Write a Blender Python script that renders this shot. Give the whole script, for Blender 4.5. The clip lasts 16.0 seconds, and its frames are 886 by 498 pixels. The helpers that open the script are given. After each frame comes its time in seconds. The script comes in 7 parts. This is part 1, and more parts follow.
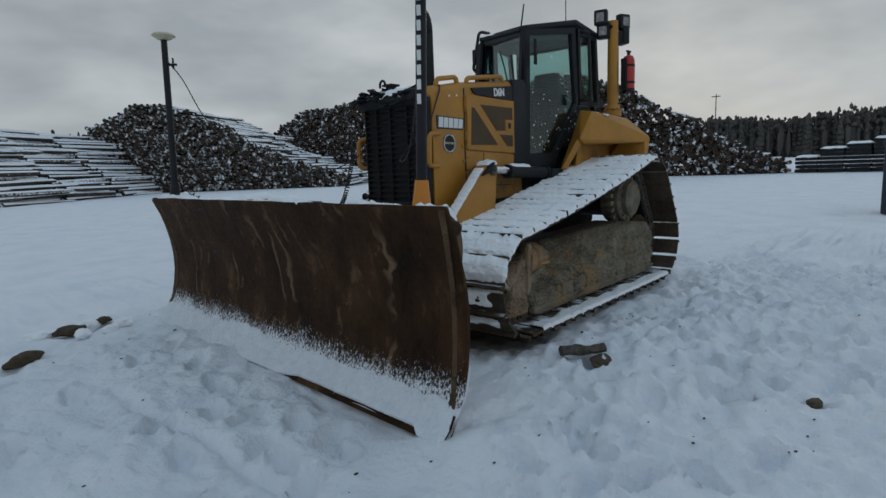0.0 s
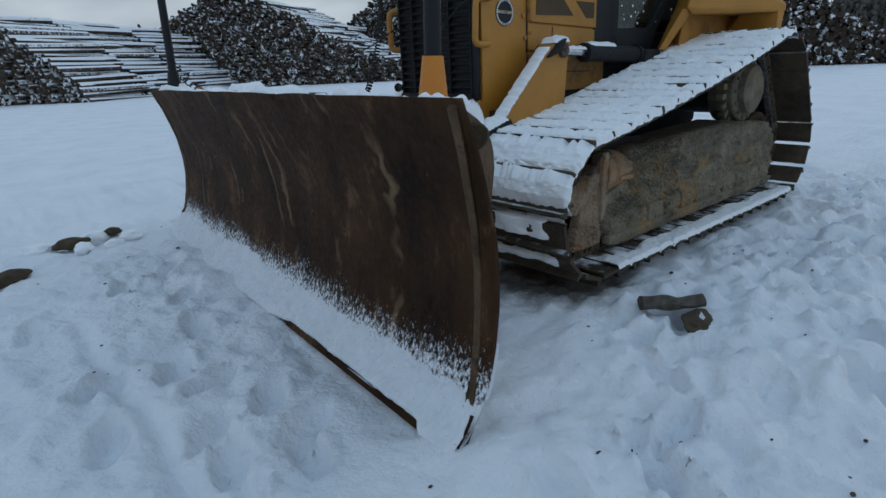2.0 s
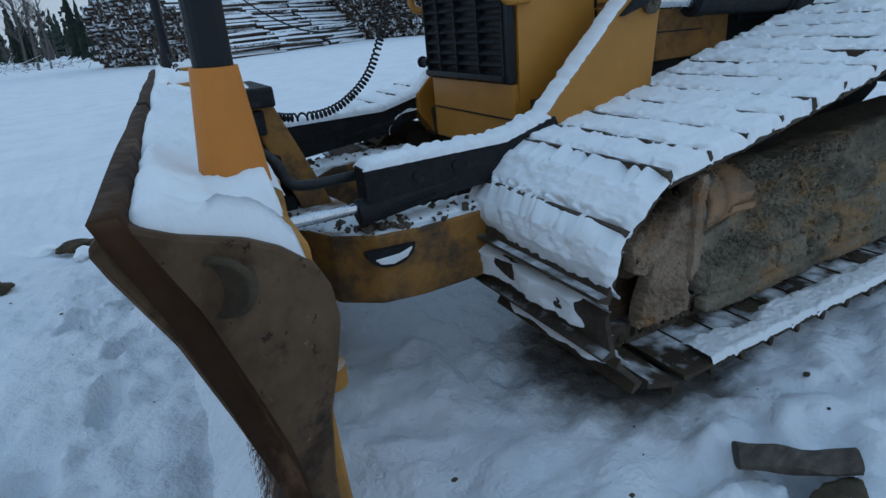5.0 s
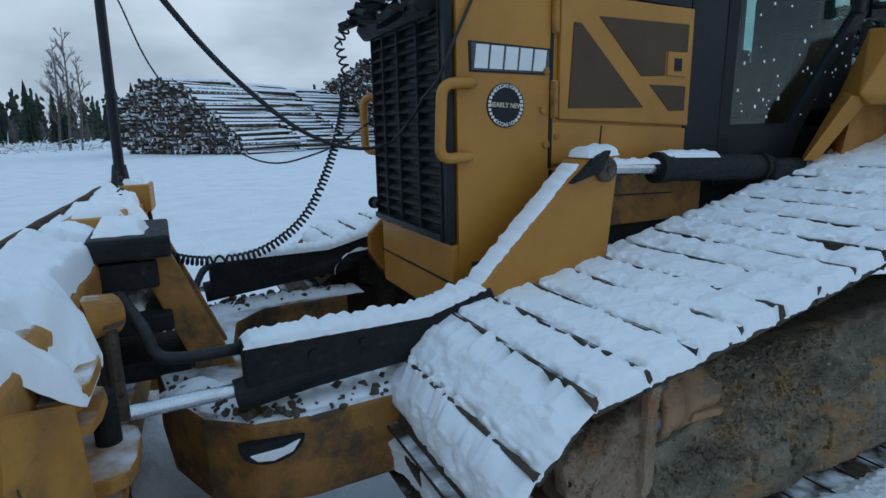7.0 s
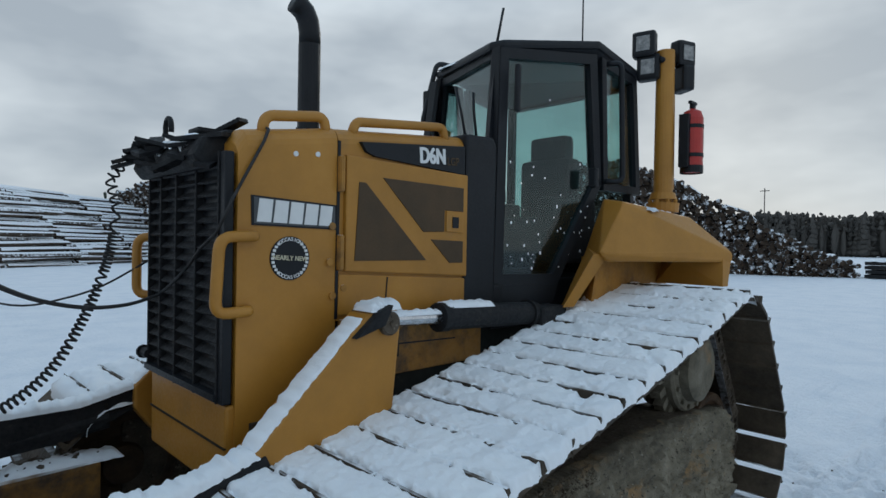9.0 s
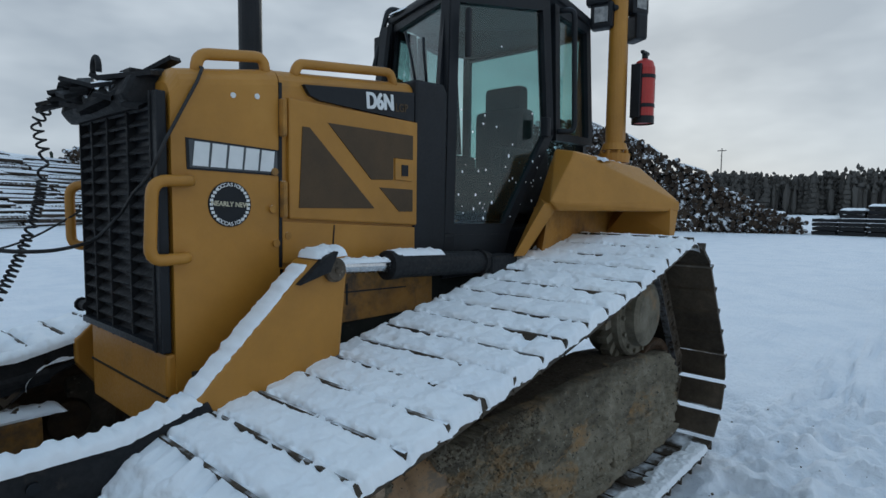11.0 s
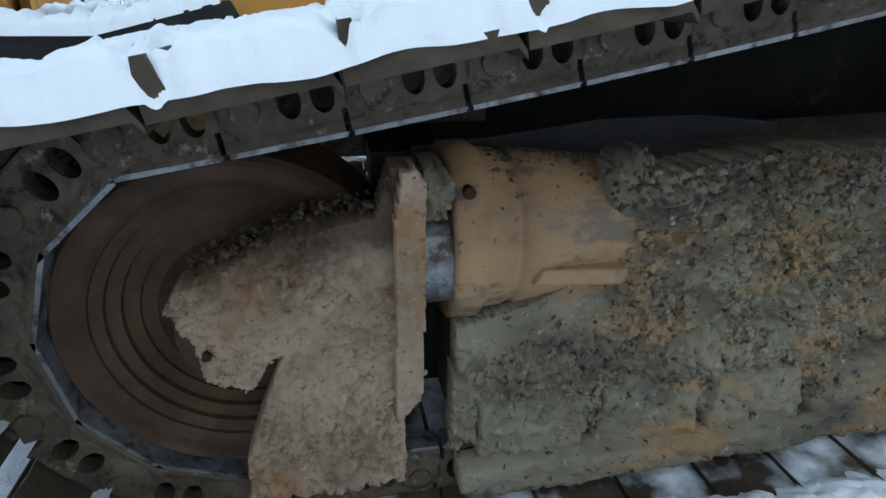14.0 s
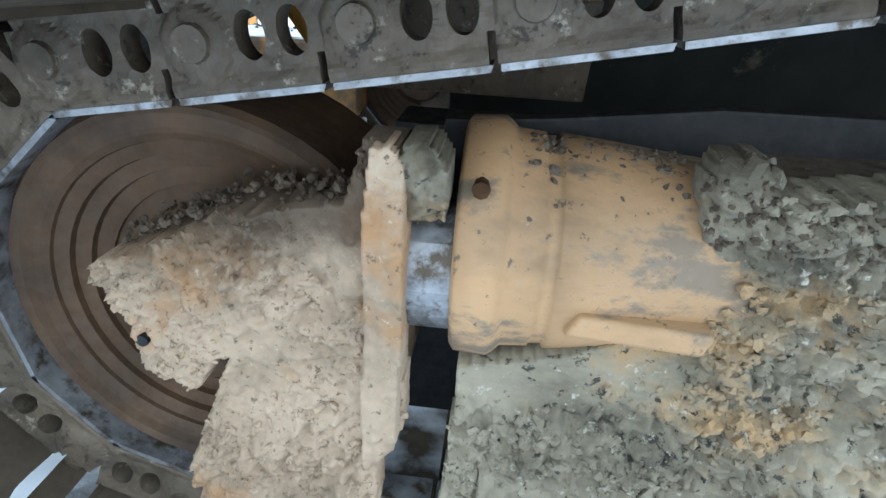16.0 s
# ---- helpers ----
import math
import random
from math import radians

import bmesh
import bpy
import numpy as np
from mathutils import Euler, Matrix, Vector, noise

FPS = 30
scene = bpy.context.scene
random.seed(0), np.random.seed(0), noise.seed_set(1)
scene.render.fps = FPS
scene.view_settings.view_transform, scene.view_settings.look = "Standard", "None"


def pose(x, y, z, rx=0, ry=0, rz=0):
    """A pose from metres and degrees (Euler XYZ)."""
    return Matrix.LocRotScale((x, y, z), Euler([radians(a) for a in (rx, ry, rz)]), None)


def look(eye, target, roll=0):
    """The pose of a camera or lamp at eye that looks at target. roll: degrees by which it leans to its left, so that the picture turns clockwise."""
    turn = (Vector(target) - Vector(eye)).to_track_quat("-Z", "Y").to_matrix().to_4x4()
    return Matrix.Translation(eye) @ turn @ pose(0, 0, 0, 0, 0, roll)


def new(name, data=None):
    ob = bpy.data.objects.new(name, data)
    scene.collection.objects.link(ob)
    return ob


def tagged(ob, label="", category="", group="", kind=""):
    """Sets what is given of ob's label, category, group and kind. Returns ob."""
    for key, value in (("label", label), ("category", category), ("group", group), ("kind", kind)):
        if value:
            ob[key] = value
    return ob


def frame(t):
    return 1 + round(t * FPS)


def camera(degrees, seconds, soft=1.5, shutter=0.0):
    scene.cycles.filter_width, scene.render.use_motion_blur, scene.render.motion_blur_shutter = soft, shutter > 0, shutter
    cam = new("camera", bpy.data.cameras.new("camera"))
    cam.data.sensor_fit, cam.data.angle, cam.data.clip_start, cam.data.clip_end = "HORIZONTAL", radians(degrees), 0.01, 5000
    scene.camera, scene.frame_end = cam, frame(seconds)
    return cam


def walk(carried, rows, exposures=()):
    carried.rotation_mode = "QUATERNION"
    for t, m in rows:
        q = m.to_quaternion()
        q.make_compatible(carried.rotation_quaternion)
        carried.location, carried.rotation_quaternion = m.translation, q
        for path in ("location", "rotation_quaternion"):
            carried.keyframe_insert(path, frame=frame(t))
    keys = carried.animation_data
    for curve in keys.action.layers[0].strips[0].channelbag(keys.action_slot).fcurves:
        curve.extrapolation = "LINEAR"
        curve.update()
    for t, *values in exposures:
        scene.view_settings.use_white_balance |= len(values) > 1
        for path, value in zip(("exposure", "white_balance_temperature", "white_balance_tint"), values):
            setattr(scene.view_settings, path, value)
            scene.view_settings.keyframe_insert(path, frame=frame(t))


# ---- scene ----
cam = camera(75.9, 16.0)
PATH = [
    (0, (-5.441, -3.835, 1.405), (-3.959, -2.524, 1.114), -2.1),
    (0.5, (-5.341, -3.803, 1.394), (-3.896, -2.464, 1.049), -2.6),
    (1, (-5.055, -3.721, 1.365), (-3.666, -2.335, 0.978), -2.3),
    (1.5, (-4.788, -3.543, 1.321), (-3.469, -2.12, 0.834), -2.4),
    (2, (-4.499, -3.273, 1.31), (-3.274, -1.821, 0.683), -2.7),
    (2.5, (-4.247, -3.068, 1.279), (-3.131, -1.594, 0.516), -4.3),
    (3, (-3.98, -2.868, 1.252), (-2.981, -1.383, 0.359), -5.4),
    (3.2, (-3.876, -2.778, 1.211), (-2.923, -1.295, 0.266), -6.0),
    (5.3, (-3.192, -2.623, 1.404), (-2.403, -0.934, 0.681), -4.6),
    (5.5, (-3.131, -2.551, 1.42), (-2.357, -0.846, 0.717), -3.9),
    (6, (-3.013, -2.484, 1.438), (-2.295, -0.742, 0.768), -3.5),
    (6.5, (-2.906, -2.47, 1.458), (-2.16, -0.704, 0.887), -2.4),
    (7, (-2.789, -2.475, 1.525), (-1.932, -0.719, 1.1), -1.2),
    (7.5, (-2.755, -2.49, 1.617), (-1.76, -0.776, 1.351), -0.5),
    (8, (-2.745, -2.5, 1.643), (-1.618, -0.856, 1.479), 0.0),
    (8.5, (-2.727, -2.5, 1.638), (-1.449, -0.964, 1.553), 0.8),
    (9, (-2.685, -2.513, 1.663), (-1.276, -1.093, 1.646), 1.0),
    (9.2, (-2.669, -2.533, 1.68), (-1.219, -1.156, 1.687), 0.9),
    (11.3, (-2.601, -2.572, 1.569), (-1.117, -1.248, 1.357), 1.3),
    (11.5, (-2.579, -2.581, 1.54), (-1.135, -1.226, 1.262), 1.1),
    (12, (-2.483, -2.55, 1.437), (-1.195, -1.083, 1.0), 0.7),
    (12.5, (-2.283, -2.426, 1.345), (-1.224, -0.823, 0.79), 0.2),
    (13, (-2.104, -2.319, 1.283), (-1.307, -0.602, 0.635), 0.7),
    (13.5, (-1.795, -2.207, 1.067), (-1.275, -0.411, 0.355), 0.3),
    (14, (-1.593, -2.032, 0.952), (-1.221, -0.242, 0.142), 0.7),
    (14.5, (-1.471, -1.905, 0.902), (-1.279, -0.102, 0.06), 0.8),
    (15, (-1.422, -1.861, 0.865), (-1.379, -0.056, 0.005), 1.6),
    (15.5, (-1.409, -1.837, 0.854), (-1.492, -0.041, -0.024), 2.1),
    (16, (-1.379, -1.813, 0.888), (-1.53, -0.02, 0.015), 3.3),
]
walk(cam, [(t, look(eye, target, roll)) for t, eye, target, roll in PATH],
     exposures=[(0, -0.34, 6350, 5), (1.5, -0.22, 6050, 5), (3, -0.01, 5550, 2), (5.5, -0.02, 5380, 3), (6.5, 0.0, 5350, 2), (7.5, 0.06, 5650, 3), (9, 0.01, 6050, 4), (11.5, 0.01, 5800, 4), (13, 0.29, 5450, 2), (14, 0.81, 6000, 4), (14.7, 2.11, 5900, 3), (15.5, 2.66, 5950, 3), (16, 2.6, 5950, 3)])

# ---- world and light ----
SUN_AZ, SUN_EL = 70.0, 16.0      # degrees from +Y towards +X, and above the horizon
world = bpy.data.worlds.new("world")
scene.world = world
world.use_nodes = True
wn, wl = world.node_tree.nodes, world.node_tree.links
wn.clear()
w_out = wn.new("ShaderNodeOutputWorld")
w_bg = wn.new("ShaderNodeBackground")
w_sky = wn.new("ShaderNodeTexSky")
w_sky.sky_type, w_sky.sun_disc = "NISHITA", False
w_sky.sun_elevation, w_sky.sun_rotation = radians(SUN_EL), radians(SUN_AZ)
w_sky_dim = wn.new("ShaderNodeMix")
w_sky_dim.data_type, w_sky_dim.blend_type = "RGBA", "MULTIPLY"
w_sky_dim.inputs[0].default_value = 1.0
w_sky_dim.inputs[7].default_value = (0.6, 0.6, 0.6, 1)
w_tc = wn.new("ShaderNodeTexCoord")
w_map = wn.new("ShaderNodeMapping")
w_map.inputs["Scale"].default_value = (1.7, 1.7, 4.2)
w_noise = wn.new("ShaderNodeTexNoise")
w_noise.inputs["Scale"].default_value, w_noise.inputs["Detail"].default_value = 1.7, 4.0
w_noise.inputs["Roughness"].default_value = 0.5
w_ramp = wn.new("ShaderNodeValToRGB")
w_ramp.color_ramp.elements[0].position, w_ramp.color_ramp.elements[0].color = 0.38, (4.1, 4.35, 4.75, 1)
w_ramp.color_ramp.elements[1].position, w_ramp.color_ramp.elements[1].color = 0.66, (6.9, 7.0, 7.2, 1)
# a warm thin patch in the cloud round the sun
w_vec = wn.new("ShaderNodeVectorMath")
w_vec.operation = "DOT_PRODUCT"
w_vec.inputs[1].default_value = (math.sin(radians(SUN_AZ)) * math.cos(radians(SUN_EL)), math.cos(radians(SUN_AZ)) * math.cos(radians(SUN_EL)), math.sin(radians(SUN_EL)))
w_glow = wn.new("ShaderNodeMapRange")
w_glow.inputs["From Min"].default_value, w_glow.inputs["From Max"].default_value = 0.75, 1.0
w_glow.inputs["To Max"].default_value = 0.05
w_pow = wn.new("ShaderNodeMath")
w_pow.operation = "POWER"
w_pow.inputs[1].default_value = 3.0
w_mixg = wn.new("ShaderNodeMix")
w_mixg.data_type = "RGBA"
w_mixg.inputs[7].default_value = (9.0, 8.2, 7.2, 1)
w_mix = wn.new("ShaderNodeMix")
w_mix.data_type = "RGBA"
w_mix.inputs[0].default_value = 0.94
wl.new(w_tc.outputs["Generated"], w_map.inputs["Vector"])
wl.new(w_map.outputs["Vector"], w_noise.inputs["Vector"])
wl.new(w_noise.outputs["Fac"], w_ramp.inputs["Fac"])
wl.new(w_tc.outputs["Generated"], w_vec.inputs[0])
wl.new(w_vec.outputs["Value"], w_glow.inputs["Value"])
wl.new(w_glow.outputs["Result"], w_pow.inputs[0])
wl.new(w_pow.outputs["Value"], w_mixg.inputs[0])
wl.new(w_ramp.outputs["Color"], w_mixg.inputs[6])
wl.new(w_sky.outputs["Color"], w_sky_dim.inputs[6])
wl.new(w_sky_dim.outputs[2], w_mix.inputs[6])
wl.new(w_mixg.outputs[2], w_mix.inputs[7])
w_sep = wn.new("ShaderNodeSeparateXYZ")
w_zen = wn.new("ShaderNodeMapRange")
w_zen.inputs["From Min"].default_value, w_zen.inputs["From Max"].default_value = 0.35, 0.85
w_blue = wn.new("ShaderNodeMix")
w_blue.data_type, w_blue.blend_type = "RGBA", "MULTIPLY"
w_blue.inputs[7].default_value = (0.83, 1.03, 1.22, 1)
wl.new(w_tc.outputs["Generated"], w_sep.inputs["Vector"])
wl.new(w_sep.outputs["Z"], w_zen.inputs["Value"])
wl.new(w_zen.outputs["Result"], w_blue.inputs[0])
wl.new(w_mix.outputs[2], w_blue.inputs[6])
wl.new(w_blue.outputs[2], w_bg.inputs["Color"])
w_bg.inputs["Strength"].default_value = 0.105
wl.new(w_bg.outputs["Background"], w_out.inputs["Surface"])

sun_data = bpy.data.lights.new("sun", "SUN")
sun_data.energy, sun_data.angle, sun_data.color = 0.5, radians(25), (1.0, 0.93, 0.84)
sun = new("sun", sun_data)
sd = Vector((math.sin(radians(SUN_AZ)) * math.cos(radians(SUN_EL)), math.cos(radians(SUN_AZ)) * math.cos(radians(SUN_EL)), math.sin(radians(SUN_EL))))
sun.matrix_world = look(sd * 50, (0, 0, 0))

# ---- materials ----
def ramp_node(nodes, stops):
    r = nodes.new("ShaderNodeValToRGB")
    els = r.color_ramp.elements
    while len(els) < len(stops):
        els.new(0.5)
    for e, (p, c) in zip(els, stops):
        e.position, e.color = p, (*c, 1)
    return r


def material(name, stops, scale=4.0, detail=8.0, rough=(0.6, 0.9), metal=0.0, bump=0.3, bump_scale=60.0, bump_dist=0.004,
             stain=None, stain_scale=1.5, stain_range=(0.55, 0.62), stretch=(1, 1, 1), dust=None, dust_range=(0.55, 0.95), vary=0.0, spec=0.5, speckle=None):
    """A surface with a large and a fine grain; stain: a second colour in noise patches; dust: a colour that settles on faces that look up."""
    m = bpy.data.materials.new(name)
    m.use_nodes = True
    n, l = m.node_tree.nodes, m.node_tree.links
    b = n["Principled BSDF"]
    tc = n.new("ShaderNodeTexCoord")
    geo = n.new("ShaderNodeNewGeometry")
    mp = n.new("ShaderNodeMapping")
    mp.inputs["Scale"].default_value = stretch
    l.new(geo.outputs["Position"], mp.inputs["Vector"])
    big = n.new("ShaderNodeTexNoise")
    big.inputs["Scale"].default_value, big.inputs["Detail"].default_value, big.inputs["Roughness"].default_value = scale, detail, 0.65
    l.new(mp.outputs["Vector"], big.inputs["Vector"])
    ramp = ramp_node(n, stops)
    l.new(big.outputs["Fac"], ramp.inputs["Fac"])
    colour = ramp.outputs["Color"]

    def blend(fac, a, bcol):
        mix = n.new("ShaderNodeMix")
        mix.data_type = "RGBA"
        l.new(fac, mix.inputs[0])
        l.new(a, mix.inputs[6])
        mix.inputs[7].default_value = (*bcol, 1)
        return mix.outputs[2]

    if stain:
        sn = n.new("ShaderNodeTexNoise")
        sn.inputs["Scale"].default_value, sn.inputs["Detail"].default_value, sn.inputs["Roughness"].default_value = stain_scale, 10.0, 0.7
        l.new(mp.outputs["Vector"], sn.inputs["Vector"])
        mr = n.new("ShaderNodeMapRange")
        mr.inputs["From Min"].default_value, mr.inputs["From Max"].default_value = stain_range
        l.new(sn.outputs["Fac"], mr.inputs["Value"])
        colour = blend(mr.outputs["Result"], colour, stain)
    if speckle:
        # crumbs: dark damp gaps between pale dry grains
        dark, pale, grain, share = speckle
        for col, seed, lo, hi in ((dark, 0.0, share, share + 0.05), (pale, 41.0, share + 0.02, share + 0.10)):
            off = n.new("ShaderNodeVectorMath")
            off.operation = "ADD"
            off.inputs[1].default_value = (seed, seed, seed)
            l.new(geo.outputs["Position"], off.inputs[0])
            sp_n = n.new("ShaderNodeTexNoise")
            sp_n.inputs["Scale"].default_value, sp_n.inputs["Detail"].default_value, sp_n.inputs["Roughness"].default_value = grain, 5.0, 0.72
            l.new(off.outputs["Vector"], sp_n.inputs["Vector"])
            mrs = n.new("ShaderNodeMapRange")
            mrs.inputs["From Min"].default_value, mrs.inputs["From Max"].default_value = lo, hi
            l.new(sp_n.outputs["Fac"], mrs.inputs["Value"])
            colour = blend(mrs.outputs["Result"], colour, col)
    if dust:
        sep = n.new("ShaderNodeSeparateXYZ")
        l.new(geo.outputs["Normal"], sep.inputs["Vector"])
        dn = n.new("ShaderNodeTexNoise")
        dn.inputs["Scale"].default_value, dn.inputs["Detail"].default_value = 7.0, 8.0
        add = n.new("ShaderNodeMath")
        add.operation = "MULTIPLY_ADD"
        l.new(geo.outputs["Position"], dn.inputs["Vector"])
        l.new(dn.outputs["Fac"], add.inputs[0])
        add.inputs[1].default_value = 0.9
        l.new(sep.outputs["Z"], add.inputs[2])
        mr2 = n.new("ShaderNodeMapRange")
        mr2.inputs["From Min"].default_value, mr2.inputs["From Max"].default_value = dust_range[0] + 0.45, dust_range[1] + 0.45
        l.new(add.outputs["Value"], mr2.inputs["Value"])
        colour = blend(mr2.outputs["Result"], colour, dust)
    if vary:
        info = n.new("ShaderNodeObjectInfo")
        hsv = n.new("ShaderNodeHueSaturation")
        mrv = n.new("ShaderNodeMapRange")
        mrv.inputs["To Min"].default_value, mrv.inputs["To Max"].default_value = 1 - vary, 1 + vary
        l.new(info.outputs["Random"], mrv.inputs["Value"])
        l.new(mrv.outputs["Result"], hsv.inputs["Value"])
        l.new(colour, hsv.inputs["Color"])
        colour = hsv.outputs["Color"]
    l.new(colour, b.inputs["Base Color"])
    fine = n.new("ShaderNodeTexNoise")
    fine.inputs["Scale"].default_value, fine.inputs["Detail"].default_value, fine.inputs["Roughness"].default_value = bump_scale, 6.0, 0.6
    l.new(geo.outputs["Position"], fine.inputs["Vector"])
    rr = n.new("ShaderNodeMapRange")
    rr.inputs["From Min"].default_value, rr.inputs["From Max"].default_value = 0.3, 0.7
    rr.inputs["To Min"].default_value, rr.inputs["To Max"].default_value = rough
    l.new(fine.outputs["Fac"], rr.inputs["Value"])
    l.new(rr.outputs["Result"], b.inputs["Roughness"])
    b.inputs["Metallic"].default_value = metal
    b.inputs["Specular IOR Level"].default_value = spec
    if bump:
        bp = n.new("ShaderNodeBump")
        bp.inputs["Strength"].default_value, bp.inputs["Distance"].default_value = bump, bump_dist
        l.new(fine.outputs["Fac"], bp.inputs["Height"])
        l.new(bp.outputs["Normal"], b.inputs["Normal"])
    return m


SNOW = (0.80, 0.83, 0.87)
YELLOW = material("yellow_paint", [(0.3, (0.33, 0.150, 0.016)), (0.6, (0.425, 0.195, 0.023)), (0.8, (0.475, 0.23, 0.035))], scale=3, rough=(0.38, 0.6), bump=0.15,
                  bump_scale=90, bump_dist=0.001, stain=(0.24, 0.13, 0.04), stain_scale=2.2, stain_range=(0.60, 0.78))
YELLOW_DIRTY = material("dirty_yellow_paint", [(0.3, (0.20, 0.10, 0.025)), (0.55, (0.40, 0.19, 0.03)), (0.8, (0.46, 0.23, 0.045))], scale=5, rough=(0.55, 0.85),
                        bump=0.35, bump_scale=50, bump_dist=0.003, stain=(0.09, 0.058, 0.03), stain_scale=4.0, stain_range=(0.56, 0.74), dust=SNOW, dust_range=(0.92, 1.15))
ARM_DIRTY = material("mud_splashed_yellow_paint", [(0.3, (0.14, 0.072, 0.02)), (0.55, (0.29, 0.14, 0.026)), (0.8, (0.36, 0.18, 0.036))], scale=5, rough=(0.55, 0.85),
                     bump=0.35, bump_scale=50, bump_dist=0.003, stain=(0.070, 0.045, 0.026), stain_scale=4.0, stain_range=(0.46, 0.60), dust=SNOW, dust_range=(0.80, 1.1))
BLACK = material("black_paint", [(0.35, (0.0055, 0.007, 0.0095)), (0.7, (0.010, 0.0125, 0.0165))], scale=5, rough=(0.35, 0.6), bump=0.1, bump_scale=80, bump_dist=0.001,
                 stain=(0.03, 0.03, 0.032), stain_scale=3, stain_range=(0.6, 0.9), spec=0.3)
BLACK_DIRTY = material("dirty_black_steel", [(0.35, (0.006, 0.007, 0.009)), (0.7, (0.018, 0.018, 0.019))], scale=8, rough=(0.5, 0.85), bump=0.3, bump_scale=60,
                       bump_dist=0.002, stain=(0.07, 0.056, 0.042), stain_scale=6, stain_range=(0.60, 0.78), spec=0.3)
RUBBER = material("rubber", [(0.3, (0.010, 0.010, 0.011)), (0.7, (0.022, 0.022, 0.023))], scale=10, rough=(0.55, 0.8), bump=0.2)
SNOW_M = material("snow", [(0.3, (0.82, 0.85, 0.89)), (0.7, (0.90, 0.915, 0.93))], scale=3, rough=(0.75, 0.95), bump=0.5, bump_scale=45, bump_dist=0.008)
POWDER = material("powder_snow_with_specks", [(0.3, (0.66, 0.70, 0.75)), (0.7, (0.78, 0.80, 0.84))], scale=9, rough=(0.8, 0.97), bump=0.7, bump_scale=70, bump_dist=0.008,
                  speckle=((0.20, 0.18, 0.165), (0.80, 0.82, 0.86), 75.0, 0.64))
RUST = material("rusty_steel", [(0.30, (0.011, 0.0048, 0.0016)), (0.5, (0.036, 0.0165, 0.0062)), (0.72, (0.070, 0.034, 0.0145))], scale=3.5, rough=(0.6, 0.85), metal=0.15,
                bump=0.35, bump_scale=35, bump_dist=0.003, stain=(0.17, 0.098, 0.050), stain_scale=3.4, stain_range=(0.58, 0.74), stretch=(1, 1.0, 0.6), spec=0.15, speckle=((0.018, 0.009, 0.004), (0.16, 0.092, 0.048), 9.0, 0.62))
MUD = material("dried_mud", [(0.3, (0.07, 0.062, 0.043)), (0.5, (0.15, 0.132, 0.095)), (0.75, (0.24, 0.215, 0.165))], scale=7, rough=(0.85, 1.0), bump=0.8, bump_scale=55,
               bump_dist=0.008, stain=(0.27, 0.17, 0.085), stain_scale=3.2, stain_range=(0.56, 0.66))
MUDDY_STEEL = material("muddy_steel", [(0.3, (0.032, 0.024, 0.015)), (0.55, (0.080, 0.060, 0.040)), (0.8, (0.140, 0.110, 0.077))], scale=9, rough=(0.55, 0.9), bump=0.5,
                       bump_scale=60, bump_dist=0.004, speckle=((0.03, 0.022, 0.014), (0.22, 0.19, 0.145), 30.0, 0.58))
SHOE_M = material("track_shoe_steel", [(0.3, (0.030, 0.022, 0.014)), (0.6, (0.075, 0.056, 0.037)), (0.85, (0.14, 0.11, 0.075))], scale=6, rough=(0.55, 0.9), metal=0.25,
                  bump=0.4, bump_scale=50, bump_dist=0.003, vary=0.2, dust=SNOW, dust_range=(0.93, 1.10))
WORN = material("worn_bright_steel", [(0.3, (0.13, 0.13, 0.135)), (0.7, (0.36, 0.37, 0.385))], scale=30, rough=(0.35, 0.6), metal=0.7, bump=0.3, stain=(0.07, 0.055, 0.04), stain_scale=22, stain_range=(0.5, 0.62))
CHROME = material("chrome_rod", [(0.3, (0.55, 0.56, 0.58)), (0.7, (0.70, 0.71, 0.73))], scale=12, rough=(0.12, 0.35), metal=1.0, bump=0.05)
BELLY = material("oily_belly_paint", [(0.3, (0.006, 0.007, 0.006)), (0.55, (0.014, 0.015, 0.013)), (0.8, (0.030, 0.030, 0.025))], scale=5, rough=(0.65, 0.95), bump=0.3, bump_scale=40, bump_dist=0.003, spec=0.15,
                 stain=(0.10, 0.085, 0.06), stain_scale=6, stain_range=(0.60, 0.74))
MESH_M = material("perforated_mesh", [(0.3, (0.050, 0.030, 0.012)), (0.7, (0.085, 0.048, 0.018))], scale=4, rough=(0.6, 0.8), bump=0.7, bump_scale=220, bump_dist=0.002)
RED = material("red_paint", [(0.3, (0.36, 0.018, 0.015)), (0.7, (0.45, 0.03, 0.022))], scale=6, rough=(0.25, 0.45), bump=0.05)
WHITE = material("white_print", [(0.3, (0.66, 0.67, 0.66)), (0.7, (0.78, 0.78, 0.77))], scale=9, rough=(0.5, 0.7), bump=0.0)
GREY_PRINT = material("grey_print", [(0.3, (0.05, 0.055, 0.06)), (0.7, (0.08, 0.085, 0.09))], scale=9, rough=(0.5, 0.7), bump=0.0)
CREAM = material("cream_plastic", [(0.3, (0.50, 0.45, 0.30)), (0.7, (0.60, 0.55, 0.40))], scale=9, rough=(0.4, 0.6), bump=0.0)
BARK = material("snowy_bark", [(0.3, (0.02, 0.014, 0.010)), (0.5, (0.05, 0.035, 0.024)), (0.75, (0.10, 0.072, 0.05))], scale=0.9, rough=(0.85, 1.0), bump=0.5, bump_scale=20,
                bump_dist=0.02, dust=SNOW, dust_range=(-0.06, 0.16))
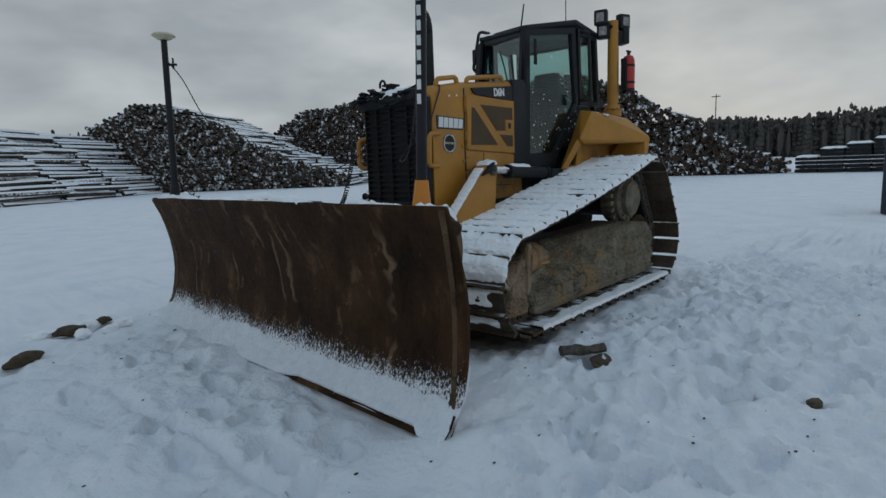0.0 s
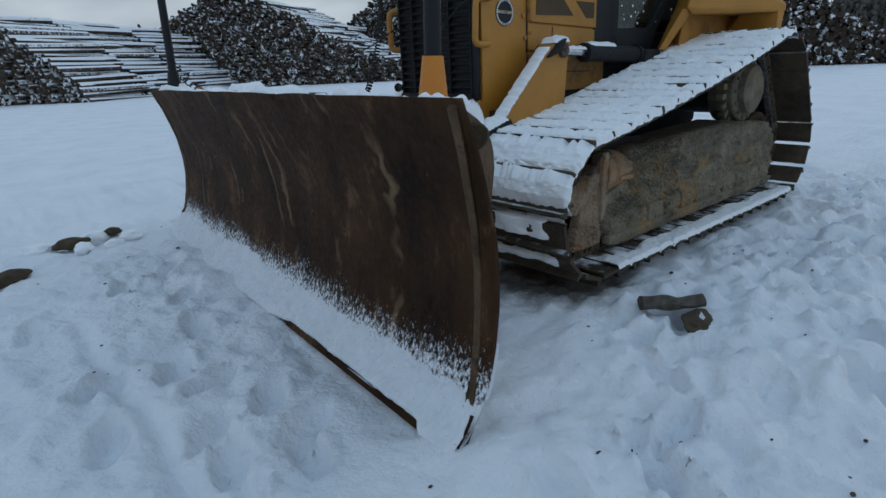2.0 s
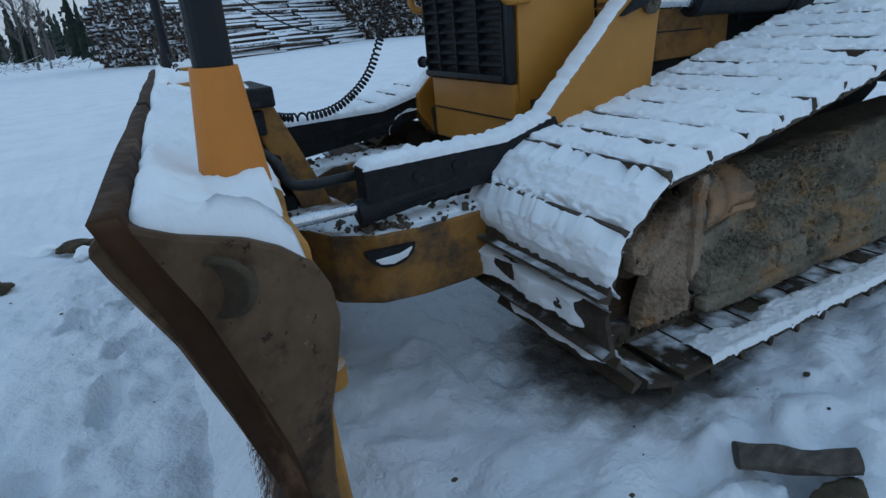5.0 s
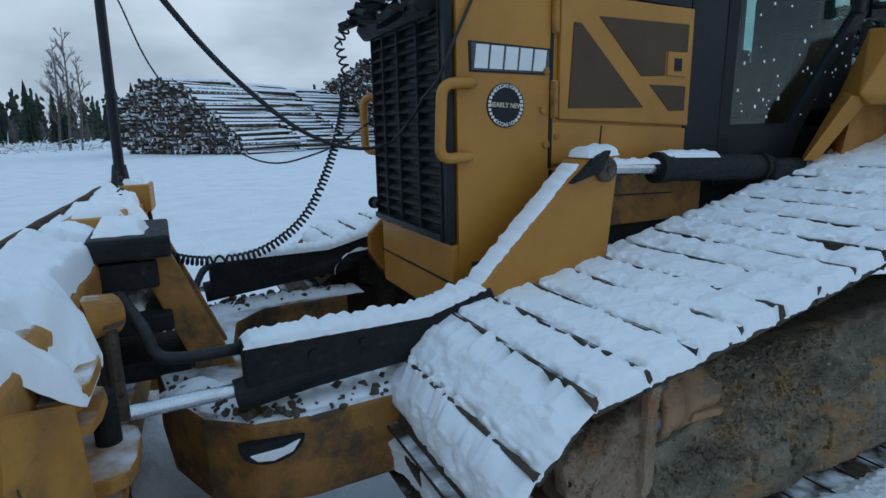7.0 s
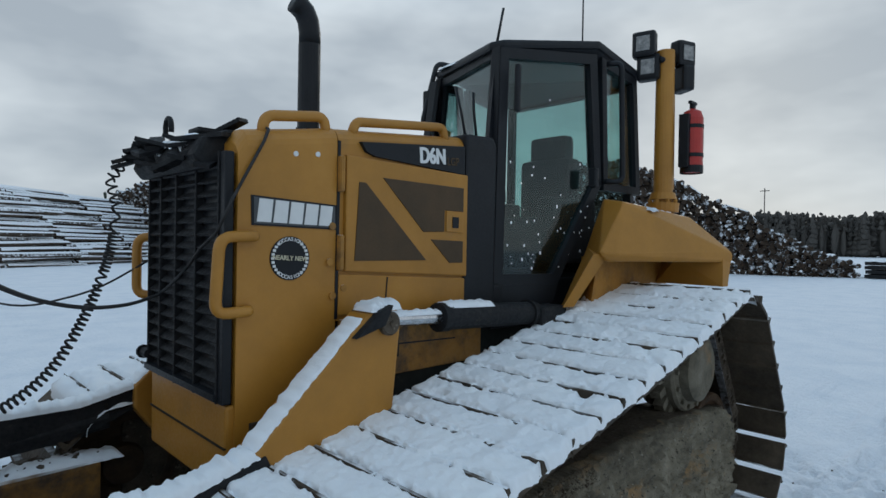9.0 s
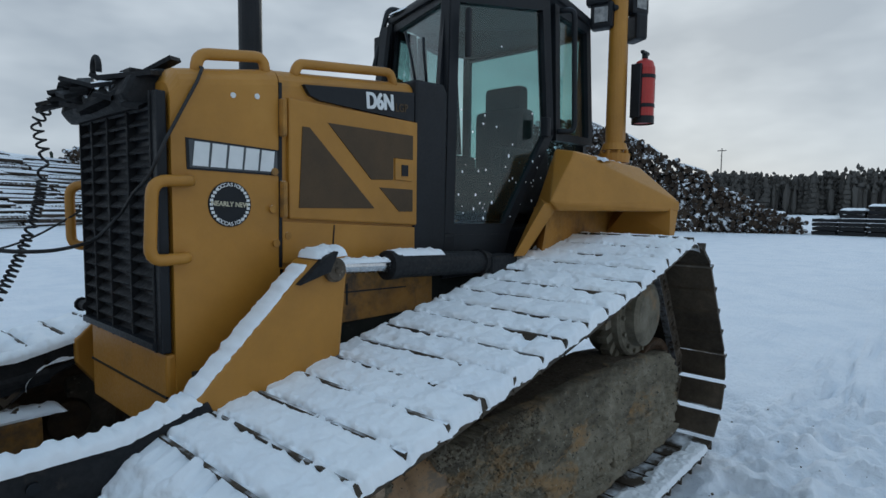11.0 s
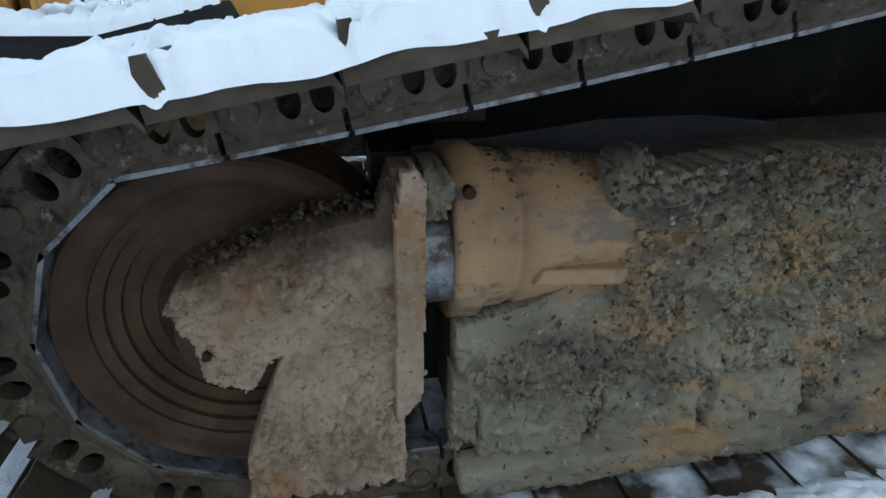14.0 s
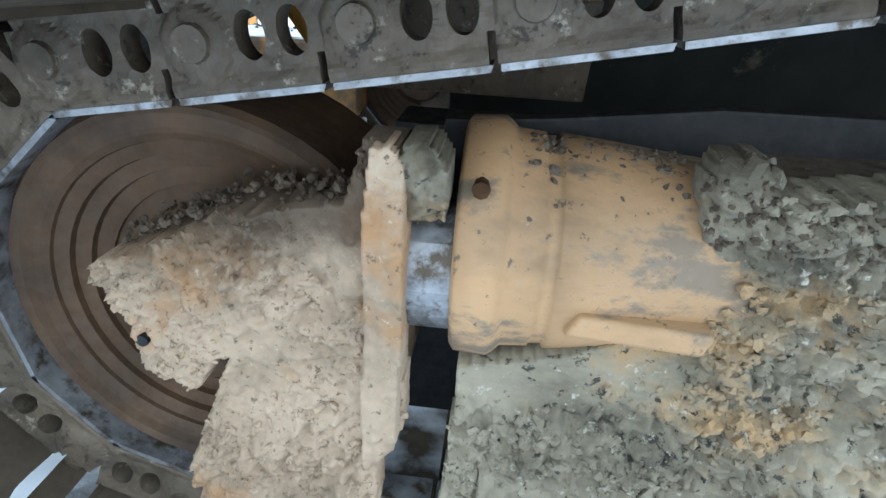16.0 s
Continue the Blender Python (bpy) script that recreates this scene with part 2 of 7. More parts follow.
LOG_END = material("sawn_log_end", [(0.3, (0.014, 0.010, 0.007)), (0.55, (0.045, 0.029, 0.018)), (0.8, (0.12, 0.08, 0.048))], scale=2.5, rough=(0.85, 1.0), bump=0.3, bump_scale=20,
                   bump_dist=0.01, stain=SNOW, stain_scale=2.0, stain_range=(0.55, 0.60))
NEEDLES = material("needles", [(0.3, (0.012, 0.020, 0.014)), (0.7, (0.035, 0.050, 0.034))], scale=0.7, rough=(0.85, 1.0), bump=0.0)
TWIG = material("bare_twigs", [(0.3, (0.07, 0.06, 0.055)), (0.7, (0.14, 0.125, 0.115))], scale=3, rough=(0.85, 1.0), bump=0.0)
SEAT_M = material("seat_fabric", [(0.3, (0.016, 0.017, 0.019)), (0.7, (0.035, 0.036, 0.04))], scale=12, rough=(0.8, 0.95), bump=0.2)

GLASS = bpy.data.materials.new("tinted_glass")
GLASS.use_nodes = True
gn, gl = GLASS.node_tree.nodes, GLASS.node_tree.links
gn.clear()
g_out = gn.new("ShaderNodeOutputMaterial")
g_tr = gn.new("ShaderNodeBsdfTransparent")
g_tr.inputs["Color"].default_value = (0.70, 0.82, 0.81, 1)
g_gl = gn.new("ShaderNodeBsdfGlossy")
g_gl.inputs["Roughness"].default_value = 0.03
g_lw = gn.new("ShaderNodeLayerWeight")
g_lw.inputs["Blend"].default_value = 0.5
g_pw = gn.new("ShaderNodeMath")
g_pw.operation = "POWER"
g_pw.inputs[1].default_value = 3.5
g_fr = gn.new("ShaderNodeMath")
g_fr.operation = "MULTIPLY_ADD"
g_fr.inputs[1].default_value, g_fr.inputs[2].default_value = 0.75, 0.045
gl.new(g_lw.outputs["Facing"], g_pw.inputs[0])
gl.new(g_pw.outputs["Value"], g_fr.inputs[0])
g_mx = gn.new("ShaderNodeMixShader")
gl.new(g_fr.outputs["Value"], g_mx.inputs[0])
gl.new(g_tr.outputs["BSDF"], g_mx.inputs[1])
gl.new(g_gl.outputs["BSDF"], g_mx.inputs[2])
gl.new(g_mx.outputs["Shader"], g_out.inputs["Surface"])


# ---- building helpers ----
def finish(name, bm, mat, parent=None, label="", smooth=False):
    me = bpy.data.meshes.new(name)
    bm.normal_update()
    bm.to_mesh(me)
    bm.free()
    me.materials.append(mat)
    if smooth:
        me.shade_smooth()
    ob = new(name, me)
    if parent:
        ob.parent = parent
    if label:
        tagged(ob, label)
    return ob


def part(name, bm, mat, parent, label="", smooth=False):
    return finish(name, bm, mat, parent, label, smooth)


def grid_mesh(name, verts, faces, mat, smooth=True):
    me = bpy.data.meshes.new(name)
    me.from_pydata(verts, [], faces)
    me.materials.append(mat)
    if smooth:
        me.shade_smooth()
    return new(name, me)


def box(bm, x0, x1, y0, y1, z0, z1, bevel=0.0, m=None):
    r = bmesh.ops.create_cube(bm, size=1.0)
    vs = r["verts"]
    for v in vs:
        v.co = Vector(((x0 + x1) / 2 + v.co.x * (x1 - x0), (y0 + y1) / 2 + v.co.y * (y1 - y0), (z0 + z1) / 2 + v.co.z * (z1 - z0)))
    if bevel:
        es = list({e for v in vs for e in v.link_edges})
        out = bmesh.ops.bevel(bm, geom=es, offset=bevel, segments=2, affect="EDGES", profile=0.6)
        vs = list({v for f in out["faces"] for v in f.verts} | {v for v in vs if v.is_valid})
    if m is not None:
        bmesh.ops.transform(bm, matrix=m, verts=vs)
    return vs


def prism(bm, outline, a0, a1, axis="y", bevel=0.0):
    """Extrude an outline of (x, z) along y, (x, y) along z or (y, z) along x."""
    def place(p, a):
        return {"y": (p[0], a, p[1]), "z": (p[0], p[1], a), "x": (a, p[0], p[1])}[axis]
    lo = [bm.verts.new(place(p, a0)) for p in outline]
    hi = [bm.verts.new(place(p, a1)) for p in outline]
    fs = [bm.faces.new(lo), bm.faces.new(hi)]
    k = len(outline)
    for i in range(k):
        fs.append(bm.faces.new((lo[i], lo[(i + 1) % k], hi[(i + 1) % k], hi[i])))
    bmesh.ops.recalc_face_normals(bm, faces=fs)
    if bevel:
        es = list({e for f in fs for e in f.edges})
        bmesh.ops.bevel(bm, geom=es, offset=bevel, segments=2, affect="EDGES", profile=0.6)


def rod(bm, p, q, r0, r1=None, seg=14):
    r1 = r0 if r1 is None else r1
    p, q = Vector(p), Vector(q)
    d = q - p
    m = Matrix.Translation((p + q) / 2) @ d.to_track_quat("Z", "Y").to_matrix().to_4x4()
    bmesh.ops.create_cone(bm, cap_ends=True, segments=seg, radius1=r0, radius2=r1, depth=d.length, matrix=m)


def tube(name, pts, r, mat, parent=None, label="", seg=10, cyclic=False):
    """A round bar along points, as a mesh."""
    bm = bmesh.new()
    pts = [Vector(p) for p in pts]
    rings = []
    up = Vector((0.123, 0.456, 0.88)).normalized()
    for i, p in enumerate(pts):
        a = pts[max(i - 1, 0)]
        b = pts[min(i + 1, len(pts) - 1)]
        d = (b - a).normalized()
        u = (up - d * up.dot(d)).normalized()
        w = d.cross(u)
        rings.append([bm.verts.new(p + (u * math.cos(t) + w * math.sin(t)) * r) for t in [2 * math.pi * k / seg for k in range(seg)]])
        up = u
    for a, b in zip(rings, rings[1:]):
        for k in range(seg):
            bm.faces.new((a[k], a[(k + 1) % seg], b[(k + 1) % seg], b[k]))
    bm.faces.new(rings[0])
    bm.faces.new(rings[-1])
    bmesh.ops.recalc_face_normals(bm, faces=bm.faces)
    return finish(name, bm, mat, parent, label, smooth=True)


def rounded(pts, r=0.04, n=5):
    """Points of a polyline with rounded corners."""
    pts = [Vector(p) for p in pts]
    out = [pts[0]]
    for a, b, c in zip(pts, pts[1:], pts[2:]):
        k = min(r, (a - b).length * 0.45, (c - b).length * 0.45)
        p, q = b + (a - b).normalized() * k, b + (c - b).normalized() * k
        for i in range(n + 1):
            t = i / n
            out.append(p * (1 - t) ** 2 + b * 2 * t * (1 - t) + q * t * t)
    return out + [pts[-1]]


def fbm(x, y, scale, seed=0.0, octaves=3):
    v, a, s = 0.0, 1.0, scale
    for o in range(octaves):
        v += a * noise.noise(Vector((x * s, y * s, seed + o * 7.3)))
        a, s = a * 0.5, s * 2.1
    return v


def empty(name, x, y, z):
    e = new(name)
    e.location = (x, y, z)
    e.empty_display_size = 0.2
    return e


# ---- ground ----
CY = -0.07          # middle of the machine across
def axis_lines(lo, hi, step, far):
    a = list(np.arange(lo, hi + 1e-6, step))
    d, g = step, 1.22
    while a[-1] < far:
        d *= g
        a.append(a[-1] + d)
    d = step
    while a[0] > -far:
        d *= g
        a.insert(0, a[0] - d)
    return a


PRINTS = [(-3.70, -1.44, 30), (-3.95, -0.63, 60), (-3.83, -0.84, 20), (-4.08, -1.74, 50), (-4.3, -1.0, 70), (-4.15, -2.3, 40), (-4.6, -2.2, 20), (-3.1, -2.9, -20), (-2.6, -3.3, 0),
          (-2.2, -2.6, 30), (-1.9, -3.0, -30), (-1.4, -2.7, 50), (-1.0, -2.3, 80), (-0.6, -2.9, 10), (-0.2, -2.4, 60), (0.4, -3.2, 20), (0.8, -2.5, 50), (1.3, -3.4, 80),
          (-2.9, -2.45, 60), (-3.3, -2.75, 10), (-1.2, -3.5, 20), (-2.4, -2.2, 70), (0.1, -2.0, 20), (1.8, -2.6, 70), (2.4, -3.3, 0), (-4.9, -0.2, 60), (-4.7, 1.0, 20),
          (-3.6, 0.3, 50), (-3.7, -0.2, 80), (-3.55, 0.9, 30), (-3.78, -1.62, 75), (-3.72, -1.16, 60), (-3.98, -1.22, 40), (-4.0, -1.45, 70), (-4.25, -0.55, 35), (-3.86, 0.75, 60), (-4.45, -1.5, 15), (-4.4, 0.4, 80), (-3.6, -2.6, 25), (-3.3, -2.38, 70), (-3.9, -2.75, 50), (-4.3, -2.65, 20), (-3.0, -2.6, 65), (-2.7, -2.45, 10), (-3.45, -3.0, 40), (-4.1, -3.1, 75), (-4.6, -2.9, 35), (-2.9, -3.1, 55)]
rng = random.Random(4)
for _ in range(70):
    PRINTS.append((rng.uniform(-2.2, 5.5), rng.uniform(-4.6, -1.75), rng.uniform(0, 180)))


def nz0(x, y, z):
    return noise.noise(Vector((x, y, z)))


def ground_height(x, y):
    z = 0.016 * fbm(x, y, 0.9, 1.0, 3) + 0.010 * fbm(x, y, 4.0, 5.0, 2)
    if -7 < x < 6 and -6 < y < 5:
        z += 0.007 * noise.noise(Vector((x * 12, y * 12, 3.0)))
        chop = max(0.0, min(1.0, (x + 2.6) / 0.8)) * max(0.0, min(1.0, (-1.4 - y) / 0.3))
        z += chop * (0.080 * noise.noise(Vector((x * 5.0, y * 7.5, 11.0))) + 0.045 * noise.noise(Vector((x * 11.0, y * 13.0, 15.0))))
        # trodden bank in front of the blade
        fe = -3.25 + y * 0.056 - 0.06
        z += 0.055 * math.exp(-((x - fe + 0.10) / 0.16) ** 2) * max(0.0, min(1.0, (y + 0.7) / 0.5)) * max(0.0, min(1.0, (2.5 - y) / 0.4)) * (0.7 + 0.8 * fbm(x, y, 2.2, 9.0, 2))
        z -= 0.05 * math.exp(-((x - fe + 0.02) / 0.10) ** 2) * max(0.0, min(1.0, (y + 1.85) / 0.1)) * max(0.0, min(1.0, (-0.4 - y) / 0.3))
        z += 0.03 * nz0(x * 1.9, y * 1.9, 4.0) + 0.016 * nz0(x * 6.5, y * 6.5, 8.0)
        rough = max(0.0, min(1.0, 0.68 + 1.6 * nz0(x * 0.9, y * 0.9, 17.0)))
        z += rough * (0.034 * nz0(x * 8.5, y * 8.5, 21.0) + 0.022 * nz0(x * 17, y * 17, 23.0) + 0.010 * nz0(x * 31, y * 31, 27.0))
        crust = nz0(x * 4.2, y * 4.2, 31.0)
        z += 0.036 * max(-0.25, min(0.25, crust * 3.5))
        z += 0.05 * math.exp(-((x + 3.25) ** 2 + (y + 2.2) ** 2) / 0.03)
        for px, py, a in PRINTS:
            dx, dy = x - px, y - py
            if dx * dx + dy * dy < 0.16:
                ca, sa = math.cos(radians(a)), math.sin(radians(a))
                u, v = (dx * ca + dy * sa) / 0.15, (-dx * sa + dy * ca) / 0.065
                q = u * u + v * v
                z += (-0.085 + 0.02 * nz0(x * 30, y * 30, 5.0)) * math.exp(-q ** 3) + 0.028 * math.exp(-((q - 1.7) / 0.5) ** 2) * (0.6 + nz0(x * 9, y * 9, 2.0))
        # a dragged groove in front of the blade
        z -= 0.04 * math.exp(-((x + 4.18 + 0.03 * (y + 0.6) + 0.03 * nz0(0, y * 2.5, 6.0)) / 0.04) ** 2) * max(0.0, min(1.0, (y + 3.2) / 0.3)) * max(0.0, min(1.0, (0.5 - y) / 0.3))
        # the machine's own bed
        bed = max(0.0, min(1.0, (1.55 - abs(y - CY)) / 0.12)) * max(0.0, min(1.0, (x + 3.1) / 0.2)) * max(0.0, min(1.0, (1.6 - x) / 0.2))
        z -= 0.035 * bed
    # wheel ruts on the yard
    for cx, cy, r in ((14.0, 6.0, 9.0), (15.5, 7.0, 9.0), (4.0, 24.0, 11.0), (4.0, 24.0, 12.8)):
        d = math.hypot(x - cx, y - cy) - r
        if abs(d) < 0.6:
            z -= 0.05 * math.exp(-(d / 0.22) ** 2)
    if y > 45 and x < 0:
        z += 0.5 * fbm(x, y, 0.09, 2.0, 2) * min(1.0, (y - 45) / 20)
    return z - 0.01


gx = axis_lines(-6.0, 2.4, 0.028, 700)
gy = axis_lines(-4.6, 2.4, 0.028, 700)
gv = [(x, y, ground_height(x, y)) for y in gy for x in gx]
k = len(gx)
gf = [(j * k + i, j * k + i + 1, (j + 1) * k + i + 1, (j + 1) * k + i) for j in range(len(gy) - 1) for i in range(k - 1)]
SNOW_GROUND = material("trodden_snow", [(0.3, (0.70, 0.74, 0.80)), (0.55, (0.80, 0.82, 0.86)), (0.8, (0.84, 0.86, 0.89))], scale=1.2, rough=(0.8, 0.97), bump=0.9, bump_scale=14,
                       bump_dist=0.034, stain=(0.42, 0.41, 0.40), stain_scale=5.0, stain_range=(0.70, 0.80))
ground = grid_mesh("ground", gv, gf, SNOW_GROUND)
tagged(ground, "trodden snow-covered log yard with footprints and ruts", "ground", kind="structure")

# packed earth and the shade under the track's front, both painted into the snow colour
g_n, g_l = SNOW_GROUND.node_tree.nodes, SNOW_GROUND.node_tree.links
g_b = g_n["Principled BSDF"]
g_col = g_b.inputs["Base Color"].links[0].from_socket
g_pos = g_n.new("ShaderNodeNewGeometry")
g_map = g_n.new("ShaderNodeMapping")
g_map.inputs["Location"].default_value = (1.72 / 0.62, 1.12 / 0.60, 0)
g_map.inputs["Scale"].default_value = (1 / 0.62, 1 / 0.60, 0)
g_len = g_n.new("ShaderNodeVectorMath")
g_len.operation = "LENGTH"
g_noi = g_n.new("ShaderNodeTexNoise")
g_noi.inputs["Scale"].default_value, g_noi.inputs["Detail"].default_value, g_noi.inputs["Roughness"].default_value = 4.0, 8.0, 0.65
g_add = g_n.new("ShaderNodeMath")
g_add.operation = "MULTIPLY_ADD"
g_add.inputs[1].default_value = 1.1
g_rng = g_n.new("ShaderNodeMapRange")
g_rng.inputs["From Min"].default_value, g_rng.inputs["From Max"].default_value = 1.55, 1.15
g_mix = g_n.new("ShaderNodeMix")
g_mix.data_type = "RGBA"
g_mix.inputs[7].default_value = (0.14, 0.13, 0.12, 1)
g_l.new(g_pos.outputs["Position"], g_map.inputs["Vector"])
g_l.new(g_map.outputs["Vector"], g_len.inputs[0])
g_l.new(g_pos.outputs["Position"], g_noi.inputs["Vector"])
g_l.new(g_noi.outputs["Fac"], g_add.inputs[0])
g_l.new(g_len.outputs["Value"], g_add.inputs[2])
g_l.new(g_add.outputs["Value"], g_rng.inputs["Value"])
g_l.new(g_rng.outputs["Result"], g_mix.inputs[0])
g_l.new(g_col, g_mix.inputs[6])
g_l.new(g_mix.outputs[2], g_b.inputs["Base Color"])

# ---- bulldozer ----
dozer = tagged(empty("bulldozer", -0.3, CY, 0.0), "yellow crawler bulldozer with angled rusty blade, standing in snow", "bulldozer")


def dpart(name, bm, mat, parent=None, label="", smooth=False):
    """A part of the bulldozer, built in world coordinates."""
    ob = finish(name, bm, mat, None, label, smooth)
    ob.parent = parent or dozer
    ob.matrix_parent_inverse = Matrix.Identity(4) if parent else Matrix.Translation(-Vector(dozer.location))
    return ob


def dtube(name, pts, r, mat, parent=None, label="", seg=10):
    ob = tube(name, pts, r, mat, None, label, seg)
    ob.parent = parent or dozer
    ob.matrix_parent_inverse = Matrix.Identity(4) if parent else Matrix.Translation(-Vector(dozer.location))
    return ob


# track loop: pins round a front idler, a raised rear sprocket and a rear idler
FRONT, SPROCKET, REAR = (-1.75, 0.457, 0.338), (0.70, 0.97, 0.36), (1.02, 0.47, 0.35)


def tangent(a, b):
    """Outer tangent from circle a to circle b, walking clockwise seen from -y: both on the left of the way."""
    ax, az, ar = a
    bx, bz, br = b
    dx, dz = bx - ax, bz - az
    d = math.hypot(dx, dz)
    base = math.atan2(dz, dx)
    off = math.acos((ar - br) / d)
    t = base + off
    return (ax + ar * math.cos(t), az + ar * math.sin(t)), (bx + br * math.cos(t), bz + br * math.sin(t)), t


def loop_points():
    pts = []
    p1, p2, t1 = tangent(FRONT, SPROCKET)
    p3, p4, t2 = tangent(SPROCKET, REAR)
    p5, p6, t3 = tangent(REAR, FRONT)
    def run(a, b, n, sag=0.0):
        for i in range(n):
            s = i / n
            pts.append((a[0] + (b[0] - a[0]) * s, a[1] + (b[1] - a[1]) * s - sag * 4 * s * (1 - s)))
    def arc(c, ta, tb, n=60):
        while tb > ta:
            tb -= 2 * math.pi
        for i in range(n):
            t = ta + (tb - ta) * i / n
            pts.append((c[0] + c[2] * math.cos(t), c[1] + c[2] * math.sin(t)))
    run(p1, p2, 240, 0.035)
    arc(SPROCKET, t1, t2)
    run(p3, p4, 80)
    arc(REAR, t2, t3)
    run(p5, p6, 260)
    arc(FRONT, t3, t1)
    return np.array(pts + [pts[0]])


LOOP = loop_points()
SEG = np.hypot(*np.diff(LOOP, axis=0).T)
ARC = np.concatenate([[0], np.cumsum(SEG)])
SHOES = 46
PITCH = ARC[-1] / SHOES


def on_loop(s):
    s = s % ARC[-1]
    x, z = np.interp(s, ARC, LOOP[:, 0]), np.interp(s, ARC, LOOP[:, 1])
    e = 0.004
    x2, z2 = np.interp((s + e) % ARC[-1], ARC, LOOP[:, 0]), np.interp((s + e) % ARC[-1], ARC, LOOP[:, 1])
    d = Vector((x2 - x, 0, z2 - z)).normalized()
    return Vector((x, 0, z)), d, Vector((-d.z, 0, d.x))


SHOE_W = 0.84
# shoe: plate with a lip, a tall grouser bar at the leading edge, cut corners; local x along the chain, z outward
bm = bmesh.new()
h, w = PITCH / 2, SHOE_W / 2
prism(bm, [(-h * 1.02, 0.048), (h * 0.86, 0.052), (h * 1.09, 0.040), (h * 1.09, 0.048), (h * 0.95, 0.072), (-h * 0.70, 0.068), (-h * 0.82, 0.104), (-h * 0.95, 0.104), (-h * 1.02, 0.07)], -w, w, "y")
for v in bm.verts:
    if abs(v.co.y) > w - 0.001 and v.co.x > h * 0.9:
        v.co.x -= 0.012
shoe_mesh = bpy.data.meshes.new("track_shoe")
bm.normal_update()
bm.to_mesh(shoe_mesh)
bm.free()
shoe_mesh.materials.append(SHOE_M)


def link_bm(bm, side):
    """One chain link: a cast side plate with two oval windows and a domed pin boss."""
    h = PITCH / 2
    y_in, y_out = side * 0.10, side * 0.137
    x0, z0, cell = -h * 1.03, -0.052, 0.0045
    nx, nz_ = int(h * 2.06 / cell), int(0.102 / cell)

    def solid(i, j):
        if not (0 <= i < nx and 0 <= j < nz_):
            return False
        x, z = x0 + (i + 0.5) * cell, z0 + (j + 0.5) * cell
        if any(((x - cx) / 0.0165) ** 2 + ((z - 0.003) / 0.025) ** 2 < 1 for cx in (0.009, 0.055)):
            return False
        return not (x > h * 0.88 and z < -0.022) and not (x < -h * 0.90 and z > 0.034)
    vert = {}

    def at(i, j, k):
        if (i, j, k) not in vert:
            x, z = x0 + i * cell, z0 + j * cell
            for cx in (0.009, 0.055):
                q = math.hypot((x - cx) / 0.0165, (z - 0.003) / 0.025)
                if 0.72 < q < 1.28:
                    x, z = cx + (x - cx) / q, 0.003 + (z - 0.003) / q
            boss = max(0.0, 1 - ((x + h * 0.57) ** 2 + z * z) / 0.040 ** 2)
            rim = max(0.0, 1 - abs(z + 0.046) / 0.012) + max(0.0, 1 - abs(z - 0.044) / 0.012)
            lump = 0.0022 * noise.noise(Vector((x * 90, z * 90, 4.0)))
            y = y_out + side * (0.012 * boss ** 0.5 + 0.004 * rim + lump) if k else y_in
            vert[(i, j, k)] = bm.verts.new((x, y, z))
        return vert[(i, j, k)]
    for i in range(nx):
        for j in range(nz_):
            if solid(i, j):
                bm.faces.new((at(i, j, 1), at(i + 1, j, 1), at(i + 1, j + 1, 1), at(i, j + 1, 1)))
                bm.faces.new((at(i, j, 0), at(i, j + 1, 0), at(i + 1, j + 1, 0), at(i + 1, j, 0)))
                for di, dj, e in ((-1, 0, ((i, j), (i, j + 1))), (1, 0, ((i + 1, j), (i + 1, j + 1))), (0, -1, ((i, j), (i + 1, j))), (0, 1, ((i, j + 1), (i + 1, j + 1)))):
                    if not solid(i + di, j + dj):
                        bm.faces.new((at(*e[0], 0), at(*e[1], 0), at(*e[1], 1), at(*e[0], 1)))
    bmesh.ops.recalc_face_normals(bm, faces=bm.faces)
    rod(bm, (-h * 0.57, side * 0.140, 0.002), (-h * 0.57, side * 0.154, 0.002), 0.023, 0.019, 14)


def loop_matrix(s, y):
    p, d, n = on_loop(s)
    return Matrix(((d.x, 0, n.x, p.x), (0, 1, 0, y), (d.z, 0, n.z, p.z), (0, 0, 0, 1))), p


def rail_bm(bm, side):
    h = PITCH / 2
    ya, yb = sorted((side * 0.095, side * 0.139))
    prism(bm, [(-h * 1.0, -0.06), (h * 0.88, -0.06), (h * 0.92, -0.0525), (-h * 1.0, -0.0525)], ya, yb)


def joined(name, proto, mats, mat, label):
    """One mesh of many copies of a small prototype."""
    pv = [v.co.copy() for v in proto.verts]
    proto.verts.index_update()
    pf = [[v.index for v in f.verts] for f in proto.faces]
    proto.free()
    vs, fs = [], []
    for m in mats:
        base = len(vs)
        vs += [tuple(m @ v) for v in pv]
        fs += [[base + q for q in f] for f in pf]
    ob = grid_mesh(name, vs, fs, mat, smooth=False)
    tagged(ob, label)
    ob.parent = dozer
    ob.matrix_parent_inverse = Matrix.Translation(-Vector(dozer.location))
    return ob


def build_track(y):
    mats = [loop_matrix(ARC[-1] * i / SHOES, y)[0] for i in range(SHOES)]
    bm, br = bmesh.new(), bmesh.new()
    link_bm(bm, -1)
    link_mesh = bpy.data.meshes.new("chain_link")
    bm.normal_update()
    bm.to_mesh(link_mesh)
    bm.free()
    link_mesh.materials.append(MUDDY_STEEL)
    rail_bm(br, -1)
    chain = joined("track_chain", br, mats, WORN, "crawler chain with bright worn running edge")
    for m in mats:
        for name, me in (("chain_link", link_mesh), ("track_shoe", shoe_mesh)):
            o = new(name, me)
            o.parent = chain
            o.matrix_basis = m
    return chain


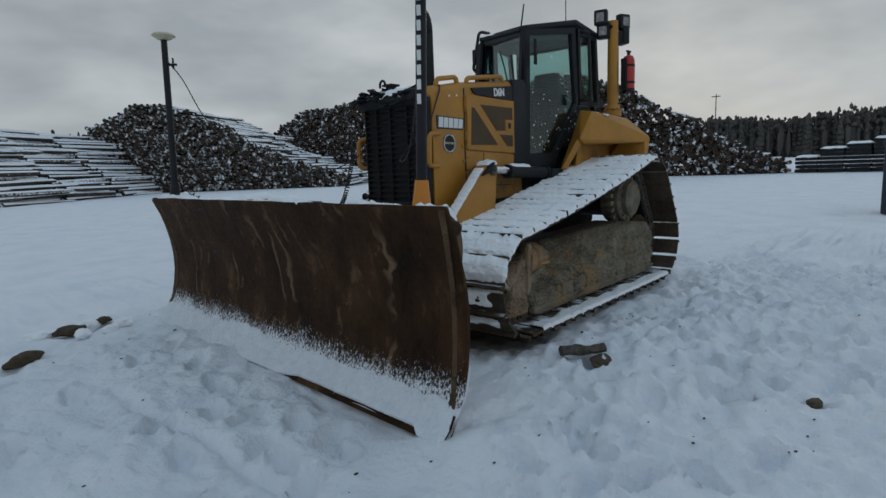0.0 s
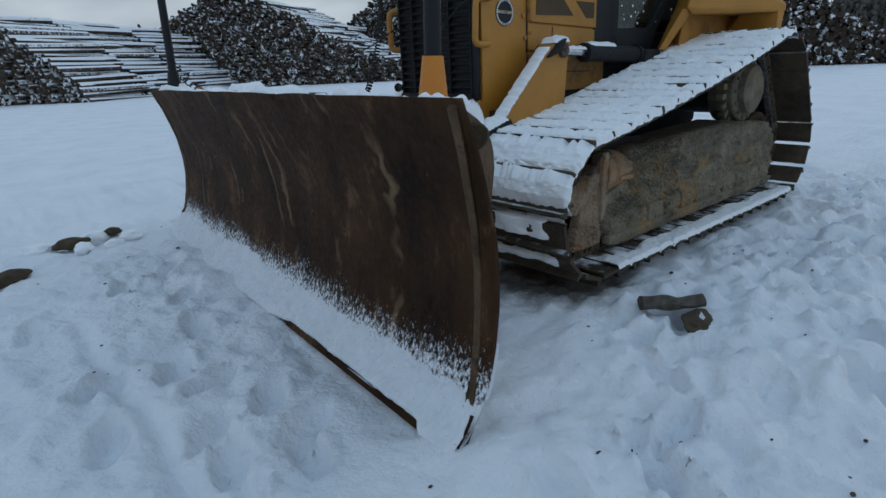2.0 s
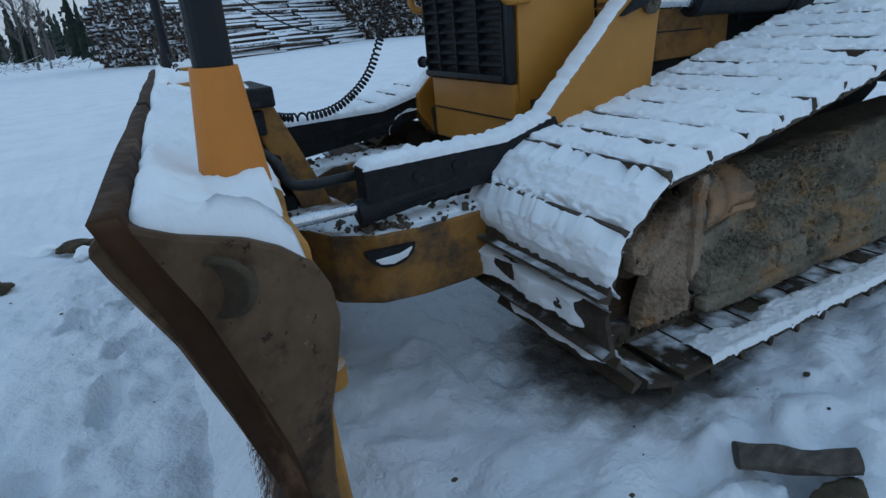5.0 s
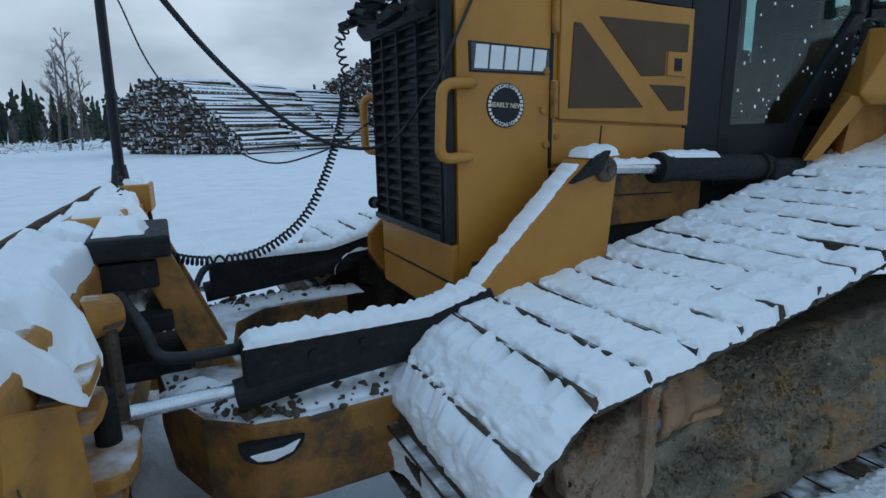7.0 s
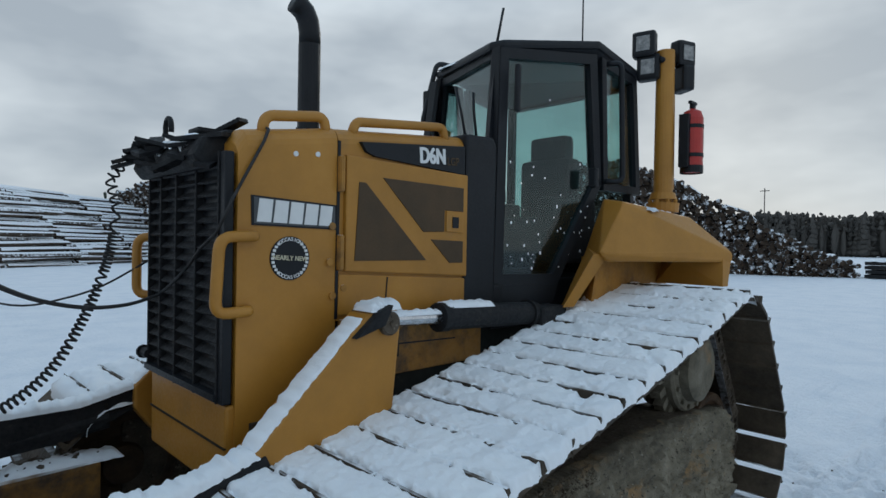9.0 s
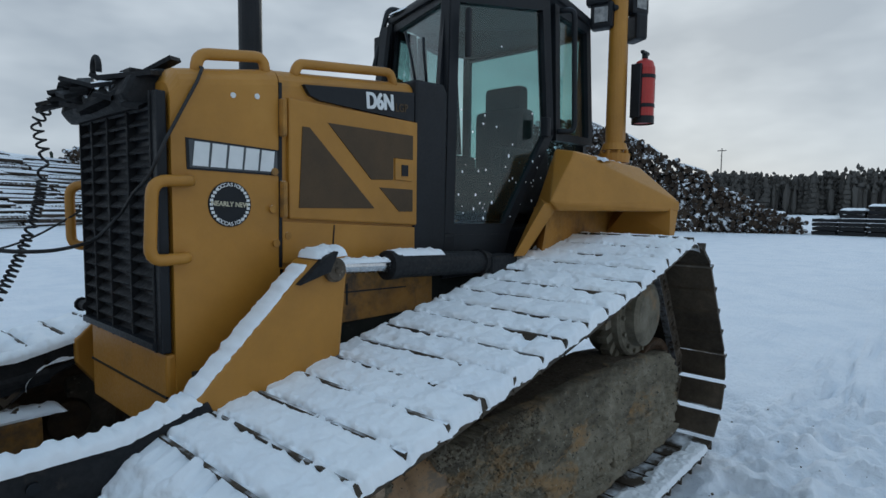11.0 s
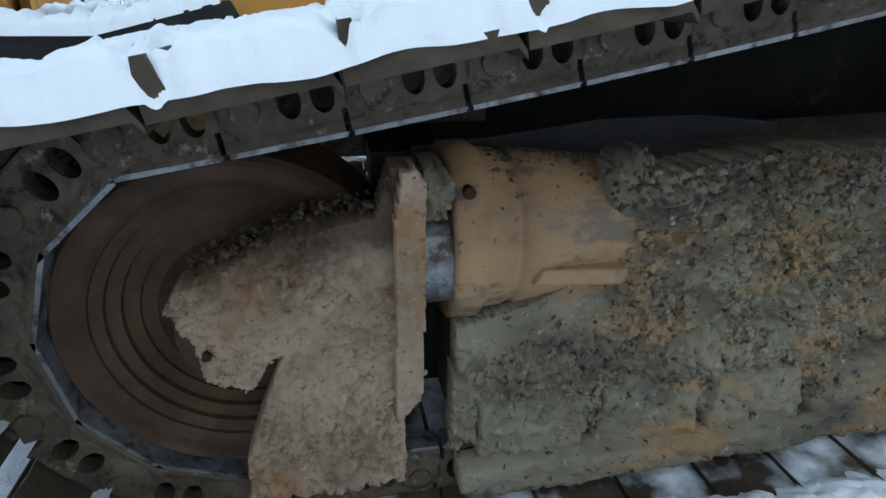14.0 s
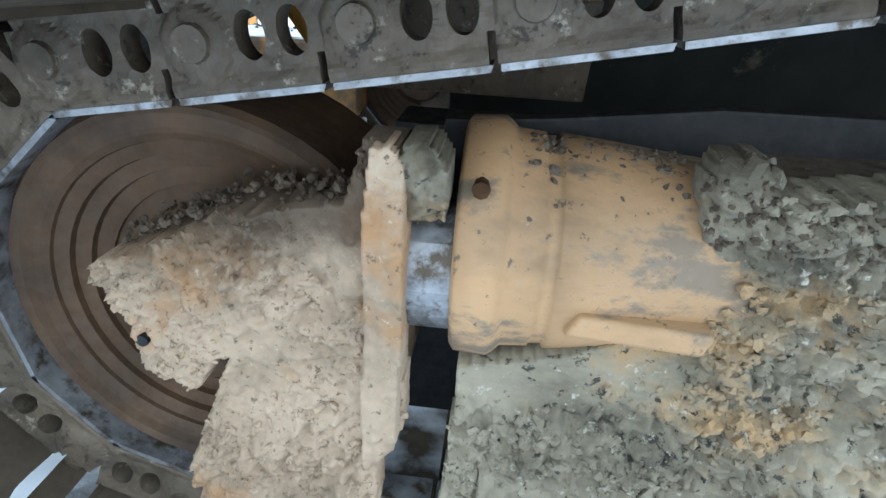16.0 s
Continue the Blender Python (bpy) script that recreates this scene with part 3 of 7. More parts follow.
TRACK_Y, TRACK_Y2 = -1.08, 0.94
track_left = build_track(TRACK_Y)
track_right = build_track(TRACK_Y2)


def lathe(bm, cx, cz, y0, profile, seg=48):
    """Turn a profile of (radius, y offset) round an axis along y."""
    rings = []
    for r, dy in profile:
        rings.append([bm.verts.new((cx + r * math.cos(2 * math.pi * k / seg), y0 + dy, cz + r * math.sin(2 * math.pi * k / seg))) for k in range(seg)])
    fs = []
    for a, b in zip(rings, rings[1:]):
        for k in range(seg):
            fs.append(bm.faces.new((a[k], a[(k + 1) % seg], b[(k + 1) % seg], b[k])))
    fs.append(bm.faces.new(rings[0]))
    fs.append(bm.faces.new(rings[-1]))
    bmesh.ops.recalc_face_normals(bm, faces=fs)


RUST_WHEEL = material("rusty_idler_steel", [(0.3, (0.020, 0.012, 0.006)), (0.5, (0.058, 0.032, 0.015)), (0.75, (0.110, 0.064, 0.033))], scale=6, rough=(0.55, 0.85), metal=0.2, bump=0.3,
                      bump_scale=40, bump_dist=0.003)
for cy, yy in ((TRACK_Y, -1), (TRACK_Y2, 1)):
    for c in (FRONT, REAR):
        bm = bmesh.new()
        prof = [(0.05, -0.125), (0.10, -0.125), (0.115, -0.078), (0.14, -0.052), (0.165, -0.050), (0.1655, -0.056), (0.190, -0.056), (0.1915, -0.066), (0.212, -0.070), (0.2135, -0.080), (0.232, -0.086), (0.2335, -0.092), (0.243, -0.098), (0.250, -0.1005), (0.268, -0.103), (0.278, -0.108), (0.286, -0.100), (0.287, -0.088), (0.287, 0.092), (0.26, 0.10), (0.12, 0.08), (0.10, 0.12)]
        lathe(bm, c[0], c[1], cy, prof)
        dpart("idler_wheel", bm, RUST_WHEEL, label="rusty brown dished idler wheel with worn rim")
    # raised drive sprocket with final drive cover
    bm = bmesh.new()
    lathe(bm, SPROCKET[0], SPROCKET[1], cy, [(0.05, -0.185), (0.15, -0.185), (0.19, -0.165), (0.20, -0.115), (0.250, -0.11), (0.262, -0.095), (0.262, 0.1), (0.05, 0.1)], 40)
    teeth = []
    for i in range(23):
        t = 2 * math.pi * i / 23
        tb = bmesh.new()
        teeth.append(tb)
        m = Matrix.Translation((SPROCKET[0] + 0.30 * math.cos(t), cy - 0.03, SPROCKET[1] + 0.30 * math.sin(t))) @ Matrix.Rotation(-t, 4, "Y")
        box(tb, -0.05, 0.03, -0.03, 0.03, -0.022, 0.022, 0, m)
    for i in range(14):
        t = 2 * math.pi * i / 14
        p = Vector((SPROCKET[0] + 0.228 * math.cos(t), cy - 0.110, SPROCKET[1] + 0.228 * math.sin(t)))
        tb = bmesh.new()
        teeth.append(tb)
        rod(tb, p, p + Vector((0, -0.018, 0)), 0.014, 0.014, 6)
    wheel = dpart("drive_sprocket", bm, MUD, label="mud-caked drive sprocket and final drive cover")
    for i, tb in enumerate(teeth):
        dpart("tooth" if i < 23 else "bolt", tb, MUD, wheel)

# roller frame: left one in detail
def inside(poly, x, z):
    hit = False
    for (x0, z0), (x1, z1) in zip(poly, poly[1:] + poly[:1]):
        if (z0 > z) != (z1 > z) and x < (x1 - x0) * (z - z0) / (z1 - z0) + x0:
            hit = not hit
    return hit


def caked_plate(name, outline, y, cell, lump, mask, mat, label, seed, flat=0.0):
    """A plate of the given (x, z) outline caked with lumps of mud that stand out towards -y."""
    x0, x1 = min(p[0] for p in outline), max(p[0] for p in outline)
    z0, z1 = min(p[1] for p in outline), max(p[1] for p in outline)
    nx, nz_ = int((x1 - x0) / cell) + 1, int((z1 - z0) / cell) + 1
    index, vs, fs = {}, [], []
    def vert(i, j):
        if (i, j) not in index:
            x, z = x0 + i * cell, z0 + j * cell
            a = noise.noise(Vector((x * 9, z * 9, seed)))
            warp = 0.8 * noise.noise(Vector((x * 25, z * 25, seed + 8)))
            d1 = noise.voronoi(Vector((x * 44 + warp, z * 44 + a, seed)))[0][0]
            d2 = noise.voronoi(Vector((x * 85 + a, z * 85 + warp, seed + 3)))[0][0]
            amt = mask(x, z)
            dy = 0.016 * amt * noise.noise(Vector((x * 4.2, z * 7.5, seed + 21))) + amt * (lump * (0.45 + 0.8 * a) + lump * 0.85 * (0.45 - 1.3 * d1 * d1) + lump * 0.55 * (0.45 - 1.3 * d2 * d2)) + 0.0025 * noise.noise(Vector((x * 60, z * 60, seed)))
            jx, jz = 0.35 * cell * noise.noise(Vector((x * 90, z * 90, 1))), 0.35 * cell * noise.noise(Vector((x * 90, z * 90, 9)))
            index[(i, j)] = len(vs)
            vs.append((x + jx, y - dy, z + jz))
        return index[(i, j)]
    edges = {}
    for j in range(nz_):
        for i in range(nx):
            if inside(outline, x0 + (i + 0.5) * cell, z0 + (j + 0.5) * cell):
                f = (vert(i, j), vert(i + 1, j), vert(i + 1, j + 1), vert(i, j + 1))
                fs.append(f)
                for a, b in zip(f, f[1:] + f[:1]):
                    if (b, a) in edges:
                        del edges[(b, a)]
                    else:
                        edges[(a, b)] = True
    back = {}
    for a, b in edges:
        for q in (a, b):
            if q not in back:
                back[q] = len(vs)
                vs.append((vs[q][0], y + 0.05, vs[q][2]))
        fs.append((b, a, back[a], back[b]))
    ob = grid_mesh(name, vs, fs, mat, smooth=True)
    tagged(ob, label)
    ob.parent = dozer
    ob.matrix_parent_inverse = Matrix.Translation(-Vector(dozer.location))
    return ob


FY = -1.23


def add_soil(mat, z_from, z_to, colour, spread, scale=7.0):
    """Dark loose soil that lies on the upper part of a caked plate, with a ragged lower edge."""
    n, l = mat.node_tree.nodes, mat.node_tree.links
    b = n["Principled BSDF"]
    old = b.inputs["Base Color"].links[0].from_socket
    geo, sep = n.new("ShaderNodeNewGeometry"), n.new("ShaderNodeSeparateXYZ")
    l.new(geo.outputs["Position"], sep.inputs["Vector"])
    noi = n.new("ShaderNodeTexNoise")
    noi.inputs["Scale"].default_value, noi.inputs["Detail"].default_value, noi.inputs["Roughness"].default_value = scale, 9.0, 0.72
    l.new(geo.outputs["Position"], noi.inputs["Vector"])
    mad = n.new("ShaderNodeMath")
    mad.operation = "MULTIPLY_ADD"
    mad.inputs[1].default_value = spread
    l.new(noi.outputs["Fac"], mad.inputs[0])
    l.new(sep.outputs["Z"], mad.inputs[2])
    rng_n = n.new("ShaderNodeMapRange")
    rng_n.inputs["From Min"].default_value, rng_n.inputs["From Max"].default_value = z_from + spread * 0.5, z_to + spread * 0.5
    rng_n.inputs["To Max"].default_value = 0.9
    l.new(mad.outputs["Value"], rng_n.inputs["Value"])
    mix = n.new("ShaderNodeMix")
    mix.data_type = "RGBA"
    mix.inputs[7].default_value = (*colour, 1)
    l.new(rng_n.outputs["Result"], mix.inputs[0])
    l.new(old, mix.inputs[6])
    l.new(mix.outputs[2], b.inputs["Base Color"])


def mud_mask(x, z):
    m = max(0.0, min(1.0, (x + 1.18 - 0.10 * noise.noise(Vector((z * 14, x * 6, 2.0))) + 0.5 * max(0, 0.45 - z)) / 0.05))
    if z < 0.40:
        m = max(m, min(1.0, (0.43 - z + 0.03 * noise.noise(Vector((x * 12, z * 9, 5)))) / 0.04))
    return m


MUD_FRAME = material("mud_on_yellow_frame", [(0.3, (0.064, 0.054, 0.037)), (0.5, (0.180, 0.157, 0.112)), (0.75, (0.293, 0.261, 0.195))], scale=6, rough=(0.85, 1.0), bump=0.8, bump_scale=70,
                     bump_dist=0.006, stain=(0.27, 0.175, 0.085), stain_scale=3.4, stain_range=(0.51, 0.60), stretch=(0.6, 1, 1.3), speckle=((0.026, 0.023, 0.016), (0.34, 0.32, 0.26), 42.0, 0.585))
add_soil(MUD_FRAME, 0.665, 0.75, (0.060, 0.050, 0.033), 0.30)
low = [(-0.5, 0.225), (-0.62, 0.235), (-0.66, 0.20), (-0.74, 0.21), (-0.78, 0.26), (-0.86, 0.25), (-0.90, 0.21), (-1.0, 0.215), (-1.03, 0.27), (-1.10, 0.265), (-1.15, 0.20), (-1.30, 0.19), (-1.41, 0.20)]
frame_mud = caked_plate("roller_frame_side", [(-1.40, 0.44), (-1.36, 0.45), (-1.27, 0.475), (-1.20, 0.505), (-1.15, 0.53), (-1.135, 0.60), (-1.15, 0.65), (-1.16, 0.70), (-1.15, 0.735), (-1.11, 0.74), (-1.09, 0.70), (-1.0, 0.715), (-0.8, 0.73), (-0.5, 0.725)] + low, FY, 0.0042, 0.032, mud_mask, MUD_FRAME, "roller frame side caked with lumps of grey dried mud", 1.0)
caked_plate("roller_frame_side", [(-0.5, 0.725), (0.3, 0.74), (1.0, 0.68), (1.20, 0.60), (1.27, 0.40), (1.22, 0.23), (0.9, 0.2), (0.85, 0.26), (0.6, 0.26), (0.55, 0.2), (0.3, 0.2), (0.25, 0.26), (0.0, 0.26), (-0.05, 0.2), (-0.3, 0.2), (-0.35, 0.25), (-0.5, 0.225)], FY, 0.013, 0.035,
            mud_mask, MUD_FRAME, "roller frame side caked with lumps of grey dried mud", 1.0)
bm = bmesh.new()
prism(bm, [(-1.40, 0.22), (1.24, 0.22), (1.28, 0.40), (1.15, 0.66), (0.4, 0.74), (-1.08, 0.70), (-1.12, 0.48), (-1.40, 0.43)], FY + 0.02, FY + 0.30, "y", 0.0)
dpart("roller_frame", bm, MUDDY_STEEL, label="steel roller frame beam")
# backing of the gap below the rod; its black stands in for shade
bm = bmesh.new()
prism(bm, [(-1.52, 0.20), (-1.10, 0.20), (-1.10, 0.70), (-1.52, 0.70)], FY + 0.19, FY + 0.30, "y")
dpart("yoke_slide", bm, BLACK_DIRTY, label="dark backing behind the yoke, blackened for the gap's shade")
# front collar, rod and idler yoke
bm = bmesh.new()
RH_Y, RH_Z = FY + 0.105, 0.58
rings = []
for x, r in ((-1.412, 0.120), (-1.415, 0.146), (-1.409, 0.154), (-1.368, 0.156), (-1.360, 0.150), (-1.352, 0.142), (-1.318, 0.139), (-1.316, 0.135), (-1.300, 0.134), (-1.298, 0.140), (-1.24, 0.134), (-1.15, 0.124), (-1.06, 0.116)):
    rings.append([bm.verts.new((x, RH_Y + r * math.cos(2 * math.pi * q / 56), RH_Z + r * math.sin(2 * math.pi * q / 56))) for q in range(56)])
for a, b in zip(rings, rings[1:]):
    for q in range(56):
        bm.faces.new((a[q], a[(q + 1) % 56], b[(q + 1) % 56], b[q]))
bm.faces.new(rings[-1])
bmesh.ops.recalc_face_normals(bm, faces=bm.faces)
prism(bm, [(-1.285, 0.528), (-1.13, 0.518), (-1.12, 0.548), (-1.27, 0.556)], FY - 0.040, FY + 0.02, "y", 0.006)
PALE_YELLOW = material("scraped_pale_yellow_paint", [(0.3, (0.18, 0.115, 0.062)), (0.5, (0.33, 0.200, 0.098)), (0.8, (0.40, 0.25, 0.128))], scale=7, rough=(0.6, 0.85), bump=0.4, bump_scale=70,
                       bump_dist=0.002, stain=(0.15, 0.112, 0.075), stain_scale=14, stain_range=(0.50, 0.58), stretch=(0.45, 1, 1), speckle=((0.10, 0.07, 0.045), (0.27, 0.22, 0.16), 50.0, 0.62))
dpart("recoil_housing", bm, PALE_YELLOW, label="scraped pale yellow recoil spring housing", smooth=True)
bm = bmesh.new()
rod(bm, (-1.50, FY + 0.05, 0.565), (-1.38, FY + 0.05, 0.565), 0.085, 0.085, 28)
dpart("recoil_rod", bm, WORN, label="bright steel recoil rod", smooth=False)


def yoke_mask(x, z):
    top = max(0.0, min(1.0, (z - 0.52) / 0.06)) * max(0.0, min(1.0, (-1.56 - x) / 0.06))
    low = max(0.0, min(1.0, (0.36 - z) / 0.05))
    return max(0.22, min(1.25, 0.50 + 0.9 * noise.noise(Vector((x * 8, z * 8, 8.0))) + 0.75 * top + 0.35 * low))


YOKE_M = material("mud_on_yoke", [(0.3, (0.15, 0.110, 0.073)), (0.5, (0.29, 0.216, 0.148)), (0.75, (0.38, 0.290, 0.205))], scale=9, rough=(0.85, 1.0), bump=0.7, bump_scale=80, bump_dist=0.005,
                  speckle=((0.11, 0.080, 0.05), (0.36, 0.30, 0.215), 75.0, 0.60), stain=(0.27, 0.150, 0.07), stain_scale=5.0, stain_range=(0.53, 0.66))
FLANGE_M = YOKE_M.copy()
FLANGE_M.name = "mud_on_flange"
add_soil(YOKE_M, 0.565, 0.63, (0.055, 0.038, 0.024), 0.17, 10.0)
yoke = [(-1.835, 0.545), (-1.815, 0.575), (-1.74, 0.60), (-1.66, 0.65), (-1.60, 0.655), (-1.535, 0.66), (-1.51, 0.735), (-1.47, 0.735), (-1.465, 0.36), (-1.495, 0.315), (-1.50, 0.16), (-1.765, 0.16),
        (-1.755, 0.26), (-1.685, 0.44), (-1.70, 0.445), (-1.735, 0.385), (-1.80, 0.41), (-1.805, 0.47), (-1.815, 0.50)]
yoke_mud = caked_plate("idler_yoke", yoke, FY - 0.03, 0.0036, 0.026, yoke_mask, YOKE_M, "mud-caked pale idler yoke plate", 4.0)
caked_plate("yoke_flange", [(-1.512, 0.30), (-1.470, 0.345), (-1.464, 0.55), (-1.466, 0.72), (-1.478, 0.738), (-1.497, 0.735), (-1.508, 0.66)], FY - 0.058, 0.0034, 0.013, yoke_mask, FLANGE_M, "", 9.0)
caked_plate("yoke_block", [(-1.470, 0.645), (-1.425, 0.650), (-1.422, 0.715), (-1.438, 0.738), (-1.468, 0.742)], FY - 0.028, 0.0034, 0.022, lambda x, z: 1.0, MUD_FRAME, "lump of caked mud over the recoil rod", 12.0)
bm = bmesh.new()
rod(bm, (-1.793, FY - 0.041, 0.458), (-1.793, FY - 0.02, 0.458), 0.008, 0.008, 12)
dpart("yoke_hole", bm, BLACK_DIRTY)
bm = bmesh.new()
rod(bm, (-1.390, FY - 0.02, 0.685), (-1.390, FY + 0.02, 0.685), 0.010, 0.009, 8)
dpart("bolt", bm, RUST)
# loose crumbs: pale ones on the caked sides, dark peat along the upper ledges
PEAT = material("dark_peat", [(0.3, (0.03, 0.021, 0.013)), (0.7, (0.09, 0.066, 0.044))], scale=30, rough=(0.9, 1.0), bump=0.6, bump_scale=120, bump_dist=0.003)


def crumb_mesh(name, spots, mat, label, rnd):
    proto = bmesh.new()
    bmesh.ops.create_icosphere(proto, subdivisions=1, radius=1.0)
    proto.verts.index_update()
    pv, pf = [v.co.copy() for v in proto.verts], [[v.index for v in f.verts] for f in proto.faces]
    proto.free()
    vs, fs = [], []
    for p, r in spots:
        base = len(vs)
        m = Matrix.Rotation(rnd.uniform(0, 6.28), 3, Vector((rnd.gauss(0, 1), rnd.gauss(0, 1), rnd.gauss(0, 1))))
        k = (rnd.uniform(0.7, 1.3), rnd.uniform(0.6, 1.0), rnd.uniform(0.7, 1.3))
        for v in pv:
            q = m @ Vector((v.x * k[0], v.y * k[1], v.z * k[2])) * r * rnd.uniform(0.55, 1.35)
            vs.append(tuple(p + q))
        fs += [[base + i for i in f] for f in pf]
    ob = grid_mesh(name, vs, fs, mat, smooth=False)
    tagged(ob, label, kind="stuff")
    ob.parent = dozer
    ob.matrix_parent_inverse = Matrix.Translation(-Vector(dozer.location))


cm = random.Random(17)
front = [v.co.copy() for v in frame_mud.data.vertices if v.co.y < FY - 0.006 and v.co.x < -0.52]
spots = []
while len(spots) < 3800:
    p = cm.choice(front)
    if noise.noise(Vector((p.x * 10, p.z * 10, 3))) + 0.35 > cm.random() * 0.6:
        spots.append((p, min(0.011, 0.0022 + cm.expovariate(1 / 0.0024))))
front = [v.co.copy() for v in yoke_mud.data.vertices if v.co.y < FY - 0.028 and yoke_mask(v.co.x, v.co.z) > 0.45]
crumb_mesh("caked_mud", spots, MUD_FRAME, "dry grey mud crumbs on the track frame", cm)
crumb_mesh("caked_mud", [(cm.choice(front), min(0.006, 0.0014 + cm.expovariate(1 / 0.0013))) for _ in range(1700)], YOKE_M, "dry tan mud crumbs on the idler yoke", cm)
spots = []
for _ in range(260):
    t = cm.random()
    spots.append((Vector((-1.80 + 0.27 * t, FY - 0.035 + cm.random() * 0.09, 0.590 + 0.07 * min(1, 1.6 * t) + cm.gauss(0.002, 0.007))), cm.uniform(0.002, 0.0065)))
top = [v.co.copy() for v in frame_mud.data.vertices if v.co.z > 0.64 and v.co.y < FY + 0.02]
spots += [(cm.choice(top), cm.uniform(0.0015, 0.0055)) for _ in range(700)]
crumb_mesh("peat", spots, PEAT, "dark peat crumbs along the upper ledges", cm)
spots = []
for _ in range(150):
    x = cm.uniform(-1.34, -1.16)
    t = abs(cm.gauss(0, 0.28))
    r = float(np.interp(x, [-1.36, -1.15], [0.140, 0.124]))
    spots.append((Vector((x, RH_Y - r * math.sin(t), RH_Z + r * math.cos(t))), cm.uniform(0.002, 0.007)))
crumb_mesh("caked_mud", spots, MUDDY_STEEL, "mud crumbs on the recoil housing", cm)
# continuous lip under the guards
caked_plate("guard_lip", [(-1.40, 0.125), (-1.33, 0.105), (1.12, 0.105), (1.20, 0.13), (1.20, 0.165), (-1.40, 0.170)], FY - 0.048, 0.008, 0.012, lambda x, z: 1.0, MUD_FRAME, "sloping mud-caked lip of the roller guard", 15.0)
# roller guards with notched lower edge
for i in range(11):
    x = -1.36 + i * 0.235
    caked_plate("roller_guard", [(x, 0.16), (x + 0.05, 0.13), (x + 0.16, 0.13), (x + 0.20, 0.17), (x + 0.20, 0.29), (x, 0.29)], FY - 0.022, 0.007, 0.018, lambda x, z: 1.0, MUD_FRAME, "", 20.0 + i)
for i in range(8):
    bm = bmesh.new()
    x = -1.2 + i * 0.29
    lathe(bm, x, 0.165, TRACK_Y, [(0.03, -0.14), (0.07, -0.14), (0.105, -0.11), (0.105, 0.11), (0.05, 0.12)], 20)
    dpart("track_roller", bm, MUDDY_STEEL, label="muddy track roller")
# dark guard bar on top of the frame, with a crust of snow
bm = bmesh.new()
prism(bm, [(-1.45, 0.66), (-0.72, 0.69), (-0.72, 0.735), (-0.90, 0.755), (-1.10, 0.752), (-1.30, 0.727), (-1.45, 0.715)], -1.065, -1.04, "y", 0.004)
dpart("guard_bar", bm, BLACK_DIRTY, label="black guard bar on the roller frame")
# far roller frame
bm = bmesh.new()
prism(bm, [(-1.75, 0.2), (1.24, 0.2), (1.28, 0.40), (1.15, 0.66), (0.4, 0.74), (-1.75, 0.68)], 0.85, 1.1, "y", 0.01)
dpart("roller_frame", bm, MUDDY_STEEL, label="steel roller frame beam")
# belly and final drive housings
bm = bmesh.new()
prism(bm, [(-1.5, 0.55), (-1.35, 0.45), (0.9, 0.45), (1.25, 0.65), (1.25, 1.45), (-0.4, 1.40), (-1.5, 1.30)], CY - 0.42, CY + 0.42, "y", 0.02)
dpart("main_frame", bm, BELLY, label="dark oily main frame and belly with dried splashes")
bm = bmesh.new()
rod(bm, (SPROCKET[0], CY - 0.95, SPROCKET[1]), (SPROCKET[0], CY + 0.95, SPROCKET[1]), 0.20, 0.20, 24)
dpart("final_drive_housing", bm, BLACK_DIRTY)
bm = bmesh.new()
rod(bm, (-0.2, CY - 1.0, 0.55), (-0.2, CY + 1.0, 0.55), 0.11, 0.11, 16)
dpart("pivot_shaft", bm, BLACK_DIRTY)

# ---- radiator guard and hood ----
Y0, Y1 = -0.505, 0.31           # hood sides
bm = bmesh.new()
def hood_section(x, top, ymin, ymax, low):
    r = 0.07
    pts = [(ymin, low)]
    for i in range(6):
        t = math.pi - i / 5 * math.pi / 2
        pts.append((ymin + r + r * math.cos(t), top - r + r * math.sin(t)))
    for i in range(6):
        t = math.pi / 2 - i / 5 * math.pi / 2
        pts.append((ymax - r + r * math.cos(t), top - r + r * math.sin(t)))
    pts.append((ymax, low))
    return [bm.verts.new((x, y, z)) for y, z in pts]
def skin(rows):
    fs = []
    for a, b in zip(rows, rows[1:]):
        for i in range(len(a) - 1):
            fs.append(bm.faces.new((a[i], a[i + 1], b[i + 1], b[i])))
        fs.append(bm.faces.new((a[-1], a[0], b[0], b[-1])))
    fs.append(bm.faces.new(rows[0]))
    fs.append(bm.faces.new(rows[-1]))
    bmesh.ops.recalc_face_normals(bm, faces=fs)
skin([hood_section(x, t, Y0, Y1, 0.80) for x, t in ((-1.755, 2.03), (-1.72, 2.085), (-1.5, 2.12), (-1.325, 2.15))])
guard = dpart("radiator_guard", bm, YELLOW, label="yellow radiator guard side with worn paint", smooth=False)
bm = bmesh.new()
skin([hood_section(x, t, Y0 + 0.008, Y1 - 0.008, 1.33) for x, t in ((-1.315, 2.15), (-1.1, 2.17), (-0.54, 2.225))])
hood = dpart("hood", bm, YELLOW, label="yellow engine hood")
# lower front plate below the grille
bm = bmesh.new()
box(bm, -1.785, -1.70, Y0 + 0.01, Y1 - 0.01, 0.73, 1.055, 0.012)
dpart("front_plate", bm, YELLOW, label="yellow plate below the grille")
bm = bmesh.new()
box(bm, -1.79, -1.78, Y0 + 0.012, Y1 - 0.012, 0.895, 0.902)
dpart("plate_seam", bm, BLACK)
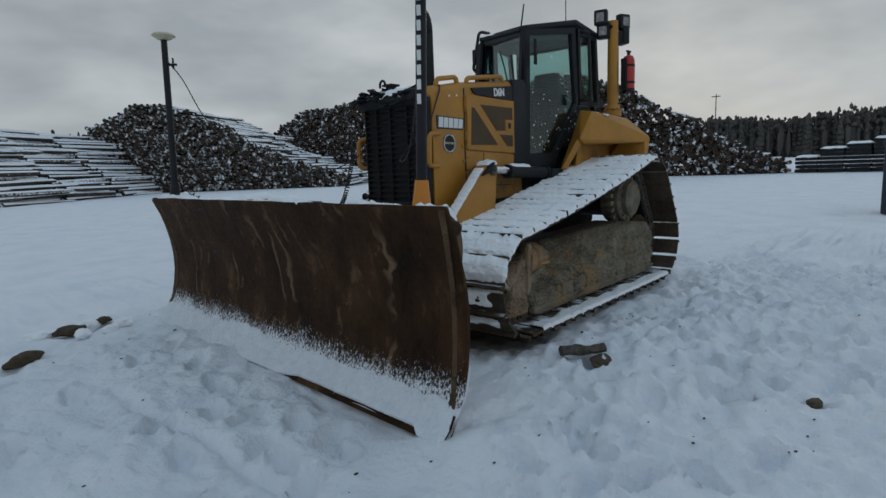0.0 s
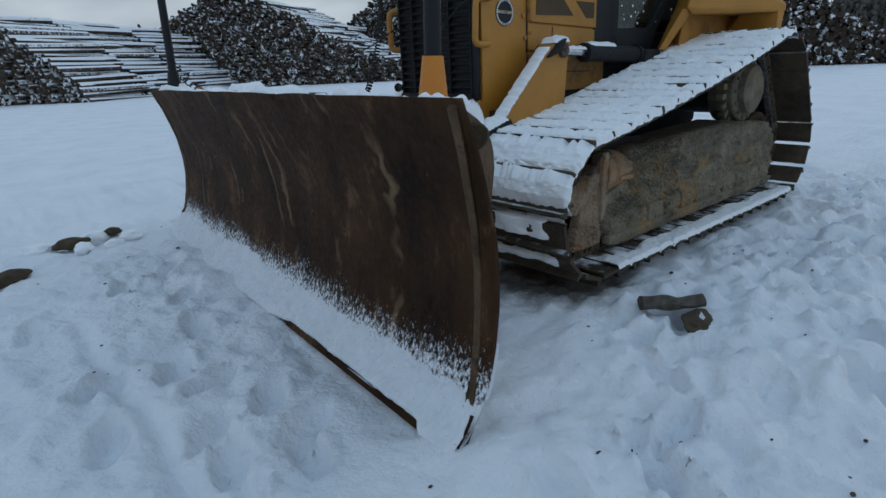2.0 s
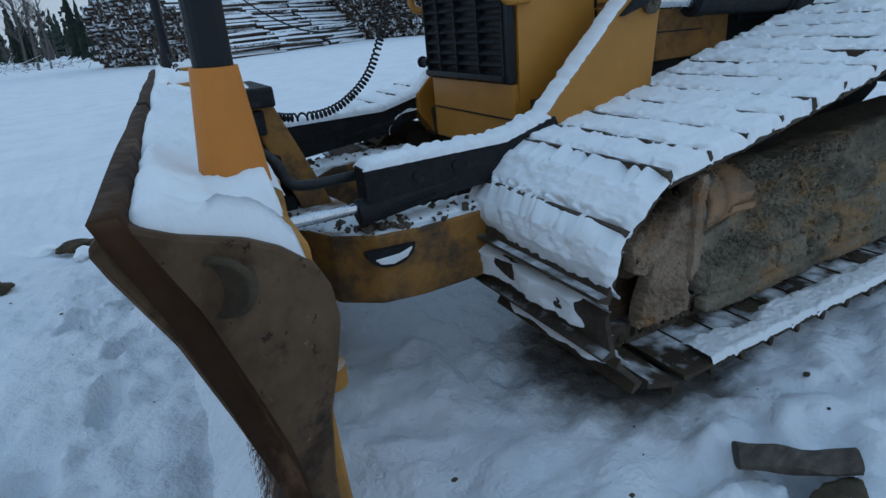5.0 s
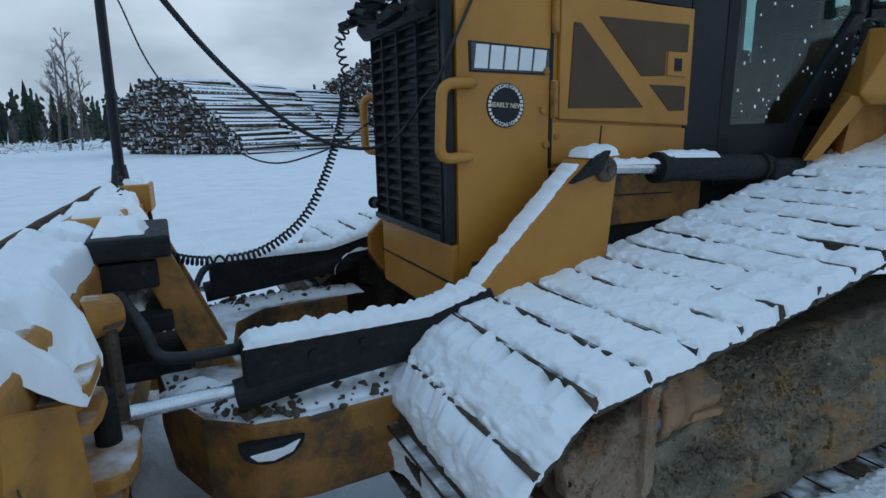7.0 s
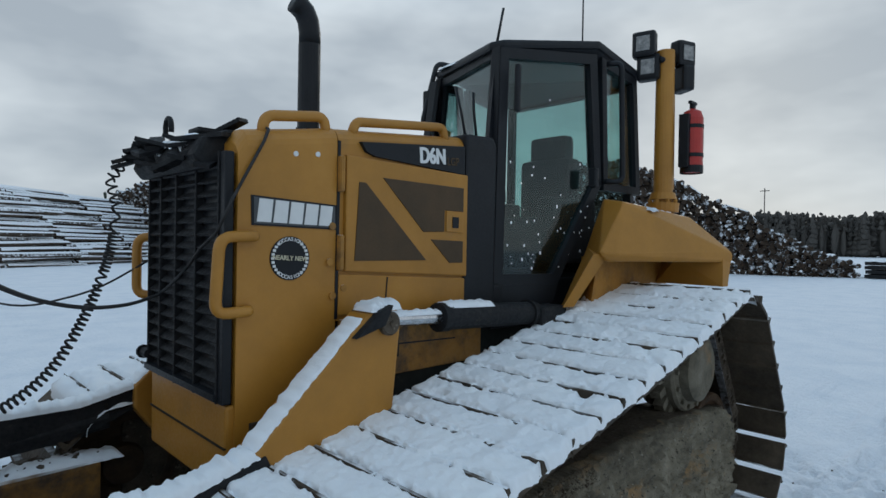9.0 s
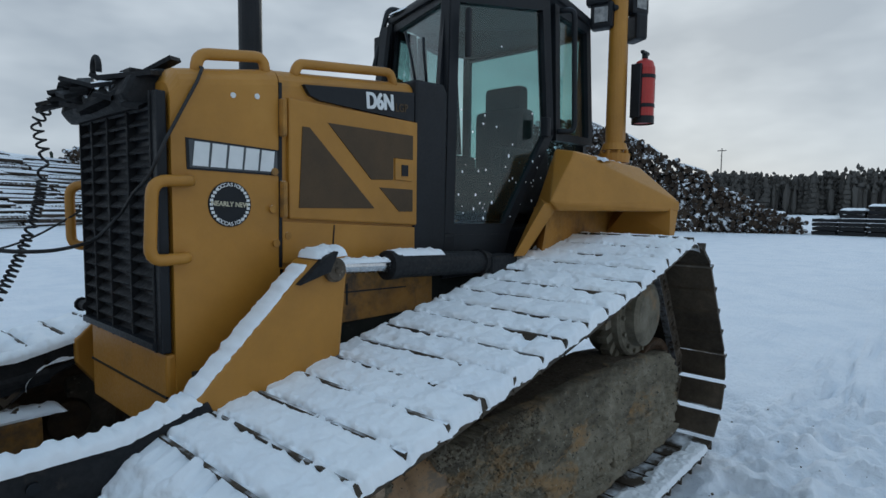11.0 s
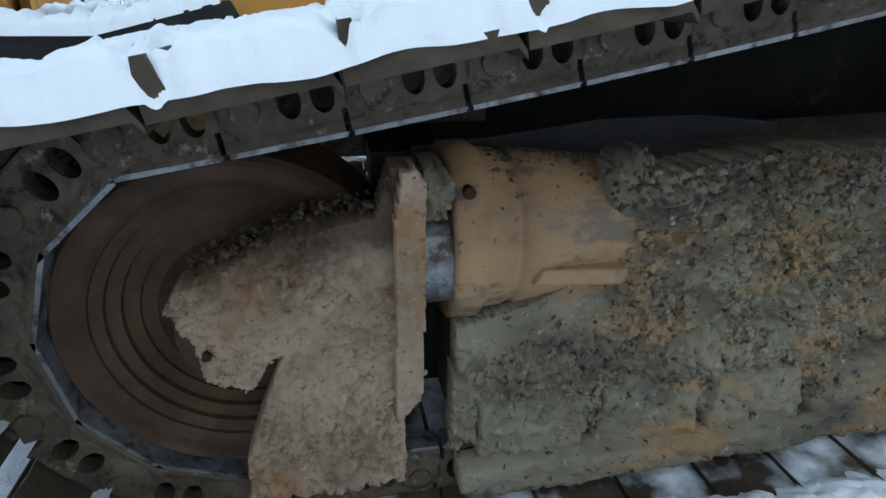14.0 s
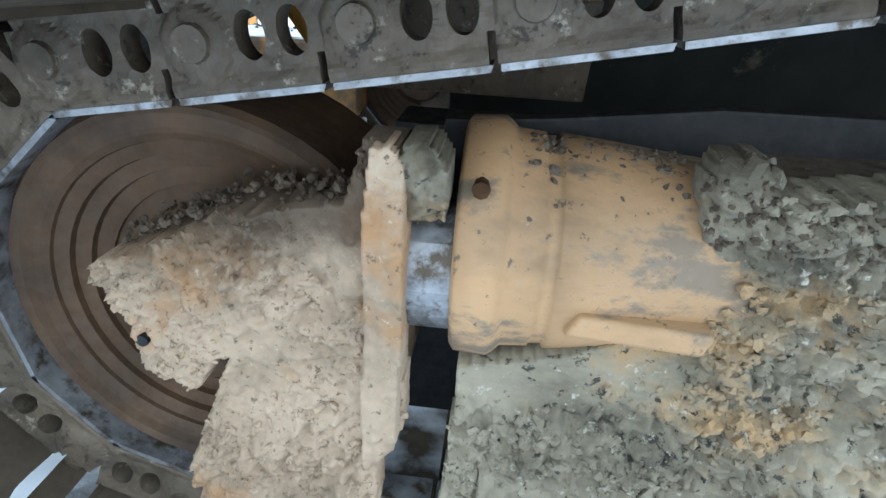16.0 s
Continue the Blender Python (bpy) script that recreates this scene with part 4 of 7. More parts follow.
# black grille with louvres
bm = bmesh.new()
box(bm, -1.775, -1.74, Y0 + 0.05, Y1 - 0.0, 1.06, 1.99)
dpart("grille_backing", bm, BLACK)
for i in range(18):
    bm = bmesh.new()
    z = 1.085 + i * 0.050
    prism(bm, [(-1.803, z), (-1.797, z - 0.008), (-1.77, z + 0.010), (-1.775, z + 0.022)], Y0 + 0.06, Y1 - 0.01, "y", 0.0)
    dpart("louvre", bm, BLACK_DIRTY)
for y in (Y0 + 0.055, -0.24, -0.03, 0.15, Y1 - 0.012):
    bm = bmesh.new()
    box(bm, -1.806, -1.77, y - 0.006, y + 0.006, 1.06, 1.99, 0.002)
    dpart("grille_bar", bm, BLACK_DIRTY)
bm = bmesh.new()
prism(bm, [(-1.77, 1.05), (-1.815, 1.07), (-1.815, 1.095), (-1.77, 1.10)], Y0 + 0.05, Y1, "y")
box(bm, -1.80, -1.765, Y0 + 0.008, Y0 + 0.055, 1.06, 1.99, 0.006)
dpart("grille_frame", bm, BLACK)
bm = bmesh.new()
rod(bm, (-1.80, Y1 - 0.02, 1.135), (-1.80, Y1 + 0.06, 1.135), 0.022, 0.022, 10)
rod(bm, (-1.80, Y1 + 0.05, 1.135), (-1.80, Y1 + 0.065, 1.135), 0.032, 0.032, 10)
dpart("tow_plug", bm, BLACK_DIRTY)
# torn black seal and rags on top of the grille
rr = random.Random(9)
bm = bmesh.new()
prism(bm, [(-1.74, 1.95), (-1.83, 1.93), (-1.87, 1.98), (-1.84, 2.05), (-1.74, 2.09), (-1.55, 2.10), (-1.55, 1.98)], Y0 + 0.12, Y1 + 0.03, "y", 0.02)
for i in range(26):
    y = rr.uniform(Y0 + 0.1, Y1 + 0.06)
    m = pose(-1.79 + rr.uniform(-0.08, 0.08), y, 2.03 + rr.uniform(-0.07, 0.07), rr.uniform(-18, 18), rr.uniform(-22, 22), rr.uniform(-70, 70))
    box(bm, -0.11, 0.11, -0.03, 0.03, -0.008, 0.008, 0, m)
rags = dpart("grille_top_seal", bm, BLACK_DIRTY, label="torn black rubber seal on top of the grille")
dtube("lifting_eye", [(-1.82 + 0.0, 0.02 + 0.035 * math.cos(t), 2.13 + 0.045 * math.sin(t)) for t in [math.pi * k / 8 for k in range(-1, 10)]], 0.011, BLACK_DIRTY)

# handles
def bent_handle(pts, r, label=""):
    return dtube("grab_handle", rounded(pts, 0.05), r, YELLOW, label=label)
bent_handle([(-1.70, Y0 - 0.005, 1.68), (-1.70, Y0 - 0.03, 1.68), (-1.835, Y0 - 0.035, 1.675), (-1.85, Y0 - 0.035, 1.40), (-1.72, Y0 - 0.03, 1.405), (-1.72, Y0 - 0.005, 1.405)], 0.021, "yellow bent tube grab handle")
bent_handle([(-1.72, Y1 + 0.0, 1.68), (-1.83, Y1 + 0.07, 1.67), (-1.83, Y1 + 0.07, 1.40), (-1.72, Y1 + 0.0, 1.405)], 0.021, "yellow bent tube grab handle")
bent_handle([(-1.64, Y0 + 0.05, 2.06), (-1.63, Y0 + 0.05, 2.15), (-1.36, Y0 + 0.05, 2.19), (-1.35, Y0 + 0.05, 2.10)], 0.022)
bent_handle([(-1.22, Y0 + 0.05, 2.13), (-1.20, Y0 + 0.05, 2.195), (-0.66, Y0 + 0.05, 2.255), (-0.64, Y0 + 0.05, 2.18)], 0.022)

# hood door with perforated panels
def plate_y(name, outline, y0, y1, mat, label="", bevel=0.0):
    b = bmesh.new()
    prism(b, outline, y0, y1, "y", bevel)
    return dpart(name, b, mat, label=label)
plate_y("hood_door", [(-1.285, 1.54), (-0.53, 1.50), (-0.53, 2.02), (-1.285, 2.035)], Y0 - 0.012, Y0 + 0.02, YELLOW, "yellow hinged engine door with perforated windows", 0.008)
plate_y("vent_mesh", [(-1.22, 1.925), (-1.185, 1.925), (-0.82, 1.585), (-1.24, 1.585)], Y0 - 0.016, Y0 - 0.008, MESH_M, "brown perforated mesh panel", 0.002)
plate_y("vent_mesh", [(-1.09, 1.955), (-0.565, 1.95), (-0.565, 1.83), (-0.70, 1.83), (-0.70, 1.725), (-0.84, 1.72)], Y0 - 0.016, Y0 - 0.008, MESH_M, "brown perforated mesh panel", 0.002)
plate_y("vent_mesh", [(-0.79, 1.685), (-0.565, 1.68), (-0.565, 1.57), (-0.66, 1.57)], Y0 - 0.016, Y0 - 0.008, MESH_M, "brown perforated mesh panel", 0.002)
plate_y("door_latch", [(-0.69, 1.83), (-0.57, 1.825), (-0.57, 1.72), (-0.69, 1.725)], Y0 - 0.02, Y0 - 0.01, YELLOW, "", 0.004)
plate_y("latch_slot", [(-0.65, 1.80), (-0.605, 1.80), (-0.605, 1.745), (-0.65, 1.745)], Y0 - 0.023, Y0 - 0.014, BLACK)
plate_y("lower_side_panel", [(-1.315, 1.355), (-0.54, 1.345), (-0.54, 1.49), (-1.315, 1.53)], Y0 - 0.008, Y0 + 0.02, YELLOW, "", 0.006)
plate_y("panel_seam", [(-1.33, 1.34), (-1.316, 1.34), (-1.31, 2.09), (-1.324, 2.09)], Y0 - 0.004, Y0 + 0.02, BLACK)
plate_y("panel_seam", [(-1.07, 1.35), (-1.064, 1.35), (-1.05, 1.51), (-1.056, 1.51)], Y0 - 0.011, Y0 + 0.02, BLACK)
plate_y("model_band", [(-1.21, 2.10), (-0.555, 2.165), (-0.555, 2.02), (-1.13, 2.045), (-1.18, 2.06)], Y0 - 0.012, Y0 + 0.02, BLACK, "black model band", 0.002)
for z in (1.62, 1.95):
    bm = bmesh.new()
    box(bm, -1.325, -1.30, Y0 - 0.022, Y0, z - 0.075, z + 0.075, 0.005)
    rod(bm, (-1.312, Y0 - 0.02, z - 0.07), (-1.312, Y0 - 0.02, z + 0.07), 0.012, 0.012, 8)
    dpart("door_hinge", bm, YELLOW_DIRTY)
for x, z in ((-1.52, 2.01), (-1.42, 2.02)):
    bm = bmesh.new()
    rod(bm, (x, Y0 - 0.003, z), (x, Y0 + 0.01, z), 0.011, 0.011, 10)
    dpart("rivet", bm, WHITE)
for x, z in ((-1.345, 1.44), (-1.36, 1.58), (-1.35, 1.73), (-1.29, 1.47)):
    bm = bmesh.new()
    rod(bm, (x, Y0 - 0.012, z), (x, Y0 + 0.01, z), 0.016, 0.016, 8)
    dpart("bolt", bm, YELLOW_DIRTY)


def text(name, words, size, x, z, mat, y, spread=1.0, slant=0.0, tilt=0.0, bold=0.018):
    """Raised lettering on the machine's side, read from -y."""
    cu = bpy.data.curves.new(name, "FONT")
    cu.body, cu.size, cu.extrude, cu.align_x, cu.align_y, cu.shear = words, size, 0.001, "CENTER", "CENTER", slant
    cu.offset = size * bold
    tmp = new(name, cu)
    dg = bpy.context.evaluated_depsgraph_get()
    me = bpy.data.meshes.new_from_object(tmp.evaluated_get(dg))
    bpy.data.objects.remove(tmp)
    me.materials.clear()
    me.materials.append(mat)
    ob = new(name, me)
    ob.matrix_basis = Matrix.Translation((x, y, z)) @ Matrix.Rotation(radians(90), 4, "X") @ Matrix.Rotation(radians(tilt), 4, "Z") @ Matrix.Diagonal((spread, 1, 1, 1))
    ob.parent = dozer
    ob.matrix_parent_inverse = Matrix.Translation(-Vector(dozer.location))
    return ob


plate_y("dealer_sign", [(-1.705, 1.835), (-1.328, 1.818), (-1.325, 1.715), (-1.702, 1.722)], Y0 - 0.003, Y0 + 0.004, BLACK, "black sticker with white slanted blocks")
plate_y("sign_border", [(-1.694, 1.829), (-1.336, 1.812), (-1.334, 1.7215), (-1.692, 1.729)], Y0 - 0.0045, Y0 - 0.002, GREY_PRINT, "grey border of the sticker")
for i in range(5):
    x, dz = -1.683 + i * 0.0672, -i * 0.0028
    plate_y("sign_bar", [(x, 1.736 + dz * 0.5), (x + 0.058, 1.735 + dz * 0.5), (x + 0.066, 1.822 + dz), (x + 0.010, 1.824 + dz)], Y0 - 0.0075, Y0 - 0.003, WHITE, "white printed block")
for dx in (-0.003, 0.0, 0.003):
    text("lettering", "D6N", 0.105, -0.785 + dx, 2.085, WHITE, Y0 - 0.014 - dx * 0.05, 0.82, 0.0, 4)
text("lettering", "LGP", 0.055, -0.645, 2.075, MESH_M, Y0 - 0.014, 0.9, 0.0, 4)
bm = bmesh.new()
lathe(bm, -1.54, 1.597, Y0 - 0.0035, [(0.086, 0.0), (0.086, 0.004)], 40)
dpart("round_sticker", bm, BLACK, label="round black sticker with white lettering ring")
for words, a0, a1 in (("OCCASION", 125, 55), ("OCCASION", 235, 305)):
    for i, ch in enumerate(words):
        a = radians(a0 + (a1 - a0) * i / (len(words) - 1))
        t = text("lettering", ch, 0.020, -1.54 + 0.075 * math.cos(a), 1.597 + 0.075 * math.sin(a), WHITE, Y0 - 0.005, 1, 0, math.degrees(a) - 90 if a0 < 180 else math.degrees(a) + 90)
for a in range(0, 360, 12):
    if not (50 <= a <= 130 or 230 <= a <= 310):
        bm = bmesh.new()
        p = Vector((-1.54 + 0.075 * math.cos(radians(a)), Y0 - 0.004, 1.597 + 0.075 * math.sin(radians(a))))
        box(bm, -0.006, 0.006, -0.0015, 0.0005, -0.005, 0.005, 0, Matrix.Translation(p))
        dpart("sticker_mark", bm, WHITE)
text("lettering", "NEARLY NEW", 0.026, -1.54, 1.597, CREAM, Y0 - 0.005, 0.95, 0, -3)

plate_y("guard_skirt", [(-1.70, 0.79), (-1.325, 0.79), (-1.325, 0.98), (-1.70, 0.98)], Y0 - 0.004, Y0 + 0.01, MUDDY_STEEL, "muddy lower edge of the radiator guard")
plate_y("side_frame", [(-1.30, 1.06), (-0.40, 1.06), (-0.40, 1.325), (-1.30, 1.335)], Y0 - 0.004, Y0 + 0.02, ARM_DIRTY, "dirty yellow side frame plate", 0.006)
plate_y("panel_seam", [(-1.10, 1.20), (-0.60, 1.185), (-0.60, 1.192), (-1.10, 1.207)], Y0 - 0.006, Y0 + 0.01, BLACK)
plate_y("panel_seam", [(-0.985, 1.14), (-0.975, 1.14), (-0.975, 1.24), (-0.985, 1.24)], Y0 - 0.007, Y0 + 0.01, BLACK)

# exhaust stack
bm = bmesh.new()
rod(bm, (-1.08, 0.13, 2.14), (-1.08, 0.13, 2.70), 0.058, 0.058, 20)
rod(bm, (-1.08, 0.13, 2.14), (-1.08, 0.13, 2.26), 0.066, 0.066, 20)
stack = dpart("exhaust_pipe", bm, BLACK, label="black exhaust stack with bent outlet", smooth=False)
dtube("exhaust_elbow", [(-1.08, 0.13, 2.69), (-1.08, 0.13, 2.76), (-1.09, 0.13, 2.82), (-1.115, 0.13, 2.865), (-1.15, 0.13, 2.89), (-1.175, 0.13, 2.90)], 0.057, BLACK, seg=18)
bm = bmesh.new()
rod(bm, (-1.62, 0.12, 2.08), (-1.62, 0.12, 2.15), 0.05, 0.05, 14)
box(bm, -1.68, -1.56, 0.06, 0.18, 2.15, 2.17, 0.006)
dpart("radiator_cap", bm, BLACK_DIRTY)

# ---- cab ----
def quad_solid(bm, quad, depth):
    """A flat four-cornered plate; depth: vector to its back face."""
    d = Vector(depth)
    a = [bm.verts.new(Vector(p)) for p in quad]
    b = [bm.verts.new(Vector(p) + d) for p in quad]
    n = len(quad)
    fs = [bm.faces.new(a), bm.faces.new(b)] + [bm.faces.new((a[i], a[(i + 1) % n], b[(i + 1) % n], b[i])) for i in range(n)]
    bmesh.ops.recalc_face_normals(bm, faces=fs)


def frame_quad(bm, quad, w, depth):
    """A frame of bars w wide along the edges of a quad."""
    q = [Vector(p) for p in quad]
    c = sum(q, Vector()) / len(q)
    n = len(q)
    inner = []
    for i in range(n):
        u = (q[i - 1] - q[i]).normalized()
        v = (q[(i + 1) % n] - q[i]).normalized()
        s = max(0.3, u.cross(v).length)
        inner.append(q[i] + (u + v) * (w / s))
    d = Vector(depth)
    loops = [[bm.verts.new(p) for p in ring] for ring in (q, inner, [p + d for p in inner], [p + d for p in q])]
    fs = [bm.faces.new((a[i], a[(i + 1) % n], b[(i + 1) % n], b[i])) for a, b in zip(loops, loops[1:] + loops[:1]) for i in range(n)]
    bmesh.ops.recalc_face_normals(bm, faces=fs)
    return inner


def mirror_y(p):
    """The same point on the far side; the cab's far front corner lies further back."""
    cab = p[2] > 1.4 and p[0] < 0.4 and abs(p[1]) < 0.7
    return (p[0] + (0.36 if cab else 0.10) * max(0.0, 0.4 - p[0]), 2 * CY - p[1] * 0.94, p[2])


# corners of the cab in plan, front to rear, left side
A, B, C = (-0.30, -0.49), (0.46, -0.68), (0.98, -0.70)
ZB, ZT = 1.44, 2.845
def at_z(p, z, lean=0.0):
    return (p[0] + lean, p[1], z)
for sgn in (0, 1):
    mm = (lambda p: p) if sgn == 0 else mirror_y
    out = Vector((0.0, 0.05 if sgn == 0 else -0.05, 0))
    # door
    quad = [at_z(A, ZB, 0.02), (0.16, -0.61, ZB), (B[0] + 0.06, B[1], 2.05), at_z(B, ZT, -0.02), at_z(A, ZT - 0.085, 0.045)]
    bm = bmesh.new()
    inner = frame_quad(bm, [mm(p) for p in quad], 0.06, out)
    dpart("cab_door", bm, BLACK, label="black cab door frame with tall tinted window")
    bm = bmesh.new()
    quad_solid(bm, [p + out * 0.5 for p in inner], out * 0.1)
    g = dpart("door_window", bm, GLASS, label="tinted door glass with clinging snow")
    g.visible_shadow = False
    # rear quarter window
    quad = [(B[0] + 0.09, B[1], 2.02), (C[0] + 0.02, C[1], 2.02), (C[0] - 0.06, C[1], ZT - 0.05), (B[0] + 0.04, B[1], ZT)]
    bm = bmesh.new()
    inner = frame_quad(bm, [mm(p) for p in quad], 0.05, out)
    dpart("quarter_frame", bm, BLACK)
    bm = bmesh.new()
    quad_solid(bm, [p + out * 0.5 for p in inner], out * 0.1)
    g = dpart("quarter_window", bm, GLASS)
    g.visible_shadow = False
    # front pillar
    bm = bmesh.new()
    quad_solid(bm, [mm(at_z(A, 1.36)), mm((A[0] + 0.03, A[1] + 0.015, 1.36)), mm((A[0] + 0.075, A[1] + 0.015, ZT - 0.075)), mm(at_z(A, ZT - 0.08, 0.04))], Vector((0, 0.06 if sgn == 0 else -0.06, 0)))
    dpart("front_pillar", bm, BLACK)
    # lower cab panel below the door and sill
    bm = bmesh.new()
    quad_solid(bm, [mm((A[0], A[1] - 0.0, 1.30)), mm((0.12, -0.60, 1.30)), mm((0.16, -0.615, ZB)), mm((A[0], A[1], ZB))], Vector((0, 0.05 if sgn == 0 else -0.05, 0)))
    dpart("cab_sill", bm, BLACK)
# windshield
fq = [(-0.31, -0.46, 2.20), (0.00, 0.29, 2.20), (0.05, 0.28, 2.79), (-0.25, -0.45, 2.765)]
bm = bmesh.new()
inner = frame_quad(bm, fq, 0.05, (0.05, 0, 0))
dpart("windshield_frame", bm, BLACK)
bm = bmesh.new()
quad_solid(bm, [p + Vector((0.025, 0, 0)) for p in inner], (0.005, 0, 0))
g = dpart("windshield", bm, GLASS)
g.visible_shadow = False
rq = [(1.02, -0.62, 1.76), (1.02, 2 * CY + 0.62, 1.76), (1.02, 2 * CY + 0.62, 2.82), (1.02, -0.62, 2.82)]
bm = bmesh.new()
inner = frame_quad(bm, rq, 0.06, (0.04, 0, 0))
dpart("rear_window_frame", bm, BLACK)
bm = bmesh.new()
quad_solid(bm, [p + Vector((0.02, 0, 0)) for p in inner], (0.005, 0, 0))
g = dpart("rear_window", bm, GLASS)
g.visible_shadow = False
# roof with chamfered corners
plan = [(-0.27, -0.42), (-0.235, -0.50), (0.44, -0.695), (0.94, -0.71), (1.04, -0.60), (1.04, 0.44), (0.94, 0.52), (0.44, 0.52), (0.05, 0.34), (0.03, 0.28)]
bm = bmesh.new()
prism(bm, plan, 2.748, 2.80, "z", 0.018)
for v in bm.verts:
    v.co.z += 0.13 * (v.co.x + 0.27) / 0.72 if v.co.x < 0.45 else 0.13 - 0.10 * (v.co.x - 0.45) / 0.6
roof = dpart("cab_roof", bm, BLACK, label="black cab roof with a dusting of snow")
# cowl between hood and cab
bm = bmesh.new()
prism(bm, [(-0.545, 1.33), (-0.30, 1.33), (-0.30, 2.20), (-0.33, 2.245), (-0.545, 2.235)], Y0 - 0.01, 2 * CY - Y0 + 0.01, "y", 0.015)
dpart("cowl", bm, BLACK, label="black cowl between hood and cab")
bm = bmesh.new()
prism(bm, [(-0.32, 1.20), (1.05, 1.20), (1.05, 1.48), (-0.32, 1.45)], CY - 0.44, CY + 0.44, "y", 0.02)
prism(bm, [(0.85, 1.45), (1.06, 1.45), (1.06, 1.76), (0.98, 1.76)], CY - 0.55, CY + 0.55, "y", 0.02)
dpart("cab_floor", bm, BLACK)
# seat and console seen through the glass
seat = bmesh.new()
box(seat, 0.42, 0.88, CY - 0.22, CY + 0.22, 1.50, 1.86, 0.05)
box(seat, 0.76, 0.92, CY - 0.22, CY + 0.22, 1.80, 2.30, 0.05)
box(seat, 0.80, 0.92, CY - 0.16, CY + 0.16, 2.27, 2.47, 0.04)
dpart("operator_seat", seat, SEAT_M, label="dark operator seat with headrest")
bm = bmesh.new()
box(bm, 0.30, 0.86, CY - 0.38, CY - 0.27, 1.55, 1.98, 0.03)
dpart("armrest_console", bm, SEAT_M)
bm = bmesh.new()
box(bm, 0.30, 0.86, CY + 0.27, CY + 0.38, 1.55, 1.98, 0.03)
dpart("armrest_console", bm, SEAT_M)
bm = bmesh.new()
box(bm, -0.18, -0.04, CY - 0.22, CY + 0.22, 1.45, 2.12, 0.03)
dpart("dashboard", bm, BLACK)
bm = bmesh.new()
box(bm, 0.02, 0.10, CY + 0.30, CY + 0.42, 2.26, 2.44, 0.012)
dpart("display_box", bm, YELLOW_DIRTY)
bm = bmesh.new()
rod(bm, (0.06, CY + 0.38, 1.5), (0.06, CY + 0.38, 2.8), 0.03, 0.03, 10)
dpart("inner_post", bm, BLACK)
# mirror bracket, grab bar, wiper, handle
dtube("mirror_bracket", rounded([(0.10, 0.30, 2.46), (-0.06, 0.36, 2.47), (0.075, 0.36, 2.93), (0.24, 0.34, 2.93)], 0.06), 0.018, BLACK)
bm = bmesh.new()
box(bm, -0.02, 0.045, 0.33, 0.40, 2.55, 2.72, 0.012)
dpart("side_mirror", bm, BLACK)
dtube("rear_grab_bar", rounded([(0.52, -0.70, 2.80), (0.56, -0.78, 2.80), (0.60, -0.78, 2.07), (0.52, -0.70, 2.07)], 0.06), 0.017, BLACK)
dtube("wiper", [(-0.31, -0.30, 2.22), (-0.315, -0.26, 2.40), (-0.31, -0.20, 2.58)], 0.008, BLACK)
dtube("wiper", [(-0.31, -0.38, 2.20), (-0.325, -0.36, 2.42), (-0.31, -0.34, 2.52)], 0.008, BLACK)
bm = bmesh.new()
box(bm, -0.215, -0.185, -0.585, -0.555, 2.40, 2.66, 0.010)
dpart("door_hinge", bm, BLACK)
bm = bmesh.new()
box(bm, 0.36, 0.40, -0.735, -0.68, 2.02, 2.14, 0.012)
dpart("door_handle", bm, BLACK)
dtube("antenna", [(-0.14, -0.36, 2.82), (-0.08, -0.36, 3.06)], 0.008, BLACK)
dtube("antenna", [(0.56, -0.50, 2.90), (0.56, -0.50, 3.45)], 0.005, BLACK)

# rear support post, lamps, fire extinguisher
RX, RY = 1.02, -0.85
bm = bmesh.new()
rod(bm, (RX, RY, 1.90), (RX, RY, 2.97), 0.062, 0.058, 20)
rod(bm, (RX, RY, 1.90), (RX, RY, 1.96), 0.10, 0.105, 20)
rod(bm, (RX, RY, 1.80), (RX, RY, 1.90), 0.06, 0.075, 20)
rod(bm, (RX, RY, 1.985), (RX, RY, 2.03), 0.09, 0.075, 20)
post = dpart("support_post", bm, YELLOW, label="yellow tubular rear support post")
bm = bmesh.new()
prism(bm, [(RX - 0.02, 2.03), (RX + 0.13, 2.06), (RX + 0.12, 2.70), (RX + 0.02, 2.74)], RY - 0.02, RY + 0.02, "y", 0.006)
dpart("post_gusset", bm, YELLOW)
for i in range(8):
    t = 2 * math.pi * i / 8
    bm = bmesh.new()
    p = Vector((RX + 0.085 * math.cos(t), RY + 0.085 * math.sin(t), 1.96))
    rod(bm, p, p + Vector((0, 0, 0.022)), 0.014, 0.014, 6)
    dpart("bolt", bm, YELLOW_DIRTY)
LENS = material("lamp_lens", [(0.3, (0.10, 0.11, 0.12)), (0.7, (0.35, 0.36, 0.36))], scale=30, rough=(0.08, 0.25), metal=0.6, bump=0.2)
def work_lamp(x, y, z, turn):
    bm = bmesh.new()
    box(bm, -0.04, 0.05, -0.075, 0.075, -0.085, 0.085, 0.02, pose(x, y, z, 0, 0, turn))
    lamp = dpart("work_lamp", bm, BLACK, label="black work lamp")
    bm = bmesh.new()
    box(bm, -0.046, -0.04, -0.045, 0.045, -0.05, 0.05, 0.004, pose(x, y, z, 0, 0, turn))
    dpart("lamp_lens", bm, LENS, lamp)
work_lamp(RX - 0.10, RY + 0.10, 3.01, 12)
work_lamp(RX - 0.07, RY + 0.08, 2.86, 12)
work_lamp(RX + 0.14, RY - 0.06, 2.97, 70)
work_lamp(RX + 0.14, RY - 0.06, 2.80, 150)
dtube("lamp_bracket", [(RX - 0.08, RY, 2.90), (RX + 0.12, RY - 0.03, 2.90)], 0.02, BLACK)
